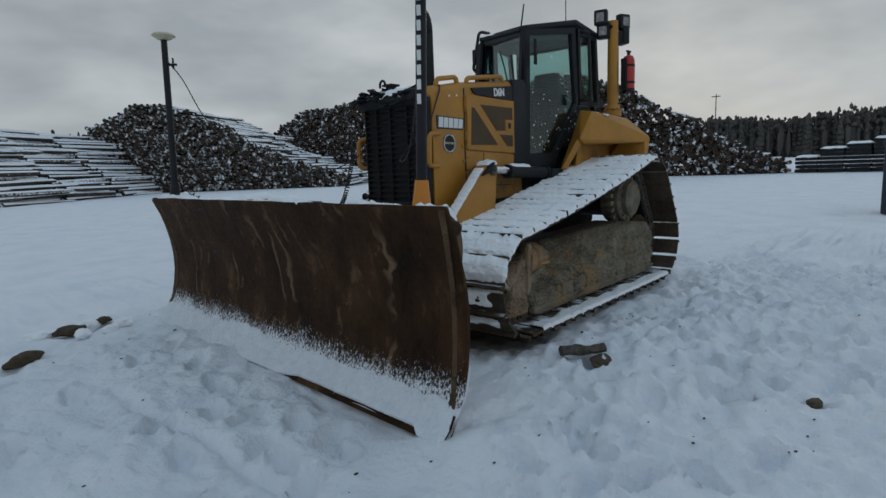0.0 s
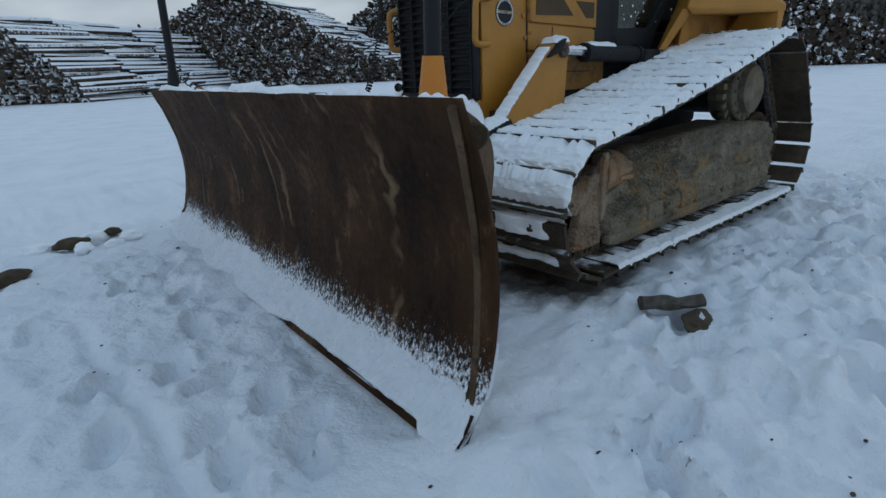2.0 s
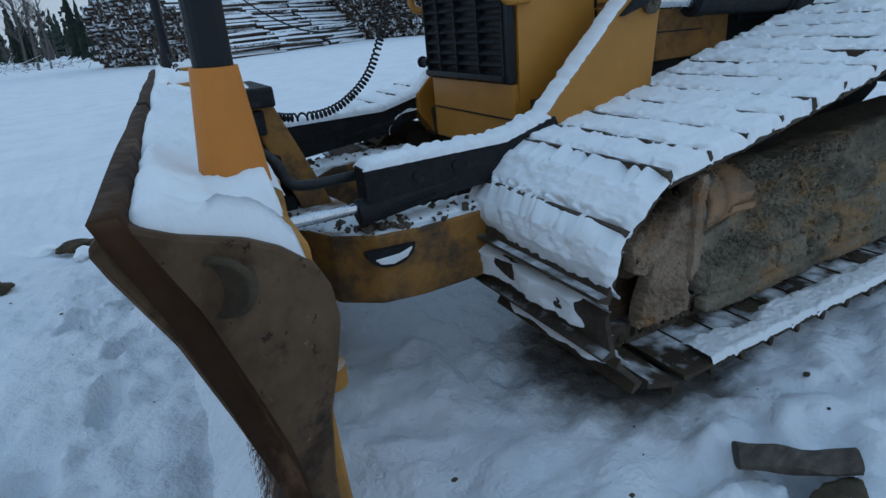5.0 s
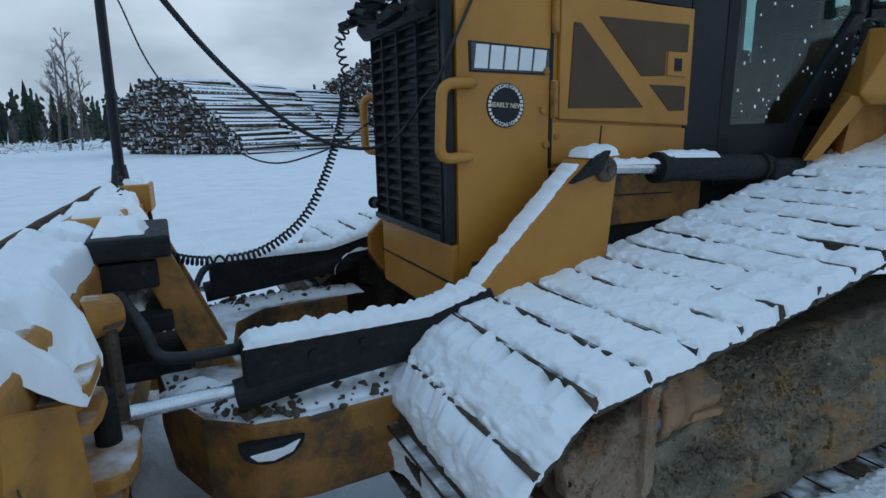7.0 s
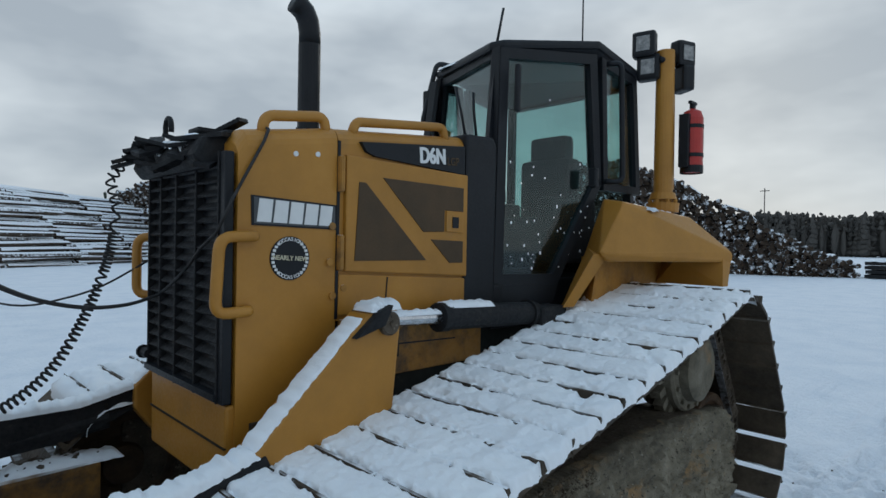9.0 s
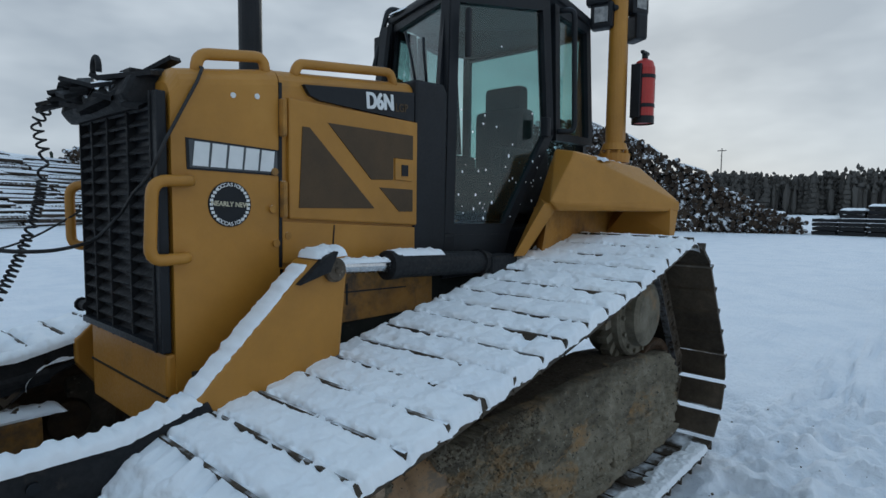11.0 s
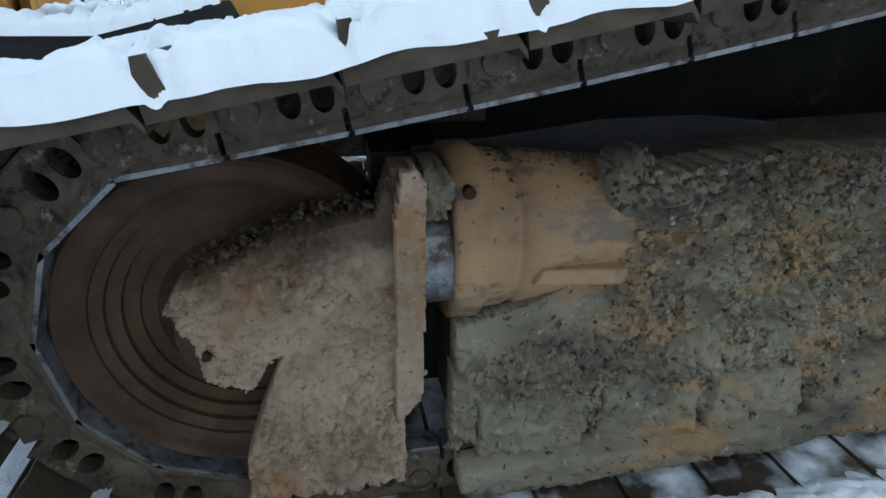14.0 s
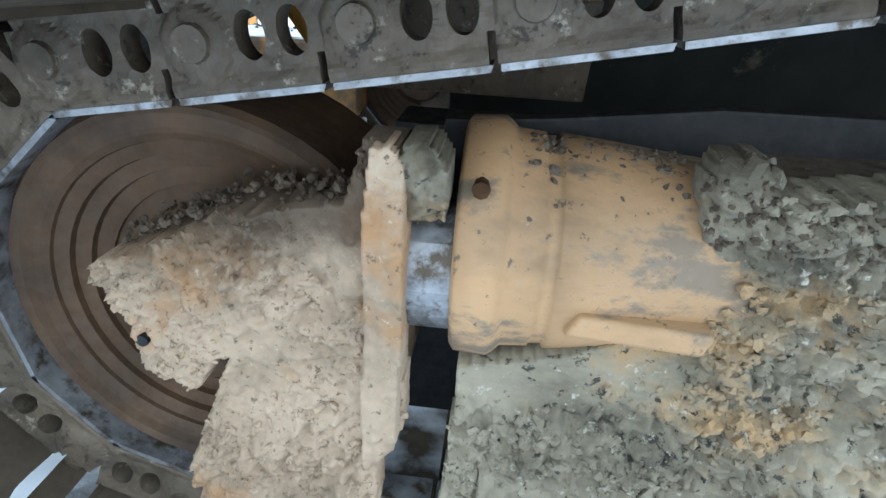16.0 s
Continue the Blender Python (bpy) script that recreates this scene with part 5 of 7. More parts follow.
EX, EY = 1.17, -0.975
bm = bmesh.new()
lathe_pts = [(0.0, 2.17), (0.066, 2.175), (0.07, 2.19), (0.07, 2.53), (0.055, 2.575), (0.022, 2.595)]
rings = [[bm.verts.new((EX + r * math.cos(2 * math.pi * k / 22), EY + r * math.sin(2 * math.pi * k / 22), z)) for k in range(22)] for r, z in lathe_pts[1:]]
for a, b in zip(rings, rings[1:]):
    for k2 in range(22):
        bm.faces.new((a[k2], a[(k2 + 1) % 22], b[(k2 + 1) % 22], b[k2]))
bm.faces.new(rings[0])
bm.faces.new(rings[-1])
bmesh.ops.recalc_face_normals(bm, faces=bm.faces)
ext = finish("fire_extinguisher", bm, RED)
tagged(ext, "red fire extinguisher strapped to the yellow post", "extinguisher")
for name, z0, z1, r, mat in (("strap", 2.46, 2.485, 0.073, BLACK), ("strap", 2.27, 2.295, 0.073, BLACK), ("base_ring", 2.165, 2.215, 0.073, BLACK), ("label_sheet", 2.31, 2.44, 0.0712, WHITE)):
    bm = bmesh.new()
    a0, a1 = (0, 360) if name != "label_sheet" else (-75, 10)
    n = 22
    lo = [bm.verts.new((EX + r * math.cos(radians(a0 + (a1 - a0) * i / n)), EY + r * math.sin(radians(a0 + (a1 - a0) * i / n)), z0)) for i in range(n + 1)]
    hi = [bm.verts.new((v.co.x, v.co.y, z1)) for v in lo]
    for i in range(n):
        bm.faces.new((lo[i], lo[i + 1], hi[i + 1], hi[i]))
    o = finish(name, bm, mat, ext)
bm = bmesh.new()
rod(bm, (EX, EY, 2.59), (EX, EY, 2.63), 0.02, 0.02, 10)
box(bm, EX - 0.05, EX + 0.05, EY - 0.012, EY + 0.012, 2.625, 2.645, 0.005)
finish("valve_head", bm, BLACK, ext)
bm = bmesh.new()
box(bm, EX - 0.10, EX - 0.065, EY - 0.015, EY + 0.05, 2.20, 2.55, 0.004)
finish("wall_bracket", bm, BLACK, ext)

# rear fender and tank: upper face slopes outwards, deep shaded recess over the track
def hull(bm, pts):
    vs = [bm.verts.new(p) for p in pts]
    r = bmesh.ops.convex_hull(bm, input=vs)
    bmesh.ops.delete(bm, geom=list({g for g in r["geom_interior"] + r["geom_unused"] if isinstance(g, bmesh.types.BMVert)}), context="VERTS")
for sgn in (0, 1):
    mm = (lambda p: p) if sgn == 0 else mirror_y
    bm = bmesh.new()
    pts = [(0.48, -0.72, 1.96), (0.40, -0.90, 1.93), (0.20, -0.86, 1.63), (1.20, -0.72, 1.92), (0.98, -1.05, 1.86), (1.10, -1.27, 1.64), (0.28, -0.92, 1.62), (1.10, -1.27, 1.58), (0.26, -0.88, 1.58), (1.26, -0.72, 1.58), (0.45, -0.60, 1.58), (0.66, -0.60, 1.9)]
    hull(bm, [mm(p) for p in pts])
    bmesh.ops.bevel(bm, geom=list(bm.edges), offset=0.012, segments=2, affect="EDGES", profile=0.6)
    dpart("rear_fender", bm, YELLOW, label="yellow sloped rear fender with a sheet of ice")
    bm = bmesh.new()
    hull(bm, [mm(p) for p in [(1.02, -1.24, 1.60), (1.10, -1.26, 1.60), (1.02, -0.95, 1.60), (1.25, -0.72, 1.6), (1.02, -1.24, 1.43), (1.08, -1.25, 1.43), (1.05, -0.8, 1.43), (1.22, -0.72, 1.43)]])
    dpart("fender_rear_leg", bm, YELLOW)
    bm = bmesh.new()
    hull(bm, [mm(p) for p in [(0.20, -0.62, 1.32), (0.04, -0.73, 1.32), (0.17, -0.84, 1.62), (0.30, -0.86, 1.62), (0.47, -0.62, 1.66), (0.35, -0.62, 1.32), (0.12, -0.75, 1.32)]])
    dpart("fender_front_leg", bm, YELLOW)
    bm = bmesh.new()
    hull(bm, [mm(p) for p in [(0.5, -0.56, 1.15), (1.2, -0.56, 1.15), (0.5, -0.56, 1.6), (1.2, -0.56, 1.6), (0.22, -0.78, 1.2), (1.2, -0.80, 1.2), (0.32, -0.78, 1.6), (1.2, -0.80, 1.6)]])
    dpart("inner_tank_wall", bm, YELLOW_DIRTY)
ICE = material("ice_crust", [(0.3, (0.55, 0.60, 0.66)), (0.7, (0.75, 0.78, 0.82))], scale=9, rough=(0.15, 0.5), bump=0.4, bump_scale=40, bump_dist=0.004)

# lift bracket, lift cylinder
for sgn in (0, 1):
    s = 1 if sgn == 0 else -1
    def yy(y):
        return y if sgn == 0 else 2 * CY - y
    bm = bmesh.new()
    prism(bm, [(-1.80, 0.84), (-1.80, 0.95), (-1.34, 1.385), (-1.27, 1.40), (-1.20, 1.385), (-1.175, 1.34), (-1.205, 1.05), (-1.24, 0.70), (-1.70, 0.70)], yy(-0.755), yy(-0.625), "y", 0.012)
    dpart("lift_bracket", bm, YELLOW, label="yellow triangular blade lift bracket with scraped edge")
    bm = bmesh.new()
    ys = sorted((yy(-0.760), yy(-0.62)))
    prism(bm, [(-1.705, 0.692), (-1.232, 0.692), (-1.222, 0.86), (-1.72, 0.86)], ys[0], ys[1], "y", 0.004)
    dpart("bracket_foot", bm, MUDDY_STEEL, label="muddy foot of the lift bracket")
    bm = bmesh.new()
    rod(bm, (-1.245, yy(-0.775), 1.345), (-1.245, yy(-0.56), 1.345), 0.048, 0.048, 24)
    rod(bm, (-1.245, yy(-0.782), 1.345), (-1.245, yy(-0.775), 1.345), 0.040, 0.046, 24)
    rod(bm, (-1.245, yy(-0.790), 1.345), (-1.245, yy(-0.780), 1.345), 0.012, 0.013, 6)
    dpart("lift_pin", bm, MUDDY_STEEL, label="greasy steel pin end")
    bm = bmesh.new()
    prism(bm, [(-1.42, 1.30), (-1.30, 1.40), (-1.24, 1.42), (-1.28, 1.34)], yy(-0.79), yy(-0.62), "y", 0.006)
    dpart("pin_lug", bm, BLACK_DIRTY)
    bm = bmesh.new()
    rod(bm, (-1.24, yy(-0.66), 1.345), (-0.80, yy(-0.645), 1.325), 0.032, 0.032, 16)
    dpart("lift_rod", bm, CHROME, label="bright lift cylinder rod")
    bm = bmesh.new()
    rod(bm, (-0.83, yy(-0.645), 1.325), (-0.18, yy(-0.64), 1.295), 0.062, 0.062, 20)
    rod(bm, (-0.86, yy(-0.645), 1.326), (-0.80, yy(-0.645), 1.324), 0.068, 0.068, 20)
    rod(bm, (-0.18, yy(-0.64), 1.295), (-0.10, yy(-0.64), 1.29), 0.075, 0.06, 16)
    dpart("lift_cylinder", bm, BLACK_DIRTY, label="black lift cylinder")
    bm = bmesh.new()
    box(bm, -0.14, 0.10, min(yy(-0.72), yy(-0.58)), max(yy(-0.72), yy(-0.58)), 1.22, 1.33, 0.02)
    dpart("cylinder_trunnion", bm, BLACK_DIRTY)
    # covered angle cylinder and its rod
    bm = bmesh.new()
    prism(bm, [(-2.63, 0.69), (-2.63, 0.885), (-2.02, 0.885), (-1.76, 0.945), (-1.72, 0.86), (-2.0, 0.735)], yy(-0.76), yy(-0.66), "y", 0.008)
    dpart("cylinder_guard", bm, BLACK_DIRTY, label="black steel cylinder guard")
    for x, z in ((-2.42, 0.82), (-2.25, 0.83)):
        bm = bmesh.new()
        rod(bm, (x, yy(-0.768), z), (x, yy(-0.75), z), 0.017, 0.017, 10)
        dpart("guard_bolt", bm, BLACK)
    bm = bmesh.new()
    rod(bm, (-2.945, yy(-0.77), 0.755), (-2.6, yy(-0.72), 0.735), 0.022, 0.022, 16)
    dpart("angle_rod", bm, CHROME, label="bright angle cylinder rod")
    bm = bmesh.new()
    rod(bm, (-2.66, yy(-0.72), 0.715), (-1.9, yy(-0.70), 0.80), 0.052, 0.052, 18)
    dpart("angle_cylinder", bm, BLACK_DIRTY)
    # push frame arm, swept in to the middle
    bm = bmesh.new()
    plan = [(-1.95, yy(-0.78)), (-2.45, yy(-0.80)), (-2.62, yy(-0.77)), (-2.76, yy(-0.66)), (-2.86, yy(-0.42)), (-2.90, CY), (-2.60, CY), (-2.55, yy(-0.40)), (-2.40, yy(-0.56)), (-1.95, yy(-0.58))]
    prism(bm, plan, 0.34, 0.635, "z", 0.018)
    dpart("push_arm", bm, ARM_DIRTY, label="dirty yellow push arm heaped with mud and snow")

# bolt with a washer beside the tower
bm = bmesh.new()
rod(bm, (-2.985, -0.59, 0.965), (-2.985, -0.59, 0.975), 0.045, 0.045, 20)
rod(bm, (-2.985, -0.59, 0.97), (-2.985, -0.59, 1.03), 0.017, 0.017, 12)
rod(bm, (-2.985, -0.59, 0.66), (-2.985, -0.59, 0.965), 0.024, 0.024, 12)
dpart("link_bolt", bm, MUDDY_STEEL, label="muddy bolt with a wide washer")
# torn pocket in the face of the near push arm
PX, PZ = -2.575, 0.578
bm = bmesh.new()
prism(bm, [(PX + 0.10 * math.cos(t), PZ + 0.075 * math.sin(t)) for t in [math.pi * (1 + q / 12) for q in range(13)]], -0.803, -0.765, "y")
dpart("arm_pocket", bm, BLACK_DIRTY, label="dark torn pocket in the push arm")
bm = bmesh.new()
prism(bm, [(PX - 0.07, PZ - 0.030), (PX - 0.05, PZ - 0.052), (PX, PZ - 0.062), (PX + 0.06, PZ - 0.046), (PX + 0.085, PZ - 0.012), (PX + 0.03, PZ - 0.028)], -0.812, -0.790, "y", 0.004)
dpart("pocket_snow", bm, SNOW_M, label="snow caught in the pocket")
# frozen mud heaped on the push arms
for sgn in (1, -1):
    spots = []
    for _ in range(230):
        t = cm.random()
        x = float(np.interp(t, [0, 0.55, 0.8, 1], [-1.95, -2.50, -2.70, -2.83]))
        y = float(np.interp(t, [0, 0.55, 0.8, 1], [-0.70, -0.72, -0.64, -0.38])) + cm.gauss(0, 0.045)
        spots.append((Vector((x + cm.gauss(0, 0.02), CY + sgn * (y - CY), 0.636 + cm.uniform(0, 0.012))), min(0.035, 0.005 + cm.expovariate(1 / 0.007))))
    crumb_mesh("frozen_mud", spots, MUDDY_STEEL, "frozen clods of mud on the push arm", cm)

# ---- blade ----
BO = Vector((-3.25, -0.025, 0.0))
BU = Vector((0.22, 3.95, 0)).normalized()      # along the edge towards the far end
BF = Vector((-BU.y, BU.x, 0))                  # forward
BW = 1.985


def bl(u, f, z):
    return BO + BU * u + BF * f + Vector((0, 0, z))


PROFILE = [(0.05, 0.0), (0.0, 0.055), (-0.05, 0.13), (-0.09, 0.22), (-0.12, 0.34), (-0.14, 0.48), (-0.142, 0.62), (-0.125, 0.76), (-0.09, 0.90), (-0.055, 1.03), (-0.012, 1.14), (0.0, 1.175)]


def top_z(u):
    return 1.205 - 0.012 * (u + BW) / (2 * BW) + 0.006 * noise.noise(Vector((u * 3, 0, 5)))


def profile_at(z):
    zs = [p[1] for p in PROFILE]
    return float(np.interp(z, zs, [p[0] for p in PROFILE]))


bm = bmesh.new()
NU = 90
rows = []
rows_b = []
for i in range(NU + 1):
    u = -BW + 2 * BW * i / NU
    k = top_z(u) / 1.175
    nick = 0.035 * math.exp(-((u + 0.62) / 0.02) ** 2)
    col, colb = [], []
    for j in range(36):
        z = 1.175 * j / 35
        f = profile_at(z) + 0.006 * fbm(u, z, 1.6, 3.0, 2)
        zz = z * k - (nick if j > 33 else 0)
        col.append(bm.verts.new(bl(u, f, zz)))
        colb.append(bm.verts.new(bl(u, f - 0.03, zz)))
    rows.append(col)
    rows_b.append(colb)
for i in range(NU):
    for j in range(35):
        bm.faces.new((rows[i][j], rows[i][j + 1], rows[i + 1][j + 1], rows[i + 1][j]))
        bm.faces.new((rows_b[i][j], rows_b[i + 1][j], rows_b[i + 1][j + 1], rows_b[i][j + 1]))
    bm.faces.new((rows[i][35], rows_b[i][35], rows_b[i + 1][35], rows[i + 1][35]))
    bm.faces.new((rows[i][0], rows[i + 1][0], rows_b[i + 1][0], rows_b[i][0]))
for i in (0, NU):
    for j in range(35):
        bm.faces.new((rows[i][j], rows_b[i][j], rows_b[i][j + 1], rows[i][j + 1]))
bmesh.ops.recalc_face_normals(bm, faces=bm.faces)
# pale curved scrape marks left on the blade face
MOLD = RUST.copy()
MOLD.name = "scraped_rusty_blade_steel"
m_n, m_l = MOLD.node_tree.nodes, MOLD.node_tree.links
m_b = m_n["Principled BSDF"]
m_col = m_b.inputs["Base Color"].links[0].from_socket
m_geo = m_n.new("ShaderNodeNewGeometry")
m_map = m_n.new("ShaderNodeMapping")
m_map.inputs["Location"].default_value = (0, -2.9, -0.15)
m_map.inputs["Scale"].default_value = (0, 1.0, 1.0)
m_wave = m_n.new("ShaderNodeTexWave")
m_wave.wave_type, m_wave.rings_direction = "RINGS", "X"
m_wave.inputs["Scale"].default_value, m_wave.inputs["Distortion"].default_value = 1.7, 13.0
m_wave.inputs["Detail"].default_value, m_wave.inputs["Detail Scale"].default_value = 4.0, 1.1
m_noi = m_n.new("ShaderNodeTexNoise")
m_noi.inputs["Scale"].default_value, m_noi.inputs["Detail"].default_value = 1.9, 5.0
m_r1 = m_n.new("ShaderNodeMapRange")
m_r1.inputs["From Min"].default_value, m_r1.inputs["From Max"].default_value = 0.80, 1.0
m_r2 = m_n.new("ShaderNodeMapRange")
m_r2.inputs["From Min"].default_value, m_r2.inputs["From Max"].default_value, m_r2.inputs["To Max"].default_value = 0.54, 0.68, 0.8
m_mul = m_n.new("ShaderNodeMath")
m_mul.operation = "MULTIPLY"
m_mix = m_n.new("ShaderNodeMix")
m_mix.data_type = "RGBA"
m_mix.inputs[7].default_value = (0.25, 0.165, 0.095, 1)
m_l.new(m_geo.outputs["Position"], m_map.inputs["Vector"])
m_l.new(m_map.outputs["Vector"], m_wave.inputs["Vector"])
m_l.new(m_geo.outputs["Position"], m_noi.inputs["Vector"])
m_l.new(m_wave.outputs["Fac"], m_r1.inputs["Value"])
m_l.new(m_noi.outputs["Fac"], m_r2.inputs["Value"])
m_l.new(m_r1.outputs["Result"], m_mul.inputs[0])
m_l.new(m_r2.outputs["Result"], m_mul.inputs[1])
m_l.new(m_mul.outputs["Value"], m_mix.inputs[0])
m_l.new(m_col, m_mix.inputs[6])
# powder snow clinging to the foot of the blade: dense below, fine streaks and specks above
m_sep = m_n.new("ShaderNodeSeparateXYZ")
m_l.new(m_geo.outputs["Position"], m_sep.inputs["Vector"])
m_wide = m_n.new("ShaderNodeTexNoise")
m_wide.inputs["Scale"].default_value, m_wide.inputs["Detail"].default_value = 2.4, 3.0
m_l.new(m_geo.outputs["Position"], m_wide.inputs["Vector"])
m_str = m_n.new("ShaderNodeMapping")
m_str.inputs["Scale"].default_value = (1.0, 1.0, 0.6)
m_l.new(m_geo.outputs["Position"], m_str.inputs["Vector"])
m_fine = m_n.new("ShaderNodeTexNoise")
m_fine.inputs["Scale"].default_value, m_fine.inputs["Detail"].default_value, m_fine.inputs["Roughness"].default_value = 62.0, 7.0, 0.78
m_l.new(m_str.outputs["Vector"], m_fine.inputs["Vector"])
m_h1 = m_n.new("ShaderNodeMath")
m_h1.operation = "MULTIPLY_ADD"
m_h1.inputs[1].default_value = 0.22
m_l.new(m_wide.outputs["Fac"], m_h1.inputs[0])
m_l.new(m_sep.outputs["Z"], m_h1.inputs[2])
m_h2 = m_n.new("ShaderNodeMath")
m_h2.operation = "MULTIPLY_ADD"
m_h2.inputs[1].default_value = 0.80
m_l.new(m_fine.outputs["Fac"], m_h2.inputs[0])
m_l.new(m_h1.outputs["Value"], m_h2.inputs[2])
m_pow = m_n.new("ShaderNodeMapRange")
m_pow.inputs["From Min"].default_value, m_pow.inputs["From Max"].default_value = 0.745, 0.655
m_l.new(m_h2.outputs["Value"], m_pow.inputs["Value"])
m_snow = m_n.new("ShaderNodeMix")
m_snow.data_type = "RGBA"
m_snow.inputs[7].default_value = (0.74, 0.77, 0.81, 1)
m_l.new(m_pow.outputs["Result"], m_snow.inputs[0])
m_l.new(m_mix.outputs[2], m_snow.inputs[6])
m_l.new(m_snow.outputs[2], m_b.inputs["Base Color"])
dpart("moldboard", bm, MOLD, label="curved rusty brown blade face with scratches", smooth=True)
# cutting edge in bolted sections, end bits
for i in range(4):
    u0, u1 = -BW + 0.0 + i * BW / 2, -BW + (i + 1) * BW / 2 - 0.006
    bm = bmesh.new()
    vs = [bl(u, f, z) for u in (u0, u1) for f, z in ((0.052, -0.03), (0.064, -0.02), (-0.028, 0.115), (-0.055, 0.10), (0.02, -0.03))]
    a, b = [bm.verts.new(v) for v in vs[:5]], [bm.verts.new(v) for v in vs[5:]]
    fs = [bm.faces.new(a), bm.faces.new(b)] + [bm.faces.new((a[q], a[(q + 1) % 5], b[(q + 1) % 5], b[q])) for q in range(5)]
    bmesh.ops.recalc_face_normals(bm, faces=fs)
    dpart("cutting_edge", bm, RUST, label="worn steel cutting edge")
# end plates
RUST_END = material("rusty_worn_end_plate", [(0.3, (0.035, 0.020, 0.010)), (0.5, (0.085, 0.052, 0.027)), (0.75, (0.15, 0.095, 0.052))], scale=7, rough=(0.6, 0.9), metal=0.1, bump=0.5, bump_scale=45,
                    bump_dist=0.004, stain=(0.03, 0.019, 0.011), stain_scale=9, stain_range=(0.54, 0.66), spec=0.25, speckle=((0.02, 0.012, 0.006), (0.20, 0.135, 0.075), 30.0, 0.63))
TAPER = 0.48          # the end plates run inwards towards the back
def end_plate(side, t):
    bm = bmesh.new()
    outline = [(f + 0.006, z) for f, z in PROFILE[1:]] + [(-0.02, 1.200), (-0.08, 1.162), (-0.156, 1.128), (-0.20, 1.098), (-0.245, 1.052), (-0.264, 1.010), (-0.270, 0.95), (-0.252, 0.88), (-0.226, 0.80), (-0.212, 0.69),
               (-0.203, 0.5), (-0.19, 0.33), (-0.12, 0.225), (-0.055, 0.16), (-0.01, 0.04)]
    a = [bm.verts.new(bl(side * (BW + 0.004 + TAPER * min(f, 0.0)), f, z)) for f, z in outline]
    b = [bm.verts.new(bl(side * (BW + 0.004 - t + TAPER * min(f, 0.0)), f, z)) for f, z in outline]
    n = len(outline)
    fs = [bm.faces.new(a), bm.faces.new(b)] + [bm.faces.new((a[q], a[(q + 1) % n], b[(q + 1) % n], b[q])) for q in range(n)]
    bmesh.ops.recalc_face_normals(bm, faces=fs)
    bmesh.ops.bevel(bm, geom=list(bm.edges), offset=0.005, segments=1, affect="EDGES")
    return dpart("end_plate", bm, RUST_END, label="rusty blade end plate with a lifting hole")
end_plate(-1, 0.04)
end_plate(1, 0.04)
HOLE_M = material("packed_dirt", [(0.3, (0.032, 0.023, 0.012)), (0.7, (0.095, 0.070, 0.040))], scale=14, rough=(0.9, 1.0), bump=0.8, bump_scale=60, bump_dist=0.006)
# lifting hole: a worn rim ring round a bed of packed dirt
PLATE_N = (-BU + BF * TAPER).normalized()
c = bl(-BW - 0.004 + TAPER * 0.115, -0.115, 1.083)
e1 = PLATE_N.cross(Vector((0, 0, 1))).normalized()
bm = bmesh.new()
bed = []
for j, (r, d) in enumerate(((0.004, -0.010), (0.016, -0.009), (0.028, -0.004), (0.033, 0.001), (0.037, 0.004), (0.041, 0.001), (0.044, -0.004))):
    bed.append([bm.verts.new(c + (e1 * math.cos(t) * 1.1 + Vector((0, 0, 1)) * math.sin(t)) * r * (1 + 0.06 * noise.noise(Vector((math.cos(t) * 2, math.sin(t) * 2, j)))) + PLATE_N * (d + 0.003 * noise.noise(Vector((math.cos(t) * 3 * r * 30, math.sin(t) * 3, j))) + 0.010))
                for t in [2 * math.pi * q / 28 for q in range(28)]])
for ra, rb in zip(bed, bed[1:]):
    for q in range(28):
        bm.faces.new((ra[q], ra[(q + 1) % 28], rb[(q + 1) % 28], rb[q]))
bm.faces.new(bed[0])
bmesh.ops.recalc_face_normals(bm, faces=bm.faces)
dpart("lifting_hole", bm, HOLE_M, label="hole packed with frozen dirt", smooth=True)
# split steel hanging from the plate's rear edge
bm = bmesh.new()
p0 = bl(-1.90, -0.20, 0.62)
for q in ((0, 0, 0.03), (-0.05, 0, -0.02), (0.02, 0.02, -0.03), (0.0, -0.03, 0.0)):
    bm.verts.new(p0 + BF * q[0] + BU * q[1] + Vector((0, 0, q[2])))
bmesh.ops.convex_hull(bm, input=bm.verts)
dpart("torn_edge", bm, RUST_END)
# back of the blade: upper and lower box beams, ribs
def blade_beam(name, outline, u0, u1, mat, label="", bevel=0.012):
    bm = bmesh.new()
    a = [bm.verts.new(bl(u0, f, z)) for f, z in outline]
    b = [bm.verts.new(bl(u1, f, z)) for f, z in outline]
    n = len(outline)
    fs = [bm.faces.new(a), bm.faces.new(b)] + [bm.faces.new((a[q], a[(q + 1) % n], b[(q + 1) % n], b[q])) for q in range(n)]
    bmesh.ops.recalc_face_normals(bm, faces=fs)
    if bevel:
        bmesh.ops.bevel(bm, geom=list(bm.edges), offset=bevel, segments=2, affect="EDGES", profile=0.6)
    return dpart(name, bm, mat, label=label)
blade_beam("upper_box_beam", [(-0.045, 1.15), (-0.22, 1.105), (-0.245, 1.08), (-0.245, 1.0), (-0.225, 0.88), (-0.14, 0.82)], -BW + 0.13, BW - 0.13, YELLOW_DIRTY, "dirty yellow box beam along the blade back")
blade_beam("lower_box_beam", [(-0.15, 0.42), (-0.24, 0.40), (-0.26, 0.30), (-0.22, 0.14), (-0.09, 0.12)], -BW + 0.16, BW - 0.16, YELLOW_DIRTY, "dirty yellow box beam along the blade back")
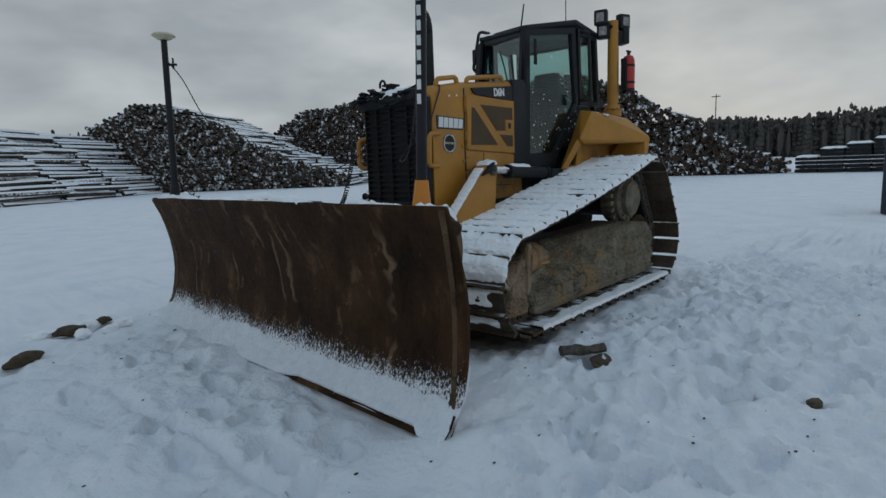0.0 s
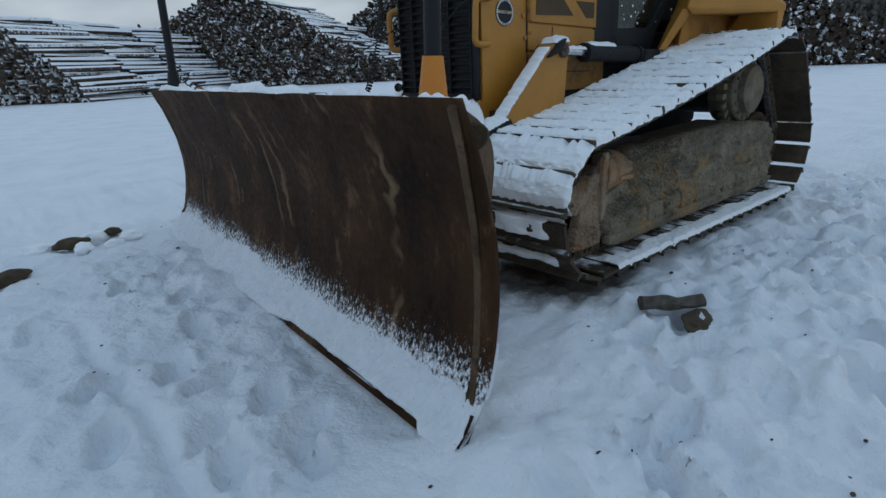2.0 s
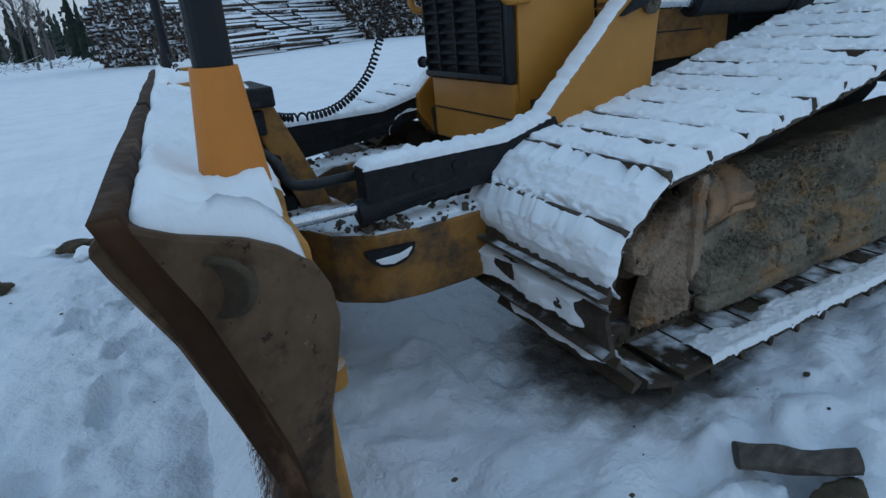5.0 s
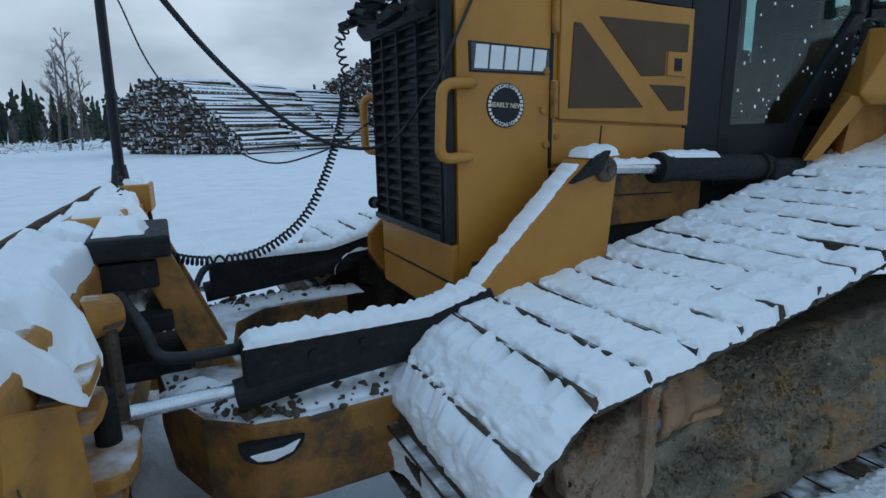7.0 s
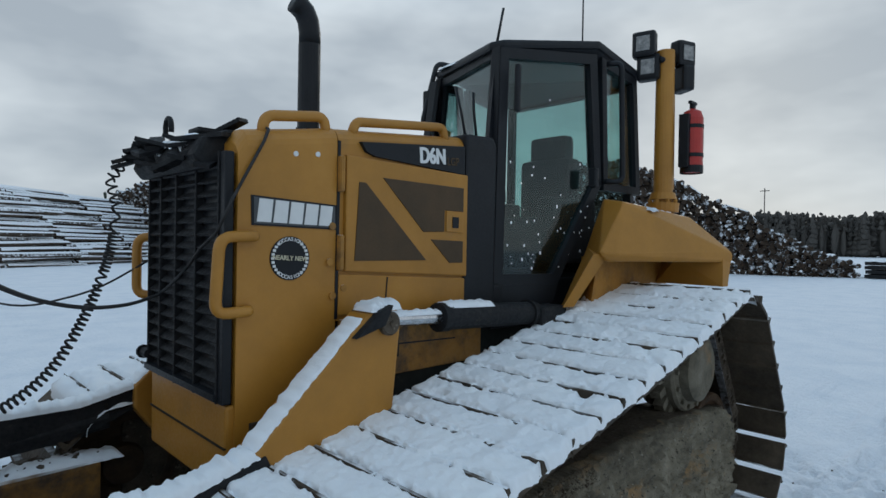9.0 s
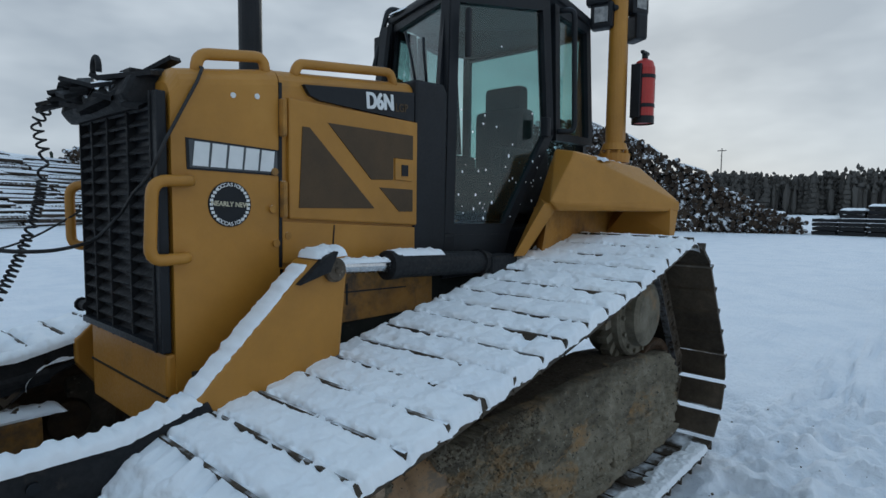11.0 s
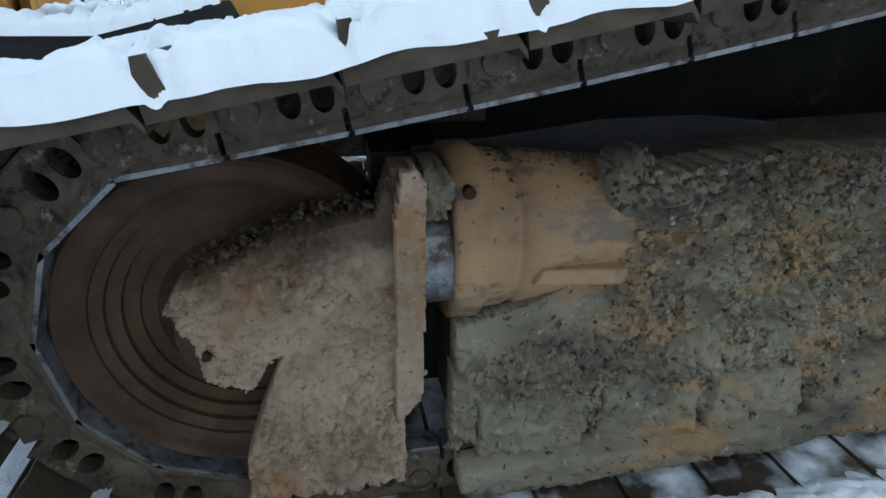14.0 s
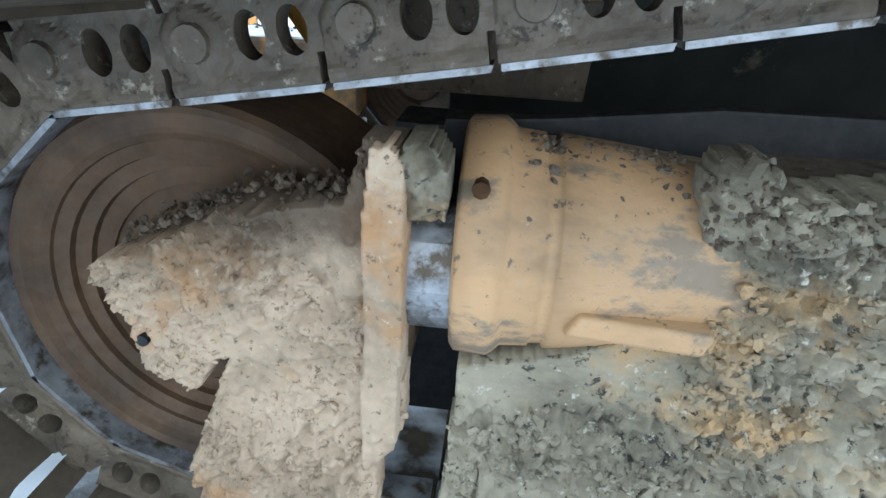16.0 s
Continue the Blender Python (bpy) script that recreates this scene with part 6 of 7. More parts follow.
for u in (-1.62, -1.38, 0.80, 1.25, 1.6):
    blade_beam("rib", [(-0.12, 1.06), (-0.235, 0.98), (-0.235, 0.70), (-0.25, 0.35), (-0.16, 0.2), (-0.16, 0.6)], u, u + 0.03, YELLOW_DIRTY, "", 0.004)
for sgn in (-1, 1):
    def us(p, q):
        return (p, q) if sgn < 0 else (-q, -p)
    blade_beam("back_bracket", [(-0.16, 0.99), (-0.225, 0.985), (-0.25, 0.93), (-0.255, 0.60), (-0.29, 0.40), (-0.27, 0.14), (-0.19, 0.15), (-0.19, 0.6)], *us(-1.16, -0.84), YELLOW_DIRTY, "scuffed yellow bracket on the blade back", 0.014)
    blade_beam("back_sheet", [(-0.175, 0.93), (-0.232, 0.93), (-0.238, 0.60), (-0.25, 0.34), (-0.18, 0.34), (-0.185, 0.6)], *us(-BW + 0.15, -1.15), YELLOW_DIRTY, "scuffed yellow sheet closing the blade back", 0.008)
    # leaning gusset between the beam and the bracket
    bm = bmesh.new()
    quad_solid(bm, [bl(sgn * 1.34, -0.245, 1.07), bl(sgn * 1.14, -0.315, 0.985), bl(sgn * 1.12, -0.325, 0.62), bl(sgn * 1.20, -0.29, 0.16), bl(sgn * 1.42, -0.235, 0.16), bl(sgn * 1.40, -0.235, 0.80)], BF * 0.045)
    bmesh.ops.bevel(bm, geom=list(bm.edges), offset=0.006, segments=2, affect="EDGES")
    dpart("gusset", bm, YELLOW_DIRTY, label="worn yellow gusset plate with a slot")
    bm = bmesh.new()
    quad_solid(bm, [bl(sgn * 1.335, -0.254, 0.93), bl(sgn * 1.345, -0.250, 0.74), bl(sgn * 1.28, -0.275, 0.70)], BF * 0.02)
    dpart("gusset_slot", bm, HOLE_M)
    # stacked knuckle lugs where the angle rod pins on
    for z, th, reach, ua, ub in ((0.955, 0.034, 0.325, -1.13, -0.80), (0.905, 0.024, 0.305, -1.03, -0.78), (0.845, 0.028, 0.320, -1.03, -0.76), (0.675, 0.042, 0.375, -1.00, -0.70), (0.56, 0.040, 0.33, -0.98, -0.72)):
        bm = bmesh.new()
        ua, ub = us(ua, ub)
        plan = [(ua, -0.178), (ua, -reach + 0.05), (ua + 0.03, -reach + 0.012), (ua + 0.09, -reach), (ub - 0.09, -reach), (ub - 0.03, -reach + 0.015), (ub, -reach + 0.06), (ub, -0.178)]
        lo, hi = [bm.verts.new(bl(u, f, z)) for u, f in plan], [bm.verts.new(bl(u, f, z + th)) for u, f in plan]
        n = len(plan)
        fs = [bm.faces.new(lo), bm.faces.new(hi)] + [bm.faces.new((lo[q], lo[(q + 1) % n], hi[(q + 1) % n], hi[q])) for q in range(n)]
        bmesh.ops.recalc_face_normals(bm, faces=fs)
        bmesh.ops.bevel(bm, geom=list(bm.edges), offset=0.007, segments=2, affect="EDGES", profile=0.6)
        dpart("knuckle_lug", bm, YELLOW_DIRTY)
    bm = bmesh.new()
    rod(bm, bl(sgn * 0.80, -0.30, 0.46), bl(sgn * 0.80, -0.30, 0.86), 0.032, 0.032, 14)
    dpart("knuckle_pin", bm, BLACK_DIRTY)
    # round socket beside the lugs
    bm = bmesh.new()
    rod(bm, bl(sgn * 0.58, -0.215, 1.0), bl(sgn * 0.50, -0.305, 0.985), 0.068, 0.062, 24)
    dpart("socket", bm, YELLOW_DIRTY)
bm = bmesh.new()
rod(bm, bl(-1.10, -0.345, 0.33), bl(-1.10, -0.345, 0.40), 0.058, 0.058, 18)
rod(bm, bl(-1.10, -0.345, 0.395), bl(-1.10, -0.345, 0.403), 0.026, 0.026, 12)
box(bm, -0.04, 0.14, -0.05, 0.05, -0.035, 0.035, 0.01, Matrix.Translation(bl(-1.10, -0.31, 0.365)) @ Matrix.Rotation(radians(175), 4, "Z"))
dpart("tie_eye", bm, YELLOW_DIRTY, label="worn yellow pin eye")
# middle tower with black tilt linkage
bm = bmesh.new()
prism(bm, [(-2.60, 0.60), (-2.74, 0.60), (-2.93, 1.14), (-2.82, 1.16)], CY - 0.17, CY - 0.10, "y", 0.01)
prism(bm, [(-2.60, 0.60), (-2.74, 0.60), (-2.93, 1.14), (-2.82, 1.16)], CY + 0.10, CY + 0.17, "y", 0.01)
prism(bm, [(-2.66, 0.60), (-2.70, 0.60), (-2.86, 1.08), (-2.82, 1.08)], CY - 0.15, CY + 0.15, 'y', 0.004)
dpart("tower", bm, ARM_DIRTY, label="dirty yellow middle tower behind the blade")
for x, y0, y1, z0, z1 in ((-3.00, CY - 0.2, CY + 0.2, 0.98, 1.08), (-2.97, CY - 0.22, CY + 0.22, 0.82, 0.89), (-2.93, CY - 0.16, CY + 0.16, 0.62, 0.70), (-2.95, CY - 0.22, CY + 0.22, 1.09, 1.17)):
    bm = bmesh.new()
    box(bm, x - 0.10, x + 0.16, y0, y1, z0, z1, 0.012)
    dpart("tilt_link", bm, BLACK_DIRTY)
bm = bmesh.new()
rod(bm, (-3.05, CY + 0.2, 0.93), (-3.02, 0.95, 0.72), 0.05, 0.05, 16)
dpart("tilt_cylinder", bm, BLACK_DIRTY)
for u, sz, fo in ((0.24, 0.14, -0.19), (1.72, 0.13, -0.20)):
    bm = bmesh.new()
    c = bl(u, fo, 1.115)
    box(bm, -0.095, 0.095, -sz, sz, -0.085, 0.085, 0.008, Matrix.Translation(c) @ Matrix.Rotation(radians(-5), 4, "Z"))
    dpart("mount_box", bm, YELLOW, label="yellow mount box on the blade")

# masts with receiver
def mast(base, top, cone, label):
    m = tagged(empty("receiver_mast", *base), label, "mast")
    def mp(name, bm, mat, lab="", smooth=False):
        ob = finish(name, bm, mat, None, lab, smooth)
        ob.parent = m
        ob.matrix_parent_inverse = Matrix.Translation(-Vector(base))
        return ob
    b, t = Vector(base), Vector(top)
    d = (t - b).normalized()
    if cone:
        bm = bmesh.new()
        rod(bm, b, b + d * 0.19, 0.058, 0.037, 24)
        mp("base_cone", bm, ORANGE, "orange-yellow plastic base cone")
    else:
        bm = bmesh.new()
        rod(bm, b, b + d * 0.13, 0.058, 0.040, 16)
        mp("base_cone", bm, BLACK)
    bm = bmesh.new()
    rod(bm, b + d * 0.10, t, 0.031, 0.028, 18)
    mp("pole", bm, BLACK, "black pole")
    return m, mp, d
ORANGE = material("orange_plastic", [(0.3, (0.46, 0.155, 0.010)), (0.7, (0.57, 0.205, 0.016))], scale=4, rough=(0.4, 0.6), bump=0.1, stain=(0.36, 0.13, 0.01), stain_scale=5, stain_range=(0.55, 0.75))
m1, mp1, d1 = mast((-3.165, -1.675, 1.14), (-3.125, -1.715, 2.70), True, "black mast with orange base cone on the blade")
b1 = Vector((-3.165, -1.675, 1.14))
for i in range(9):
    bm = bmesh.new()
    p = b1 + d1 * (0.62 + i * 0.075) + Vector((-0.030, -0.012, 0))
    box(bm, -0.002, 0.002, -0.011, 0.011, -0.026, 0.026, 0, Matrix.Translation(p) @ Matrix.Rotation(radians(20), 4, "Z"))
    mp1("print_bar", bm, WHITE)
bm = bmesh.new()
rod(bm, b1 + d1 * 1.57, b1 + d1 * 1.61, 0.075, 0.055, 24)
rod(bm, b1 + d1 * 1.61, b1 + d1 * 1.63, 0.055, 0.02, 24)
mp1("receiver_disc", bm, CREAM)
m2, mp2, d2 = mast((-3.03, 1.68, 1.195), (-3.00, 1.66, 2.64), False, "black mast with cream receiver disc on the blade")
b2 = Vector((-3.03, 1.68, 1.22))
bm = bmesh.new()
rod(bm, b2 + d2 * 1.42, b2 + d2 * 1.455, 0.05, 0.105, 28)
rod(bm, b2 + d2 * 1.455, b2 + d2 * 1.475, 0.105, 0.085, 28)
mp2("receiver_disc", bm, CREAM, "cream plastic receiver disc")
bm = bmesh.new()
box(bm, -0.02, 0.10, -0.012, 0.012, -0.01, 0.01, 0.003, Matrix.Translation(b2 + d2 * 1.20) @ Matrix.Rotation(radians(-40), 4, "Z"))
box(bm, 0.06, 0.075, -0.01, 0.01, -0.04, 0.06, 0.003, Matrix.Translation(b2 + d2 * 1.20) @ Matrix.Rotation(radians(-40), 4, "Z"))
mp2("cable_bracket", bm, BLACK)


def cable(name, pts, r, label):
    ob = tube(name, pts, r, RUBBER, None, "", 8)
    return tagged(ob, label, "cable")


def hang(a, b, drop, n=24):
    a, b = Vector(a), Vector(b)
    return [a.lerp(b, i / n) - Vector((0, 0, drop * 4 * (i / n) * (1 - i / n))) for i in range(n + 1)]


def coil(path, turns, r):
    """A helix round a path of points."""
    path = [Vector(p) for p in path]
    n = turns * 10
    out = []
    for i in range(n + 1):
        s = i / n * (len(path) - 1)
        j = min(int(s), len(path) - 2)
        p = path[j].lerp(path[j + 1], s - j)
        d = (path[j + 1] - path[j]).normalized()
        u = d.cross(Vector((0.3, 0.8, 0.5))).normalized()
        w = d.cross(u)
        t = 2 * math.pi * i / 10
        out.append(p + (u * math.cos(t) + w * math.sin(t)) * r)
    return out


coil1 = [(-2.93, -0.06, 1.13), (-2.75, 0.02, 1.0), (-2.45, 0.10, 0.97), (-2.2, 0.2, 1.10), (-2.05, 0.27, 1.35), (-1.96, 0.30, 1.6), (-1.93, 0.33, 1.8)]
cable("coiled_cable", [(-2.95, -0.1, 1.15)] + coil([Vector(p) for p in rounded(coil1, 0.25, 8)], 62, 0.017), 0.0055, "black coiled hydraulic sensor cable hanging to the blade")
cable("coiled_cable", coil([(-1.93, 0.33, 1.8), (-1.95, 0.36, 1.93), (-1.90, 0.30, 2.02)], 7, 0.02), 0.005, "black coiled cable at the grille top")
cable("coiled_cable", coil(hang((-3.02, 1.5, 1.28), (-2.98, CY, 1.14), 0.12, 10), 18, 0.015), 0.005, "short black coiled cable across the blade back")
cable("thin_cable", rounded([(-2.985, 1.66, 2.45), (-2.91, 1.57, 2.30), (-2.79, 1.43, 1.89), (-2.53, 1.13, 1.50), (-2.25, 0.80, 1.31), (-1.97, 0.49, 1.42), (-1.80, 0.33, 1.56)], 0.2, 6), 0.005, "thin black cable hanging from mast to grille")
cable("sagging_cable", rounded([(-3.135, -1.705, 2.30), (-2.95, -1.50, 2.03), (-2.81, -1.33, 1.82), (-2.66, -1.15, 1.66), (-2.46, -0.91, 1.525), (-2.28, -0.69, 1.465), (-2.10, -0.47, 1.445), (-1.93, -0.26, 1.46), (-1.845, -0.28, 1.56)], 0.15, 6), 0.006, "black cable sagging from the mast to the grille")
cable("thin_cable", [(-1.845, -0.28, 1.56), (-1.84, -0.38, 1.63), (-1.83, -0.50, 1.69), (-1.78, -0.525, 1.82), (-1.722, -0.52, 1.926), (-1.66, -0.515, 2.04), (-1.635, -0.50, 2.09), (-1.62, -0.42, 2.115)], 0.006, "thin black cable over the guard edge")
cable("hydraulic_hose", rounded([(-2.96, -0.40, 1.00), (-2.89, -0.60, 0.93), (-2.87, -0.62, 0.845), (-2.78, -0.625, 0.832), (-2.60, -0.65, 0.842)], 0.05, 6), 0.020, "black rubber hydraulic hose to the angle cylinder")
cable("hydraulic_hose", rounded([(-3.00, 0.2, 0.62), (-2.78, 0.35, 0.66), (-2.66, 0.52, 0.85), (-2.58, 0.54, 0.88)], 0.12, 8), 0.018, "black rubber hydraulic hose to the angle cylinder")

# ---- snow lying on the machine ----
def snow_sheet(name, fn, nu, nv, label, mat=None):
    """A sheet of snow: fn(a, b) with a, b from 0 to 1 gives its place; it dips below its support where it is bare."""
    vs = [fn(i / nu, j / nv) for j in range(nv + 1) for i in range(nu + 1)]
    k = nu + 1
    fs = [(j * k + i, j * k + i + 1, (j + 1) * k + i + 1, (j + 1) * k + i) for j in range(nv) for i in range(nu)]
    ob = grid_mesh(name, vs, fs, mat or SNOW_M)
    return tagged(ob, label, "snow", kind="stuff")


def nz(x, y, z=0.0):
    return noise.noise(Vector((x, y, z)))


def track_snow(y_mid, s0, s1, seed):
    w = SHOE_W / 2
    def fn(a, b):
        s = s0 + (s1 - s0) * a
        y = -w + 2 * w * b
        i = math.floor(s / PITCH + 0.5)
        x = s - i * PITCH                                # place on its own flat shoe
        p, d, n = on_loop(i * PITCH)
        front = max(0.0, min(1.0, (0.12 - s) / 0.2))
        t = 0.112 + 0.013 * nz(s * 3.0, y * 3.0, seed) + 0.011 * nz(s * 13, y * 13, seed + 2) + 0.005 * nz(s * 34, y * 34, seed + 3) + 0.0025 * nz(s * 85, y * 85, seed + 6)
        t += front * (0.012 * nz(s * 9, y * 9, seed + 11) + 0.007 * nz(s * 24, y * 24, seed + 12))
        # the grouser bar shows as a thin broken line with crumbly snow beside it
        r = x / PITCH
        show = 0.75 * nz(i * 1.7, y * 2.6, seed + 4) + 0.55 * nz(i * 3.1, y * 9.0, seed + 5) + 0.70 * nz(s * 40, y * 34, seed + 8) + 0.36 + 0.15 * front
        if show > 0:
            k = min(1.0, show * 3.2)
            t -= k * 0.026 * math.exp(-((r + 0.445) / 0.055) ** 2)
            t -= k * (0.018 + 0.026 * nz(s * 50, y * 42, seed + 7)) * math.exp(-((r + 0.345 + 0.05 * nz(i, y * 20, seed)) / (0.065 + 0.035 * nz(i * 2, y * 9, seed + 13))) ** 2)
            t -= k * 0.012 * math.exp(-((r - 0.5) / 0.05) ** 2)
        else:
            t += 0.004 * math.exp(-((r + 0.43) / 0.09) ** 2)
        hole = nz(s * 5.5, y * 5.5, seed + 9) + 0.35 * nz(s * 22, y * 22, seed + 10)
        if hole > 0.50:
            t -= 0.10 * (hole - 0.50)
        edge = min(1 - b, b) * 2 * w
        t -= 0.012 * max(0.0, 1 - edge / (0.03 + 0.018 * nz(s * 16, seed))) ** 2
        ends = min(s - s0, s1 - s) / 0.08
        if ends < 1:
            t -= 0.07 * (1 - ends)
        else:
            t = max(t, 0.064)
        jut = 0.0
        if b < 0.035:
            notch = max(0.0, 1 - (0.5 - abs(r)) / 0.09) * (0.5 + nz(s * 2.3, 3, seed))
            jut = -0.006 + 0.009 * nz(s * 17, y * 9, seed) + 0.007 * nz(s * 45, y * 30, seed)
            t -= 0.008 * max(0.0, notch)
        if b < 0.006:
            t = min(t, 0.070 + 0.010 * nz(s * 11, 0, seed + 1)) - 0.004
        elif b > 0.994:
            t = 0.06
        q = p + d * x + n * t
        return (q.x, y_mid + y + jut, q.z)
    return fn


S_TOP = ARC[240]
snow_sheet("snow", track_snow(TRACK_Y, -0.42, S_TOP + 0.16, 1.0), 860, 120, "lumpy snow lying on the crawler track with bars showing through")
snow_sheet("snow", track_snow(TRACK_Y2, -0.17, S_TOP + 0.10, 7.0), 200, 30, "lumpy snow lying on the crawler track")


def front_patch(s0, s1, seed, y0, y1):
    def fn(a, b):
        s, y = s0 + (s1 - s0) * a, y0 + (y1 - y0) * b
        p, d, n = on_loop(s)
        t = 0.078 + 0.050 * (nz(s * 9, y * 5, seed) + 0.32) + 0.012 * nz(s * 30, y * 22, seed) + 0.005 * nz(s * 70, y * 60, seed) - 0.06 * max(0.0, 1 - min(a, 1 - a, b, 1 - b) / 0.16)
        q = p + n * t
        return (q.x, TRACK_Y + y, q.z)
    return fn


snow_sheet("snow", front_patch(-0.56, -0.44, 3.0, -0.39, 0.42), 30, 70, "patch of snow stuck on a front track shoe")
snow_sheet("snow", front_patch(-0.74, -0.63, 5.0, -0.38, 0.25), 30, 60, "patch of snow stuck on a front track shoe")
# snow lying on the bottom shoes outside the roller frame
def lower_snow(a, b):
    x, y = -1.62 + 2.75 * a, -1.505 + 0.24 * b
    z = 0.099 + 0.008 * nz(x * 12, y * 12, 2) + 0.006 * nz(x * 40, y * 40, 5) + 0.004 * nz(x * 90, y * 90, 6)
    z -= 0.17 * max(0.0, b - 0.50 - 0.25 * nz(x * 3.5, 1, 4) - 0.10 * nz(x * 14, y * 14, 7)) + 0.03 * max(0.0, 1 - b / 0.05)
    return (x, y, z - 0.012 * math.exp(-(((x / PITCH) % 1.0 - 0.5) / 0.06) ** 2))


snow_sheet("snow", lower_snow, 520, 44, "thin snow on the lower track shoes")


def blade_top(a, b):
    u = -BW + 2 * BW * a
    reach = 0.207
    lug = max(0.0, 1 - abs(abs(u) - 0.97) / 0.22)          # the snow runs out over the knuckle lugs
    reach += 0.085 * min(1.0, lug * 2.5)
    f = -0.032 - reach * b
    most = BW - 0.012 + TAPER * f
    u = max(-most, min(most, u))
    base = float(np.interp(-f, [0, 0.03, 0.06, 0.22, 0.245, 0.26, 0.31, 0.33], [1.195, 1.185, 1.150, 1.108, 1.085, 1.06 - 0.02 * lug, 1.0, 0.985]))
    if BW - abs(u) < 0.16:
        base = min(base, float(np.interp(-f, [0.02, 0.08, 0.156, 0.20, 0.245, 0.27], [1.20, 1.162, 1.128, 1.098, 1.052, 1.0])))
    t = 0.056 + 0.045 * nz(u * 3.4, f * 6, 1.0) + 0.024 * nz(u * 11, f * 11, 3.0) + 0.010 * nz(u * 30, f * 30, 5.0) + 0.005 * nz(u * 70, f * 70, 7.0)
    bare = nz(u * 3.5, f * 5, 8.0) + 0.25 * nz(u * 16, f * 16, 2.0)
    if bare > 0.26:
        t -= 0.40 * (bare - 0.26)
    t -= 0.14 * math.exp(-((u + 1.80) / 0.055) ** 2 - ((f + 0.205) / 0.045) ** 2)
    front = min(1.0, b / 0.14)
    t = t * front ** 0.5 if t > 0 else t * front
    t -= 0.012 * (1 - front) + (0.075 + 0.04 * nz(u * 5, 1, 6)) * max(0.0, 1 - (1 - b) / (0.09 + 0.07 * nz(u * 6, 0, 3))) ** 1.3 + 0.09 * max(0.0, 1 - min(a, 1 - a) / 0.012)
    t = max(t, -0.035)
    p = bl(u, f, base + t)
    return tuple(p)


snow_sheet("snow", blade_top, 300, 34, "thick snow heaped on top of the blade back")


def blade_lip(a, b):
    u = -BW + 2 * BW * a
    edge = 0.17 + 0.05 * nz(u * 1.5, 1.0, 4.0) + 0.03 * nz(u * 9, 2.0, 4.0)
    bot = -0.01 + 0.03 * max(0.0, min(1.0, (u + 1.82) / 0.05)) * max(0.0, min(1.0, (-0.35 - u) / 0.25))
    z = bot + (0.37 - bot) * b
    f = profile_at(max(z, 0.0)) + 0.016 * max(0.0, 1 - z / 0.12) + 0.006
    t = 0.024 + 0.010 * nz(u * 8, z * 20, 6.0) + 0.009 * nz(u * 40, z * 40, 7.0)
    t *= max(0.0, min(1.0, (edge + 0.02 - z) / 0.13))
    t -= 0.02 * max(0.0, min(1.0, (z - edge + 0.03 + 0.02 * nz(u * 60, z * 30, 9.0)) / 0.05))
    t = max(-0.014, t + 0.003 * nz(u * 110, z * 110, 2.0))
    t -= 0.03 * max(0.0, 1 - min(a, 1 - a) / 0.004)
    t -= 0.02 * max(0.0, 1 - b / 0.03)
    return tuple(bl(u, f + t, z + 0.35 * t))


snow_sheet("snow", blade_lip, 950, 76, "powdery snow lying on the curved foot of the blade", POWDER)
snow_sheet("snow", lambda a, b: tuple(bl(-BW + 0.3 + 3.36 * a, -0.15 - 0.085 * b, 0.42 - 0.015 * b + 0.03 * nz(a * 22, b * 4, 3) - 0.03 * max(0, 1 - min(b, 1 - b) / 0.12))), 160, 14, "snow on the lower blade beam")


def ridge(pts, w, h, seed):
    """Snow along a bar: half-round ridge over points."""
    pts = [Vector(p) for p in pts]
    def fn(a, b):
        s = a * (len(pts) - 1)
        j = min(int(s), len(pts) - 2)
        p = pts[j].lerp(pts[j + 1], s - j)
        d = (pts[j + 1] - pts[j]).normalized()
        side = d.cross(Vector((0, 0, 1))).normalized()
        up = side.cross(d)
        t = math.pi * b
        taper = min(1.0, min(a, 1 - a) / 0.04)
        hh = h * (1 + 0.6 * nz(a * len(pts) * 6, 0, seed) + 0.3 * nz(a * len(pts) * 20, b * 3, seed + 1)) * taper ** 0.5
        ww = w / 2 * (1 + 0.12 * nz(a * len(pts) * 9, b * 3, seed + 3))
        return tuple(p + side * (-math.cos(t)) * ww + up * (hh * math.sin(t) ** 0.6 - 0.008))
    return fn


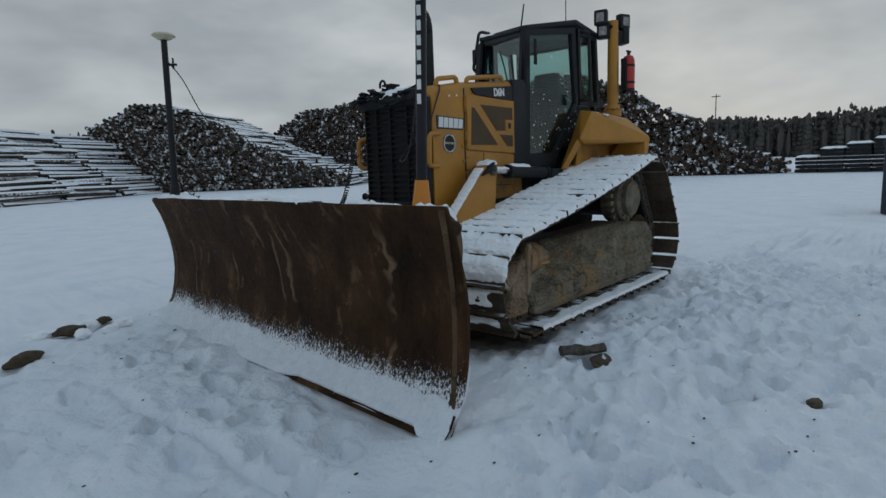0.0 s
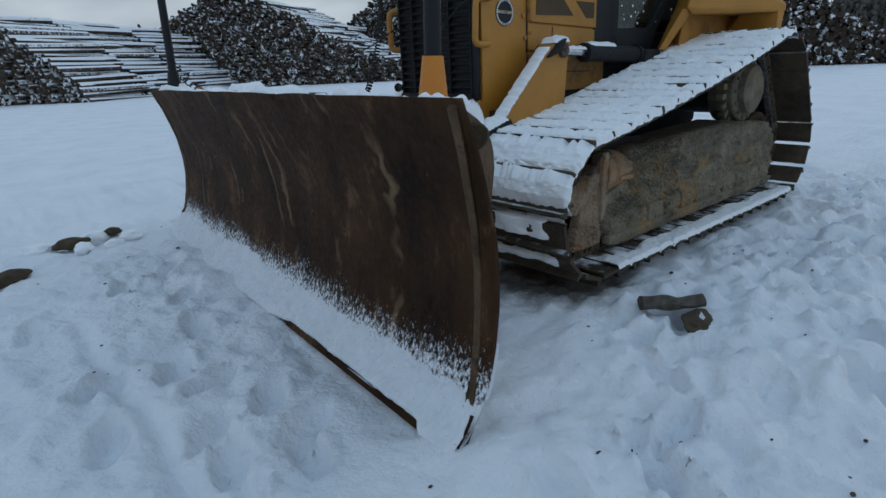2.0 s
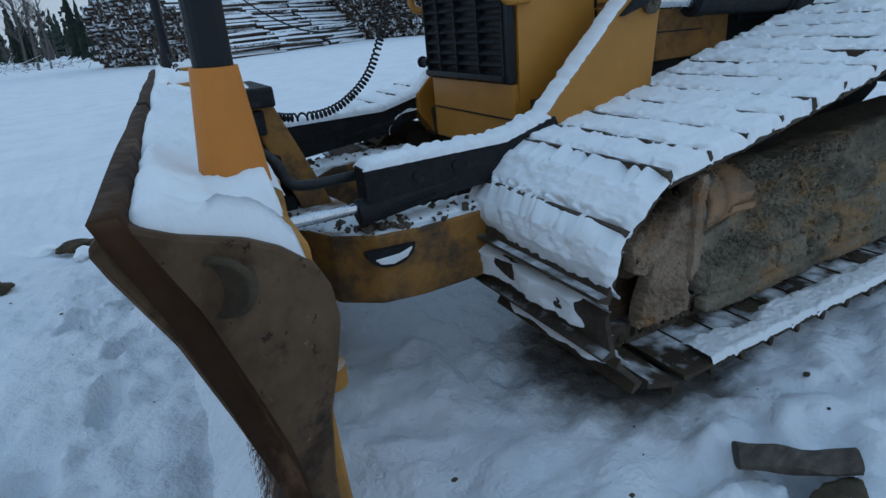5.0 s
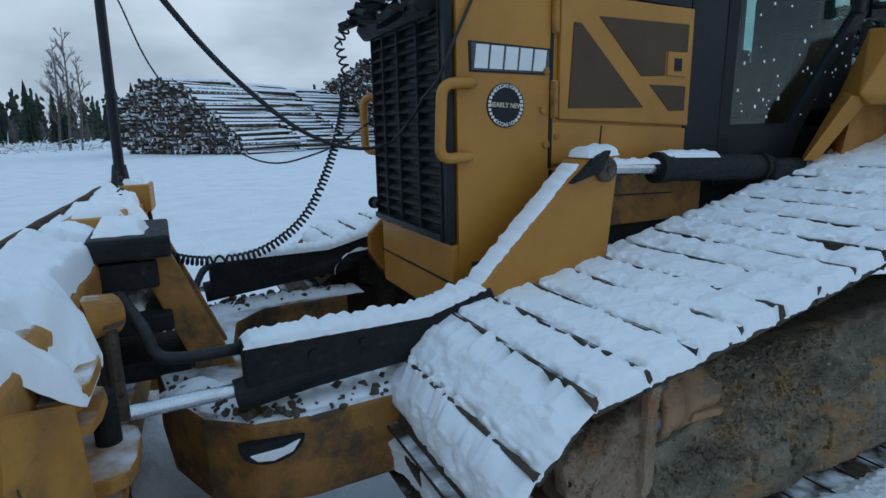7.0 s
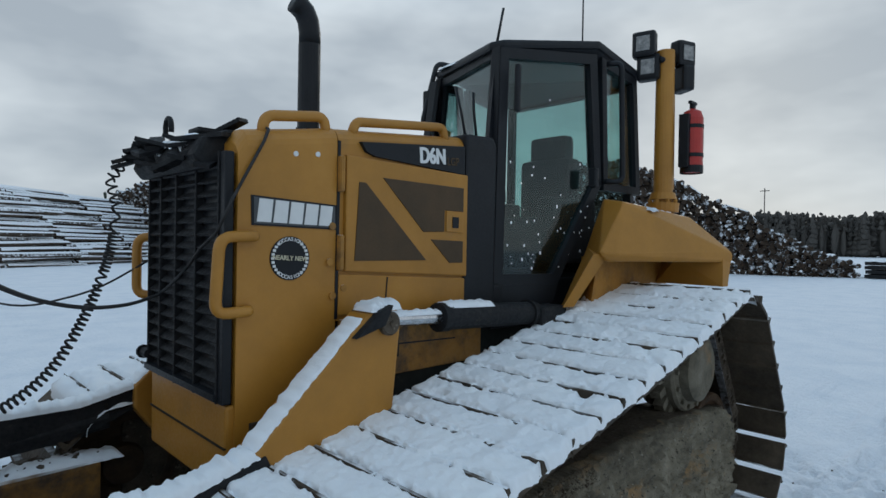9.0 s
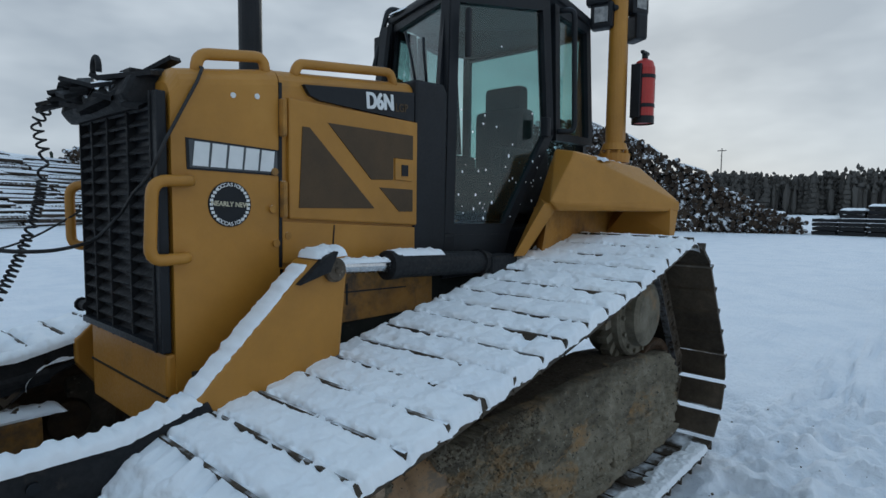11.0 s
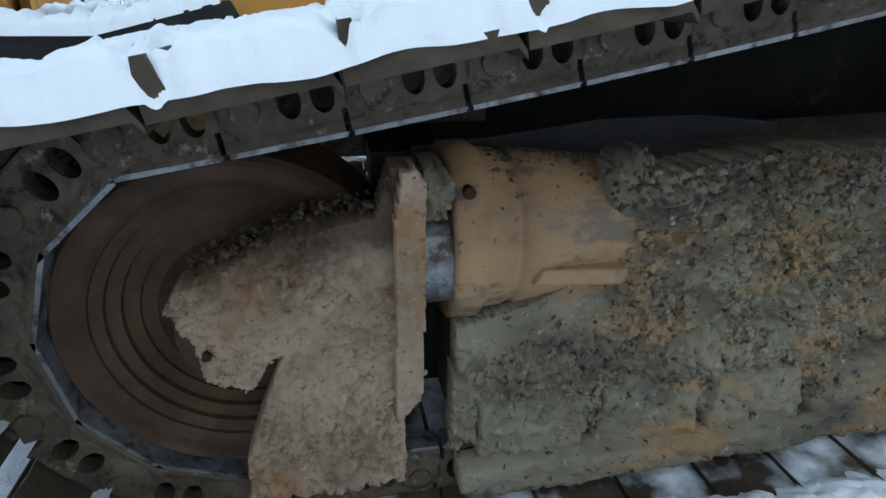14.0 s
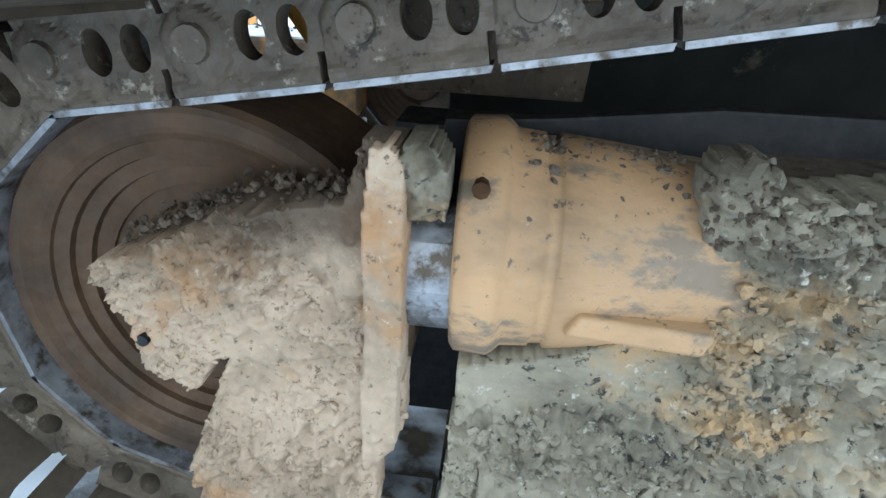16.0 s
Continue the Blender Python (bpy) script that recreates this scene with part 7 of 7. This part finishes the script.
for s, yyf in ((1, lambda y: y), (2, lambda y: 2 * CY - y)):
    snow_sheet("snow", ridge([(-2.63, yyf(-0.71), 0.885), (-2.32, yyf(-0.71), 0.885), (-2.02, yyf(-0.71), 0.885), (-1.78, yyf(-0.70), 0.945)], 0.115, 0.040, s), 90, 10, "ridge of snow on the cylinder guard")
    snow_sheet("snow", ridge([(-1.80, yyf(-0.69), 0.95), (-1.58, yyf(-0.69), 1.158), (-1.35, yyf(-0.69), 1.375)], 0.115, 0.022, s + 3), 60, 8, "strip of snow on the lift bracket")
    snow_sheet("snow", ridge([(-1.33, yyf(-0.70), 1.40), (-1.18, yyf(-0.70), 1.405)], 0.13, 0.035, s + 5), 20, 8, "snow on the lift pin")
    snow_sheet("snow", ridge([(-1.15, yyf(-0.655), 1.362), (-0.86, yyf(-0.65), 1.352)], 0.06, 0.022, s + 6), 24, 8, "snow on the lift rod")
    snow_sheet("snow", ridge([(-0.84, yyf(-0.645), 1.378), (-0.50, yyf(-0.645), 1.365)], 0.09, 0.030, s + 7), 30, 8, "snow on the lift cylinder")
    snow_sheet("snow", ridge([(-1.85, yyf(-0.68), 0.635), (-2.2, yyf(-0.68), 0.635), (-2.45, yyf(-0.68), 0.635), (-2.68, yyf(-0.58), 0.635), (-2.82, yyf(-0.35), 0.635)], 0.17, 0.030, s + 8), 90, 12, "snow and frozen mud on the push arm")
for pts, hh, sd in (([(-1.33, -1.052, 0.722), (-1.22, -1.052, 0.736), (-1.12, -1.052, 0.748)], 0.007, 12), ([(-1.04, -1.052, 0.750), (-0.96, -1.052, 0.752), (-0.85, -1.052, 0.748)], 0.011, 14)):
    snow_sheet("snow", ridge(pts, 0.020, hh * 0.7, sd), 60, 8, "thin crust of snow on the guard bar", POWDER)
for (x, y, z), wx, wy in (((-3.045, 0.22, 1.195), 0.20, 0.28), ((-2.95, 1.70, 1.195), 0.18, 0.24), ((-2.95, CY, 1.17), 0.2, 0.36), ((-2.97, CY, 0.885), 0.18, 0.36)):
    snow_sheet("snow", (lambda x, y, z, wx, wy: lambda a, b: (x + wx * (a - 0.5), y + wy * (b - 0.5), z + 0.035 + 0.03 * nz(a * 3 + x, b * 3 + y, 2) - 0.06 * max(0.0, 1 - min(a, 1 - a, b, 1 - b) / 0.18)))(x, y, z, wx, wy), 16, 20, "pad of snow on the blade mount")
# ice on the fender, roof dusting, hood front
snow_sheet("ice", lambda a, b: (0.55 + 0.36 * a, -0.78 - 0.21 * b, 1.96 - 0.0696 * (0.07 + 0.36 * a) - 0.1976 * (0.06 + 0.21 * b) + 0.002 + 0.012 * nz(a * 6, b * 4, 1) - 0.02 * max(0.0, 1 - min(a, 1 - a, b, 1 - b) / 0.1)), 40, 30, "crust of ice on the fender", ICE)
snow_sheet("snow", lambda a, b: (-0.19 + 0.62 * a + 0.16 * b * (1 - a), -0.47 - 0.17 * a + (0.72 + 0.37 * a) * b, 2.806 + 0.13 * (0.08 + 0.62 * a + 0.16 * b * (1 - a)) / 0.72 + 0.012 * nz(a * 6, b * 6, 3) - 0.02 * max(0, 1 - min(a, 1 - a, b, 1 - b) / 0.05)), 50, 40, "dusting of snow on the cab roof")
snow_sheet("snow", lambda a, b: (-1.86 + 0.28 * a, -0.28 + 0.58 * b, 2.075 + 0.04 * a + 0.035 * nz(a * 4, b * 7, 6) - 0.05 * max(0, 1 - min(a, 1 - a, b, 1 - b) / 0.15)), 24, 40, "snow on the torn grille seal")
bm = bmesh.new()
fl = random.Random(3)
for i in range(42):
    t = fl.random()
    x = -0.24 + 0.62 * t
    y = -0.505 - (x + 0.30) * 0.25 - 0.012
    z = 1.52 + abs(fl.gauss(0, 0.30))
    if z < 2.75:
        r = fl.uniform(0.003, 0.009)
        bmesh.ops.create_icosphere(bm, subdivisions=1, radius=r, matrix=Matrix.Translation((x, y, z)) @ Matrix.Diagonal((1, 0.3, fl.uniform(0.7, 1.5), 1)))
tagged(finish("snow_flecks", bm, SNOW_M), "flecks of snow clinging to the cab door glass", "snow", kind="stuff")

# ---- loose things on the ground ----
def lump(name, x, y, z, sx, sy, sz, mat, seed, label, cat, turn=0):
    bm = bmesh.new()
    bmesh.ops.create_icosphere(bm, subdivisions=4, radius=1.0)
    for v in bm.verts:
        n = 1 + 0.28 * nz(v.co.x * 1.5 + seed, v.co.y * 1.5, v.co.z * 1.5) + 0.10 * nz(v.co.x * 5, v.co.y * 5 + seed, v.co.z * 5)
        v.co = Vector((v.co.x * sx, v.co.y * sy, v.co.z * sz)) * n
    ob = finish(name, bm, mat, None, "", True)
    ob.matrix_basis = pose(x, y, z, 0, 0, turn)
    return tagged(ob, label, cat)


WOOD = material("weathered_wood", [(0.3, (0.035, 0.029, 0.023)), (0.55, (0.085, 0.072, 0.058)), (0.8, (0.16, 0.138, 0.112))], scale=12, rough=(0.85, 1.0), bump=0.7, bump_scale=60, bump_dist=0.006, stretch=(1, 3, 1))
bm = bmesh.new()
bmesh.ops.create_cone(bm, cap_ends=True, segments=14, radius1=0.055, radius2=0.05, depth=0.34)
bmesh.ops.subdivide_edges(bm, edges=[e for e in bm.edges if abs((e.verts[0].co - e.verts[1].co).z) > 0.1], cuts=8)
for v in bm.verts:
    v.co.x *= 0.85 + 0.55 * nz(v.co.x * 14 + 3, v.co.y * 14, v.co.z * 8)
    v.co.y *= 0.62 + 0.5 * nz(v.co.z * 9, v.co.x * 12, 2)
    v.co.y += 0.02 * nz(v.co.z * 5, 0.4, 7)
block = finish("wood_chunk", bm, WOOD)
block.matrix_basis = pose(-1.80, -1.94, 0.04, 90, 0, 50)
tagged(block, "weathered grey wood chunk lying in the snow", "wood")
lump("dirt_clod", -1.84, -2.10, 0.0, 0.14, 0.07, 0.028, HOLE_M, 2.0, "dark frozen dirt clod in the snow", "clod", 20)
lump("dirt_clod", -3.94, 2.1, 0.03, 0.13, 0.07, 0.045, HOLE_M, 4.0, "dark frozen clod thrown up beside the blade", "clod")
lump("dirt_clod", -3.60, 2.25, 0.03, 0.07, 0.05, 0.035, HOLE_M, 6.0, "dark frozen clod thrown up beside the blade", "clod")
lump("dirt_clod", -4.42, 1.5, 0.02, 0.16, 0.07, 0.05, HOLE_M, 8.0, "dark frozen dirt edge in the snow", "clod", 35)
lump("dirt_clod", -1.79, -3.37, 0.0, 0.07, 0.04, 0.018, HOLE_M, 9.0, "brown dirt spot in the snow", "clod")
lump("snow_lump", -3.75, 2.22, 0.01, 0.12, 0.09, 0.06, SNOW_M, 21.0, "lump of snow thrown up beside the blade", "snow", 37)
lump("snow_lump", -3.88, 1.92, 0.01, 0.1, 0.07, 0.05, SNOW_M, 22.0, "lump of snow thrown up beside the blade", "snow", 74)
lump("snow_lump", -3.5, 2.05, 0.01, 0.09, 0.08, 0.045, SNOW_M, 23.0, "lump of snow thrown up beside the blade", "snow", 111)
lump("snow_lump", -4.15, 2.2, 0.01, 0.11, 0.08, 0.05, SNOW_M, 24.0, "lump of snow thrown up beside the blade", "snow", 148)
lump("snow_lump", -3.66, 1.9, 0.01, 0.07, 0.06, 0.04, SNOW_M, 25.0, "lump of snow thrown up beside the blade", "snow", 185)
cr = random.Random(21)
bm = bmesh.new()
for i in range(170):
    x, y = cr.uniform(-4.8, 2.5), cr.choice((cr.uniform(-4.0, -1.6), cr.uniform(-2.3, 2.5)))
    if -1.9 < x < 1.4 and -1.5 < y < 1.3:
        continue
    r = cr.uniform(0.003, 0.011) * (1.6 if cr.random() < 0.1 else 1)
    bmesh.ops.create_icosphere(bm, subdivisions=1, radius=r, matrix=Matrix.Translation((x, y, ground_height(x, y) + r * 0.2)) @ Matrix.Diagonal((1.3, 0.9, 0.5, 1)))
tagged(finish("crumbs", bm, HOLE_M), "scattered dirt and bark crumbs on the snow", "debris", kind="stuff")

# ---- log piles ----
def log_pile(name, origin, axis, length, profile, bays, label, seed, r0=0.11, r1=0.21, snow_end=0.0):
    """Logs lying along axis; profile(c) is the height across the pile, c from 0 to its width profile.width."""
    width, height = profile
    rnd = random.Random(seed)
    ax = Vector((axis[0], axis[1], 0)).normalized()
    cr = Vector((ax.y, -ax.x, 0)) if bays >= 0 else Vector((-ax.y, ax.x, 0))
    verts, faces, mats = [], [], []
    step = (r0 + r1) * 0.86
    nrow = int(max(height(width * i / 40) for i in range(41)) / step) + 1
    for row in range(nrow):
        z = step * (row + 0.5)
        c = (row % 2) * step / 2
        while c < width:
            h = height(c)
            depth_in = h - z
            if depth_in > 0:
                near_top = depth_in < 1.2
                for b in range(abs(bays)):
                    if b > 0 and not near_top and rnd.random() < 0.9:
                        continue
                    r = rnd.uniform(r0, r1)
                    lb = length * rnd.uniform(0.88, 1.06)
                    s0 = b * length * 1.02 + rnd.gauss(0, 0.22)
                    jit = Vector((rnd.gauss(0, 0.045), rnd.gauss(0, 0.045), 0))
                    p = Vector(origin) + cr * (c + rnd.gauss(0, step * 0.18)) + ax * s0 + Vector((0, 0, z + rnd.gauss(0, step * 0.12)))
                    d = (ax + jit * (2.4 if near_top else 1) + Vector((0, 0, rnd.gauss(0, 0.012)))).normalized()
                    u = d.cross(Vector((0, 0, 1))).normalized()
                    w = u.cross(d)
                    n = 7
                    base = len(verts)
                    ph = rnd.random()
                    for e in (0, 1):
                        q = p + d * lb * e
                        rr2 = r * (1.0 if e == 0 else 0.82)
                        for k2 in range(n):
                            t = 2 * math.pi * (k2 + ph) / n
                            verts.append(tuple(q + (u * math.cos(t) + w * math.sin(t)) * rr2))
                    for k2 in range(n):
                        faces.append((base + k2, base + (k2 + 1) % n, base + n + (k2 + 1) % n, base + n + k2))
                        mats.append(0)
                    faces.append(tuple(base + k2 for k2 in range(n)))
                    faces.append(tuple(base + n + n - 1 - k2 for k2 in range(n)))
                    mats += [1, 1]
            c += step
    me = bpy.data.meshes.new(name)
    me.from_pydata(verts, [], faces)
    me.materials.append(BARK)
    me.materials.append(LOG_END)
    me.polygons.foreach_set("material_index", mats)
    me.update()
    return tagged(new(name, me), label, "log pile", kind="stuff")


def polyline(pts):
    return lambda c: float(np.interp(c, [p[0] for p in pts], [p[1] for p in pts])) + 0.35 * nz(c * 0.6, 3.3, 1.0)


log_pile("log_pile", (2.1, 35.2, 0), (0.79, 0.62), 5.2, (11.3, polyline([(0, 0.8), (2.5, 2.6), (5, 4.4), (7, 5.0), (9, 4.6), (11.3, 3.6)])), -3, "long pile of snow-covered spruce logs seen from the side", 1)
log_pile("log_pile", (9.0, 51.0, 0), (0.75, 0.66), 5.0, (24.0, polyline([(0, 3.0), (3, 5.2), (7, 7.2), (11, 6.6), (15, 4.6), (19, 2.6), (24, 0.8)])), 3, "high pile of dark sawn logs with snow on the ends", 2)
log_pile("log_pile", (31.0, 54.0, 0), (0.72, 0.70), 5.0, (20.0, polyline([(0, 5.5), (4, 8.0), (9, 8.6), (20, 8.2)])), 1, "distant dark log pile topped with snow", 3)
log_pile("log_pile", (33.2, 24.0, 0), (0.94, 0.35), 5.0, (21.0, polyline([(0, 6.8), (4, 8.0), (7, 7.7), (10, 6.6), (14, 4.2), (18, 2.2), (21, 0.9)])), 1, "tall pile of sawn log ends dusted with snow", 4)

# ---- stacked mats and bin at the yard's edge ----
st = random.Random(6)
for i in range(5):
    x0, y0 = 41.5 + st.uniform(-0.4, 0.6), 3.4 - i * 1.45
    stack_e = tagged(empty("mat_stack", x0, y0, 0.0), "stack of dark timber mats capped with snow", "mat stack", "mat stacks")
    n = (4, 6, 7, 8, 6)[i]
    for k2 in range(n):
        bm = bmesh.new()
        box(bm, -1.2, 1.2, -0.66 + st.uniform(-0.06, 0.04), 0.66 + st.uniform(-0.04, 0.06), 0.02 + k2 * 0.27, 0.23 + k2 * 0.27, 0.02)
        part("mat", bm, BLACK_DIRTY, stack_e)
    bm = bmesh.new()
    bmesh.ops.create_grid(bm, x_segments=16, y_segments=10, size=1.0)
    for v in bm.verts:
        e = 1 - max(abs(v.co.x), abs(v.co.y)) ** 6
        v.co = Vector((v.co.x * 1.22, v.co.y * 0.70, n * 0.27 + 0.16 * e - 0.04 + 0.05 * nz(v.co.x * 2 + i, v.co.y * 2, 1)))
    part("snow_cap", bm, SNOW_M, stack_e, "cap of snow", True)
NAVY = material("navy_paint", [(0.3, (0.010, 0.014, 0.026)), (0.7, (0.02, 0.026, 0.045))], scale=3, rough=(0.4, 0.6), bump=0.1)
bm = bmesh.new()
box(bm, -0.5, 0.5, -0.6, 0.6, 0.0, 1.5, 0.04)
bin_ob = finish("waste_bin", bm, NAVY)
bin_ob.location = (10.7, -3.42, 0)
tagged(bin_ob, "dark blue steel waste bin standing in the snow", "bin")
bm = bmesh.new()
box(bm, -0.53, 0.53, -0.63, 0.63, 1.5, 1.6, 0.03)
part("lid", bm, NAVY, bin_ob)

# ---- trees ----
def conifer(bm, x, y, z, h, rnd):
    layers = 11
    r0 = h * rnd.uniform(0.11, 0.16)
    for i in range(layers):
        f = i / layers
        zb, zt = z + h * (0.06 + 0.86 * f), z + h * min(1.0, 0.06 + 0.86 * f + 0.17)
        r = r0 * (1 - f) ** 0.85 + 0.05 * h * 0.2
        n = 9
        top = bm.verts.new((x, y, zt))
        ring = []
        for k2 in range(n * 2):
            t = 2 * math.pi * k2 / (n * 2) + rnd.random() * 0.3
            q = r * (rnd.uniform(0.55, 1.35) if k2 % 2 == 0 else rnd.uniform(0.25, 0.5))
            ring.append(bm.verts.new((x + q * math.cos(t), y + q * math.sin(t), zb - (0.03 * h if k2 % 2 == 0 else -0.02 * h) * rnd.uniform(0.5, 1.3))))
        for k2 in range(n * 2):
            bm.faces.new((ring[k2], ring[(k2 + 1) % (n * 2)], top))


FAR_WOOD = material("hazy_far_forest", [(0.3, (0.050, 0.046, 0.040)), (0.5, (0.078, 0.072, 0.064)), (0.7, (0.105, 0.098, 0.088))], scale=0.12, rough=(0.9, 1.0), bump=0.0, stretch=(1, 1, 0.3))


def forest(label, spots, mat, seed, pine_share):
    """Far trees: narrow ragged spruces and round-headed pines built of clumps, joined into one mesh."""
    rnd = random.Random(seed)
    proto = bmesh.new()
    bmesh.ops.create_icosphere(proto, subdivisions=1, radius=1.0)
    proto.verts.index_update()
    pv, pf = [tuple(v.co) for v in proto.verts], [[v.index for v in f.verts] for f in proto.faces]
    proto.free()
    vs, fs = [], []

    def clump(x, y, z, rx, rz):
        base = len(vs)
        for q in pv:
            k = rnd.uniform(0.6, 1.3)
            vs.append((x + q[0] * rx * k, y + q[1] * rx * k, z + q[2] * rz * k))
        fs.extend([[base + i for i in f] for f in pf])
    for x, y, h in spots:
        if rnd.random() < pine_share:
            r = h * rnd.uniform(0.06, 0.10)
            clump(x, y, h * 0.34, r * 0.8, h * 0.36)
            for i in range(5):
                f = rnd.uniform(0.45, 0.95)
                clump(x + rnd.gauss(0, r * 0.5), y + rnd.gauss(0, r * 0.5), h * f, r * rnd.uniform(0.4, 0.75), h * rnd.uniform(0.04, 0.07))
        else:
            r = h * rnd.uniform(0.10, 0.14)
            for i in range(8):
                f = i / 8
                clump(x + rnd.gauss(0, 0.1), y + rnd.gauss(0, 0.1), h * (0.10 + 0.86 * f), r * (1 - f) ** 0.8 + 0.06, h * 0.085)
    ob = grid_mesh("forest", vs, fs, mat, smooth=False)
    return tagged(ob, label, "forest", kind="stuff")


tr = random.Random(12)


def ring_spots(n, a0, a1, d0, d1, h0, h1):
    out = []
    for _ in range(n):
        az, d = radians(tr.uniform(a0, a1)), tr.uniform(d0, d1)
        wave = 1 + 0.07 * nz(math.degrees(az) * 0.22, 0, 3.0)
        out.append((-4 + math.sin(az) * d, -3 + math.cos(az) * d, tr.uniform(h0, h1) * wave))
    return out


forest("far hazy mixed forest edge beyond the yard", ring_spots(2700, 54, 112, 200, 245, 11.8, 14.2), FAR_WOOD, 31, 0.7)
forest("far dark spruce forest edge beyond the yard", ring_spots(620, -58, 52, 130, 200, 6.5, 12.5), NEEDLES, 32, 0.25)
forest("low bare scrub in front of the forest", ring_spots(330, -58, 0, 105, 128, 2.2, 5.0), FAR_WOOD, 33, 0.9)


def bare_tree(x, y, h, seed, label):
    rnd = random.Random(seed)
    t = tagged(empty("bare_tree", x, y, 0), label, "tree")
    bt, bc = bmesh.new(), bmesh.new()
    rod(bt, (0, 0, -0.1), (0.05 * h, 0.02 * h, h * 0.55), h * 0.012, h * 0.007, 8)
    rod(bt, (0.05 * h, 0.02 * h, h * 0.55), (0.06 * h, 0.0, h * 0.95), h * 0.007, h * 0.002, 6)
    def grow(p, d, l, r, depth):
        q = p + d * l
        rod(bc, p, q, r, r * 0.6, 4)
        if depth:
            for _ in range(4):
                nd = (d + Vector((rnd.gauss(0, 0.42), rnd.gauss(0, 0.42), rnd.gauss(0.12, 0.3)))).normalized()
                grow(p.lerp(q, rnd.uniform(0.35, 1.0)), nd, l * rnd.uniform(0.5, 0.75), r * 0.55, depth - 1)
    for i in range(15):
        f = 0.16 + 0.78 * i / 15
        p = Vector((0.05 * h * min(1, f / 0.55), 0.02 * h * min(1, f / 0.55), h * f))
        a = rnd.uniform(0, 6.28)
        grow(p, Vector((math.cos(a) * 0.6, math.sin(a) * 0.6, 0.85)).normalized(), h * 0.17 * (1.15 - f), h * 0.0042, 3)
    part("trunk", bt, TWIG, t)
    part("crown", bc, TWIG, t)
bare_tree(-10.3, 62.0, 11.5, 2, "tall bare birch standing in snow")
bare_tree(-11.6, 66.0, 10.5, 3, "bare birch standing in snow")
bare_tree(-9.4, 63.0, 9.0, 5, "slender bare birch standing in snow")
sp = random.Random(8)
for x, y, h in ((-6.5, 74, 6.5), (-5.0, 78, 7.4), (-7.6, 80, 8.0), (-14.0, 84, 7.0), (-17.0, 86, 8.2), (-12.6, 80, 6.0), (-3.4, 82, 7.0), (-20.5, 88, 7.6)):
    e = tagged(empty("spruce", x, y, 0), "dark spruce at the yard's edge", "tree", "spruces")
    bt, bc = bmesh.new(), bmesh.new()
    rod(bt, (0, 0, -0.2), (0, 0, h * 0.3), h * 0.018, h * 0.014, 8)
    conifer(bc, 0, 0, 0, h, sp)
    conifer(bc, 0, 0, 0.3, h * 0.97, sp)
    part("trunk", bt, TWIG, e)
    part("crown", bc, NEEDLES, e)
# brush piles and power pole
bm = bmesh.new()
for i in range(170):
    x, y = sp.gauss(-14, 6), sp.gauss(56, 3)
    p = Vector((x, y, 0.1 + abs(sp.gauss(0, 0.3))))
    d = Vector((sp.gauss(0, 1), sp.gauss(0, 1), sp.gauss(0, 0.35))).normalized()
    rod(bm, p, p + d * sp.uniform(0.5, 1.8), 0.03, 0.012, 4)
tagged(finish("brushwood", bm, BARK), "snowy heap of brushwood at the yard's edge", "brushwood", kind="stuff")
pole = tagged(empty("power_pole", 190.0, 52.0, 0), "distant wooden power pole with cross arm", "pole")
bm = bmesh.new()
rod(bm, (0, 0, 0), (0, 0, 20.5), 0.2, 0.14, 8)
part("post", bm, TWIG, pole)
bm = bmesh.new()
box(bm, -0.1, 0.1, -1.3, 1.3, 19.6, 19.85)
part("cross_arm", bm, TWIG, pole)
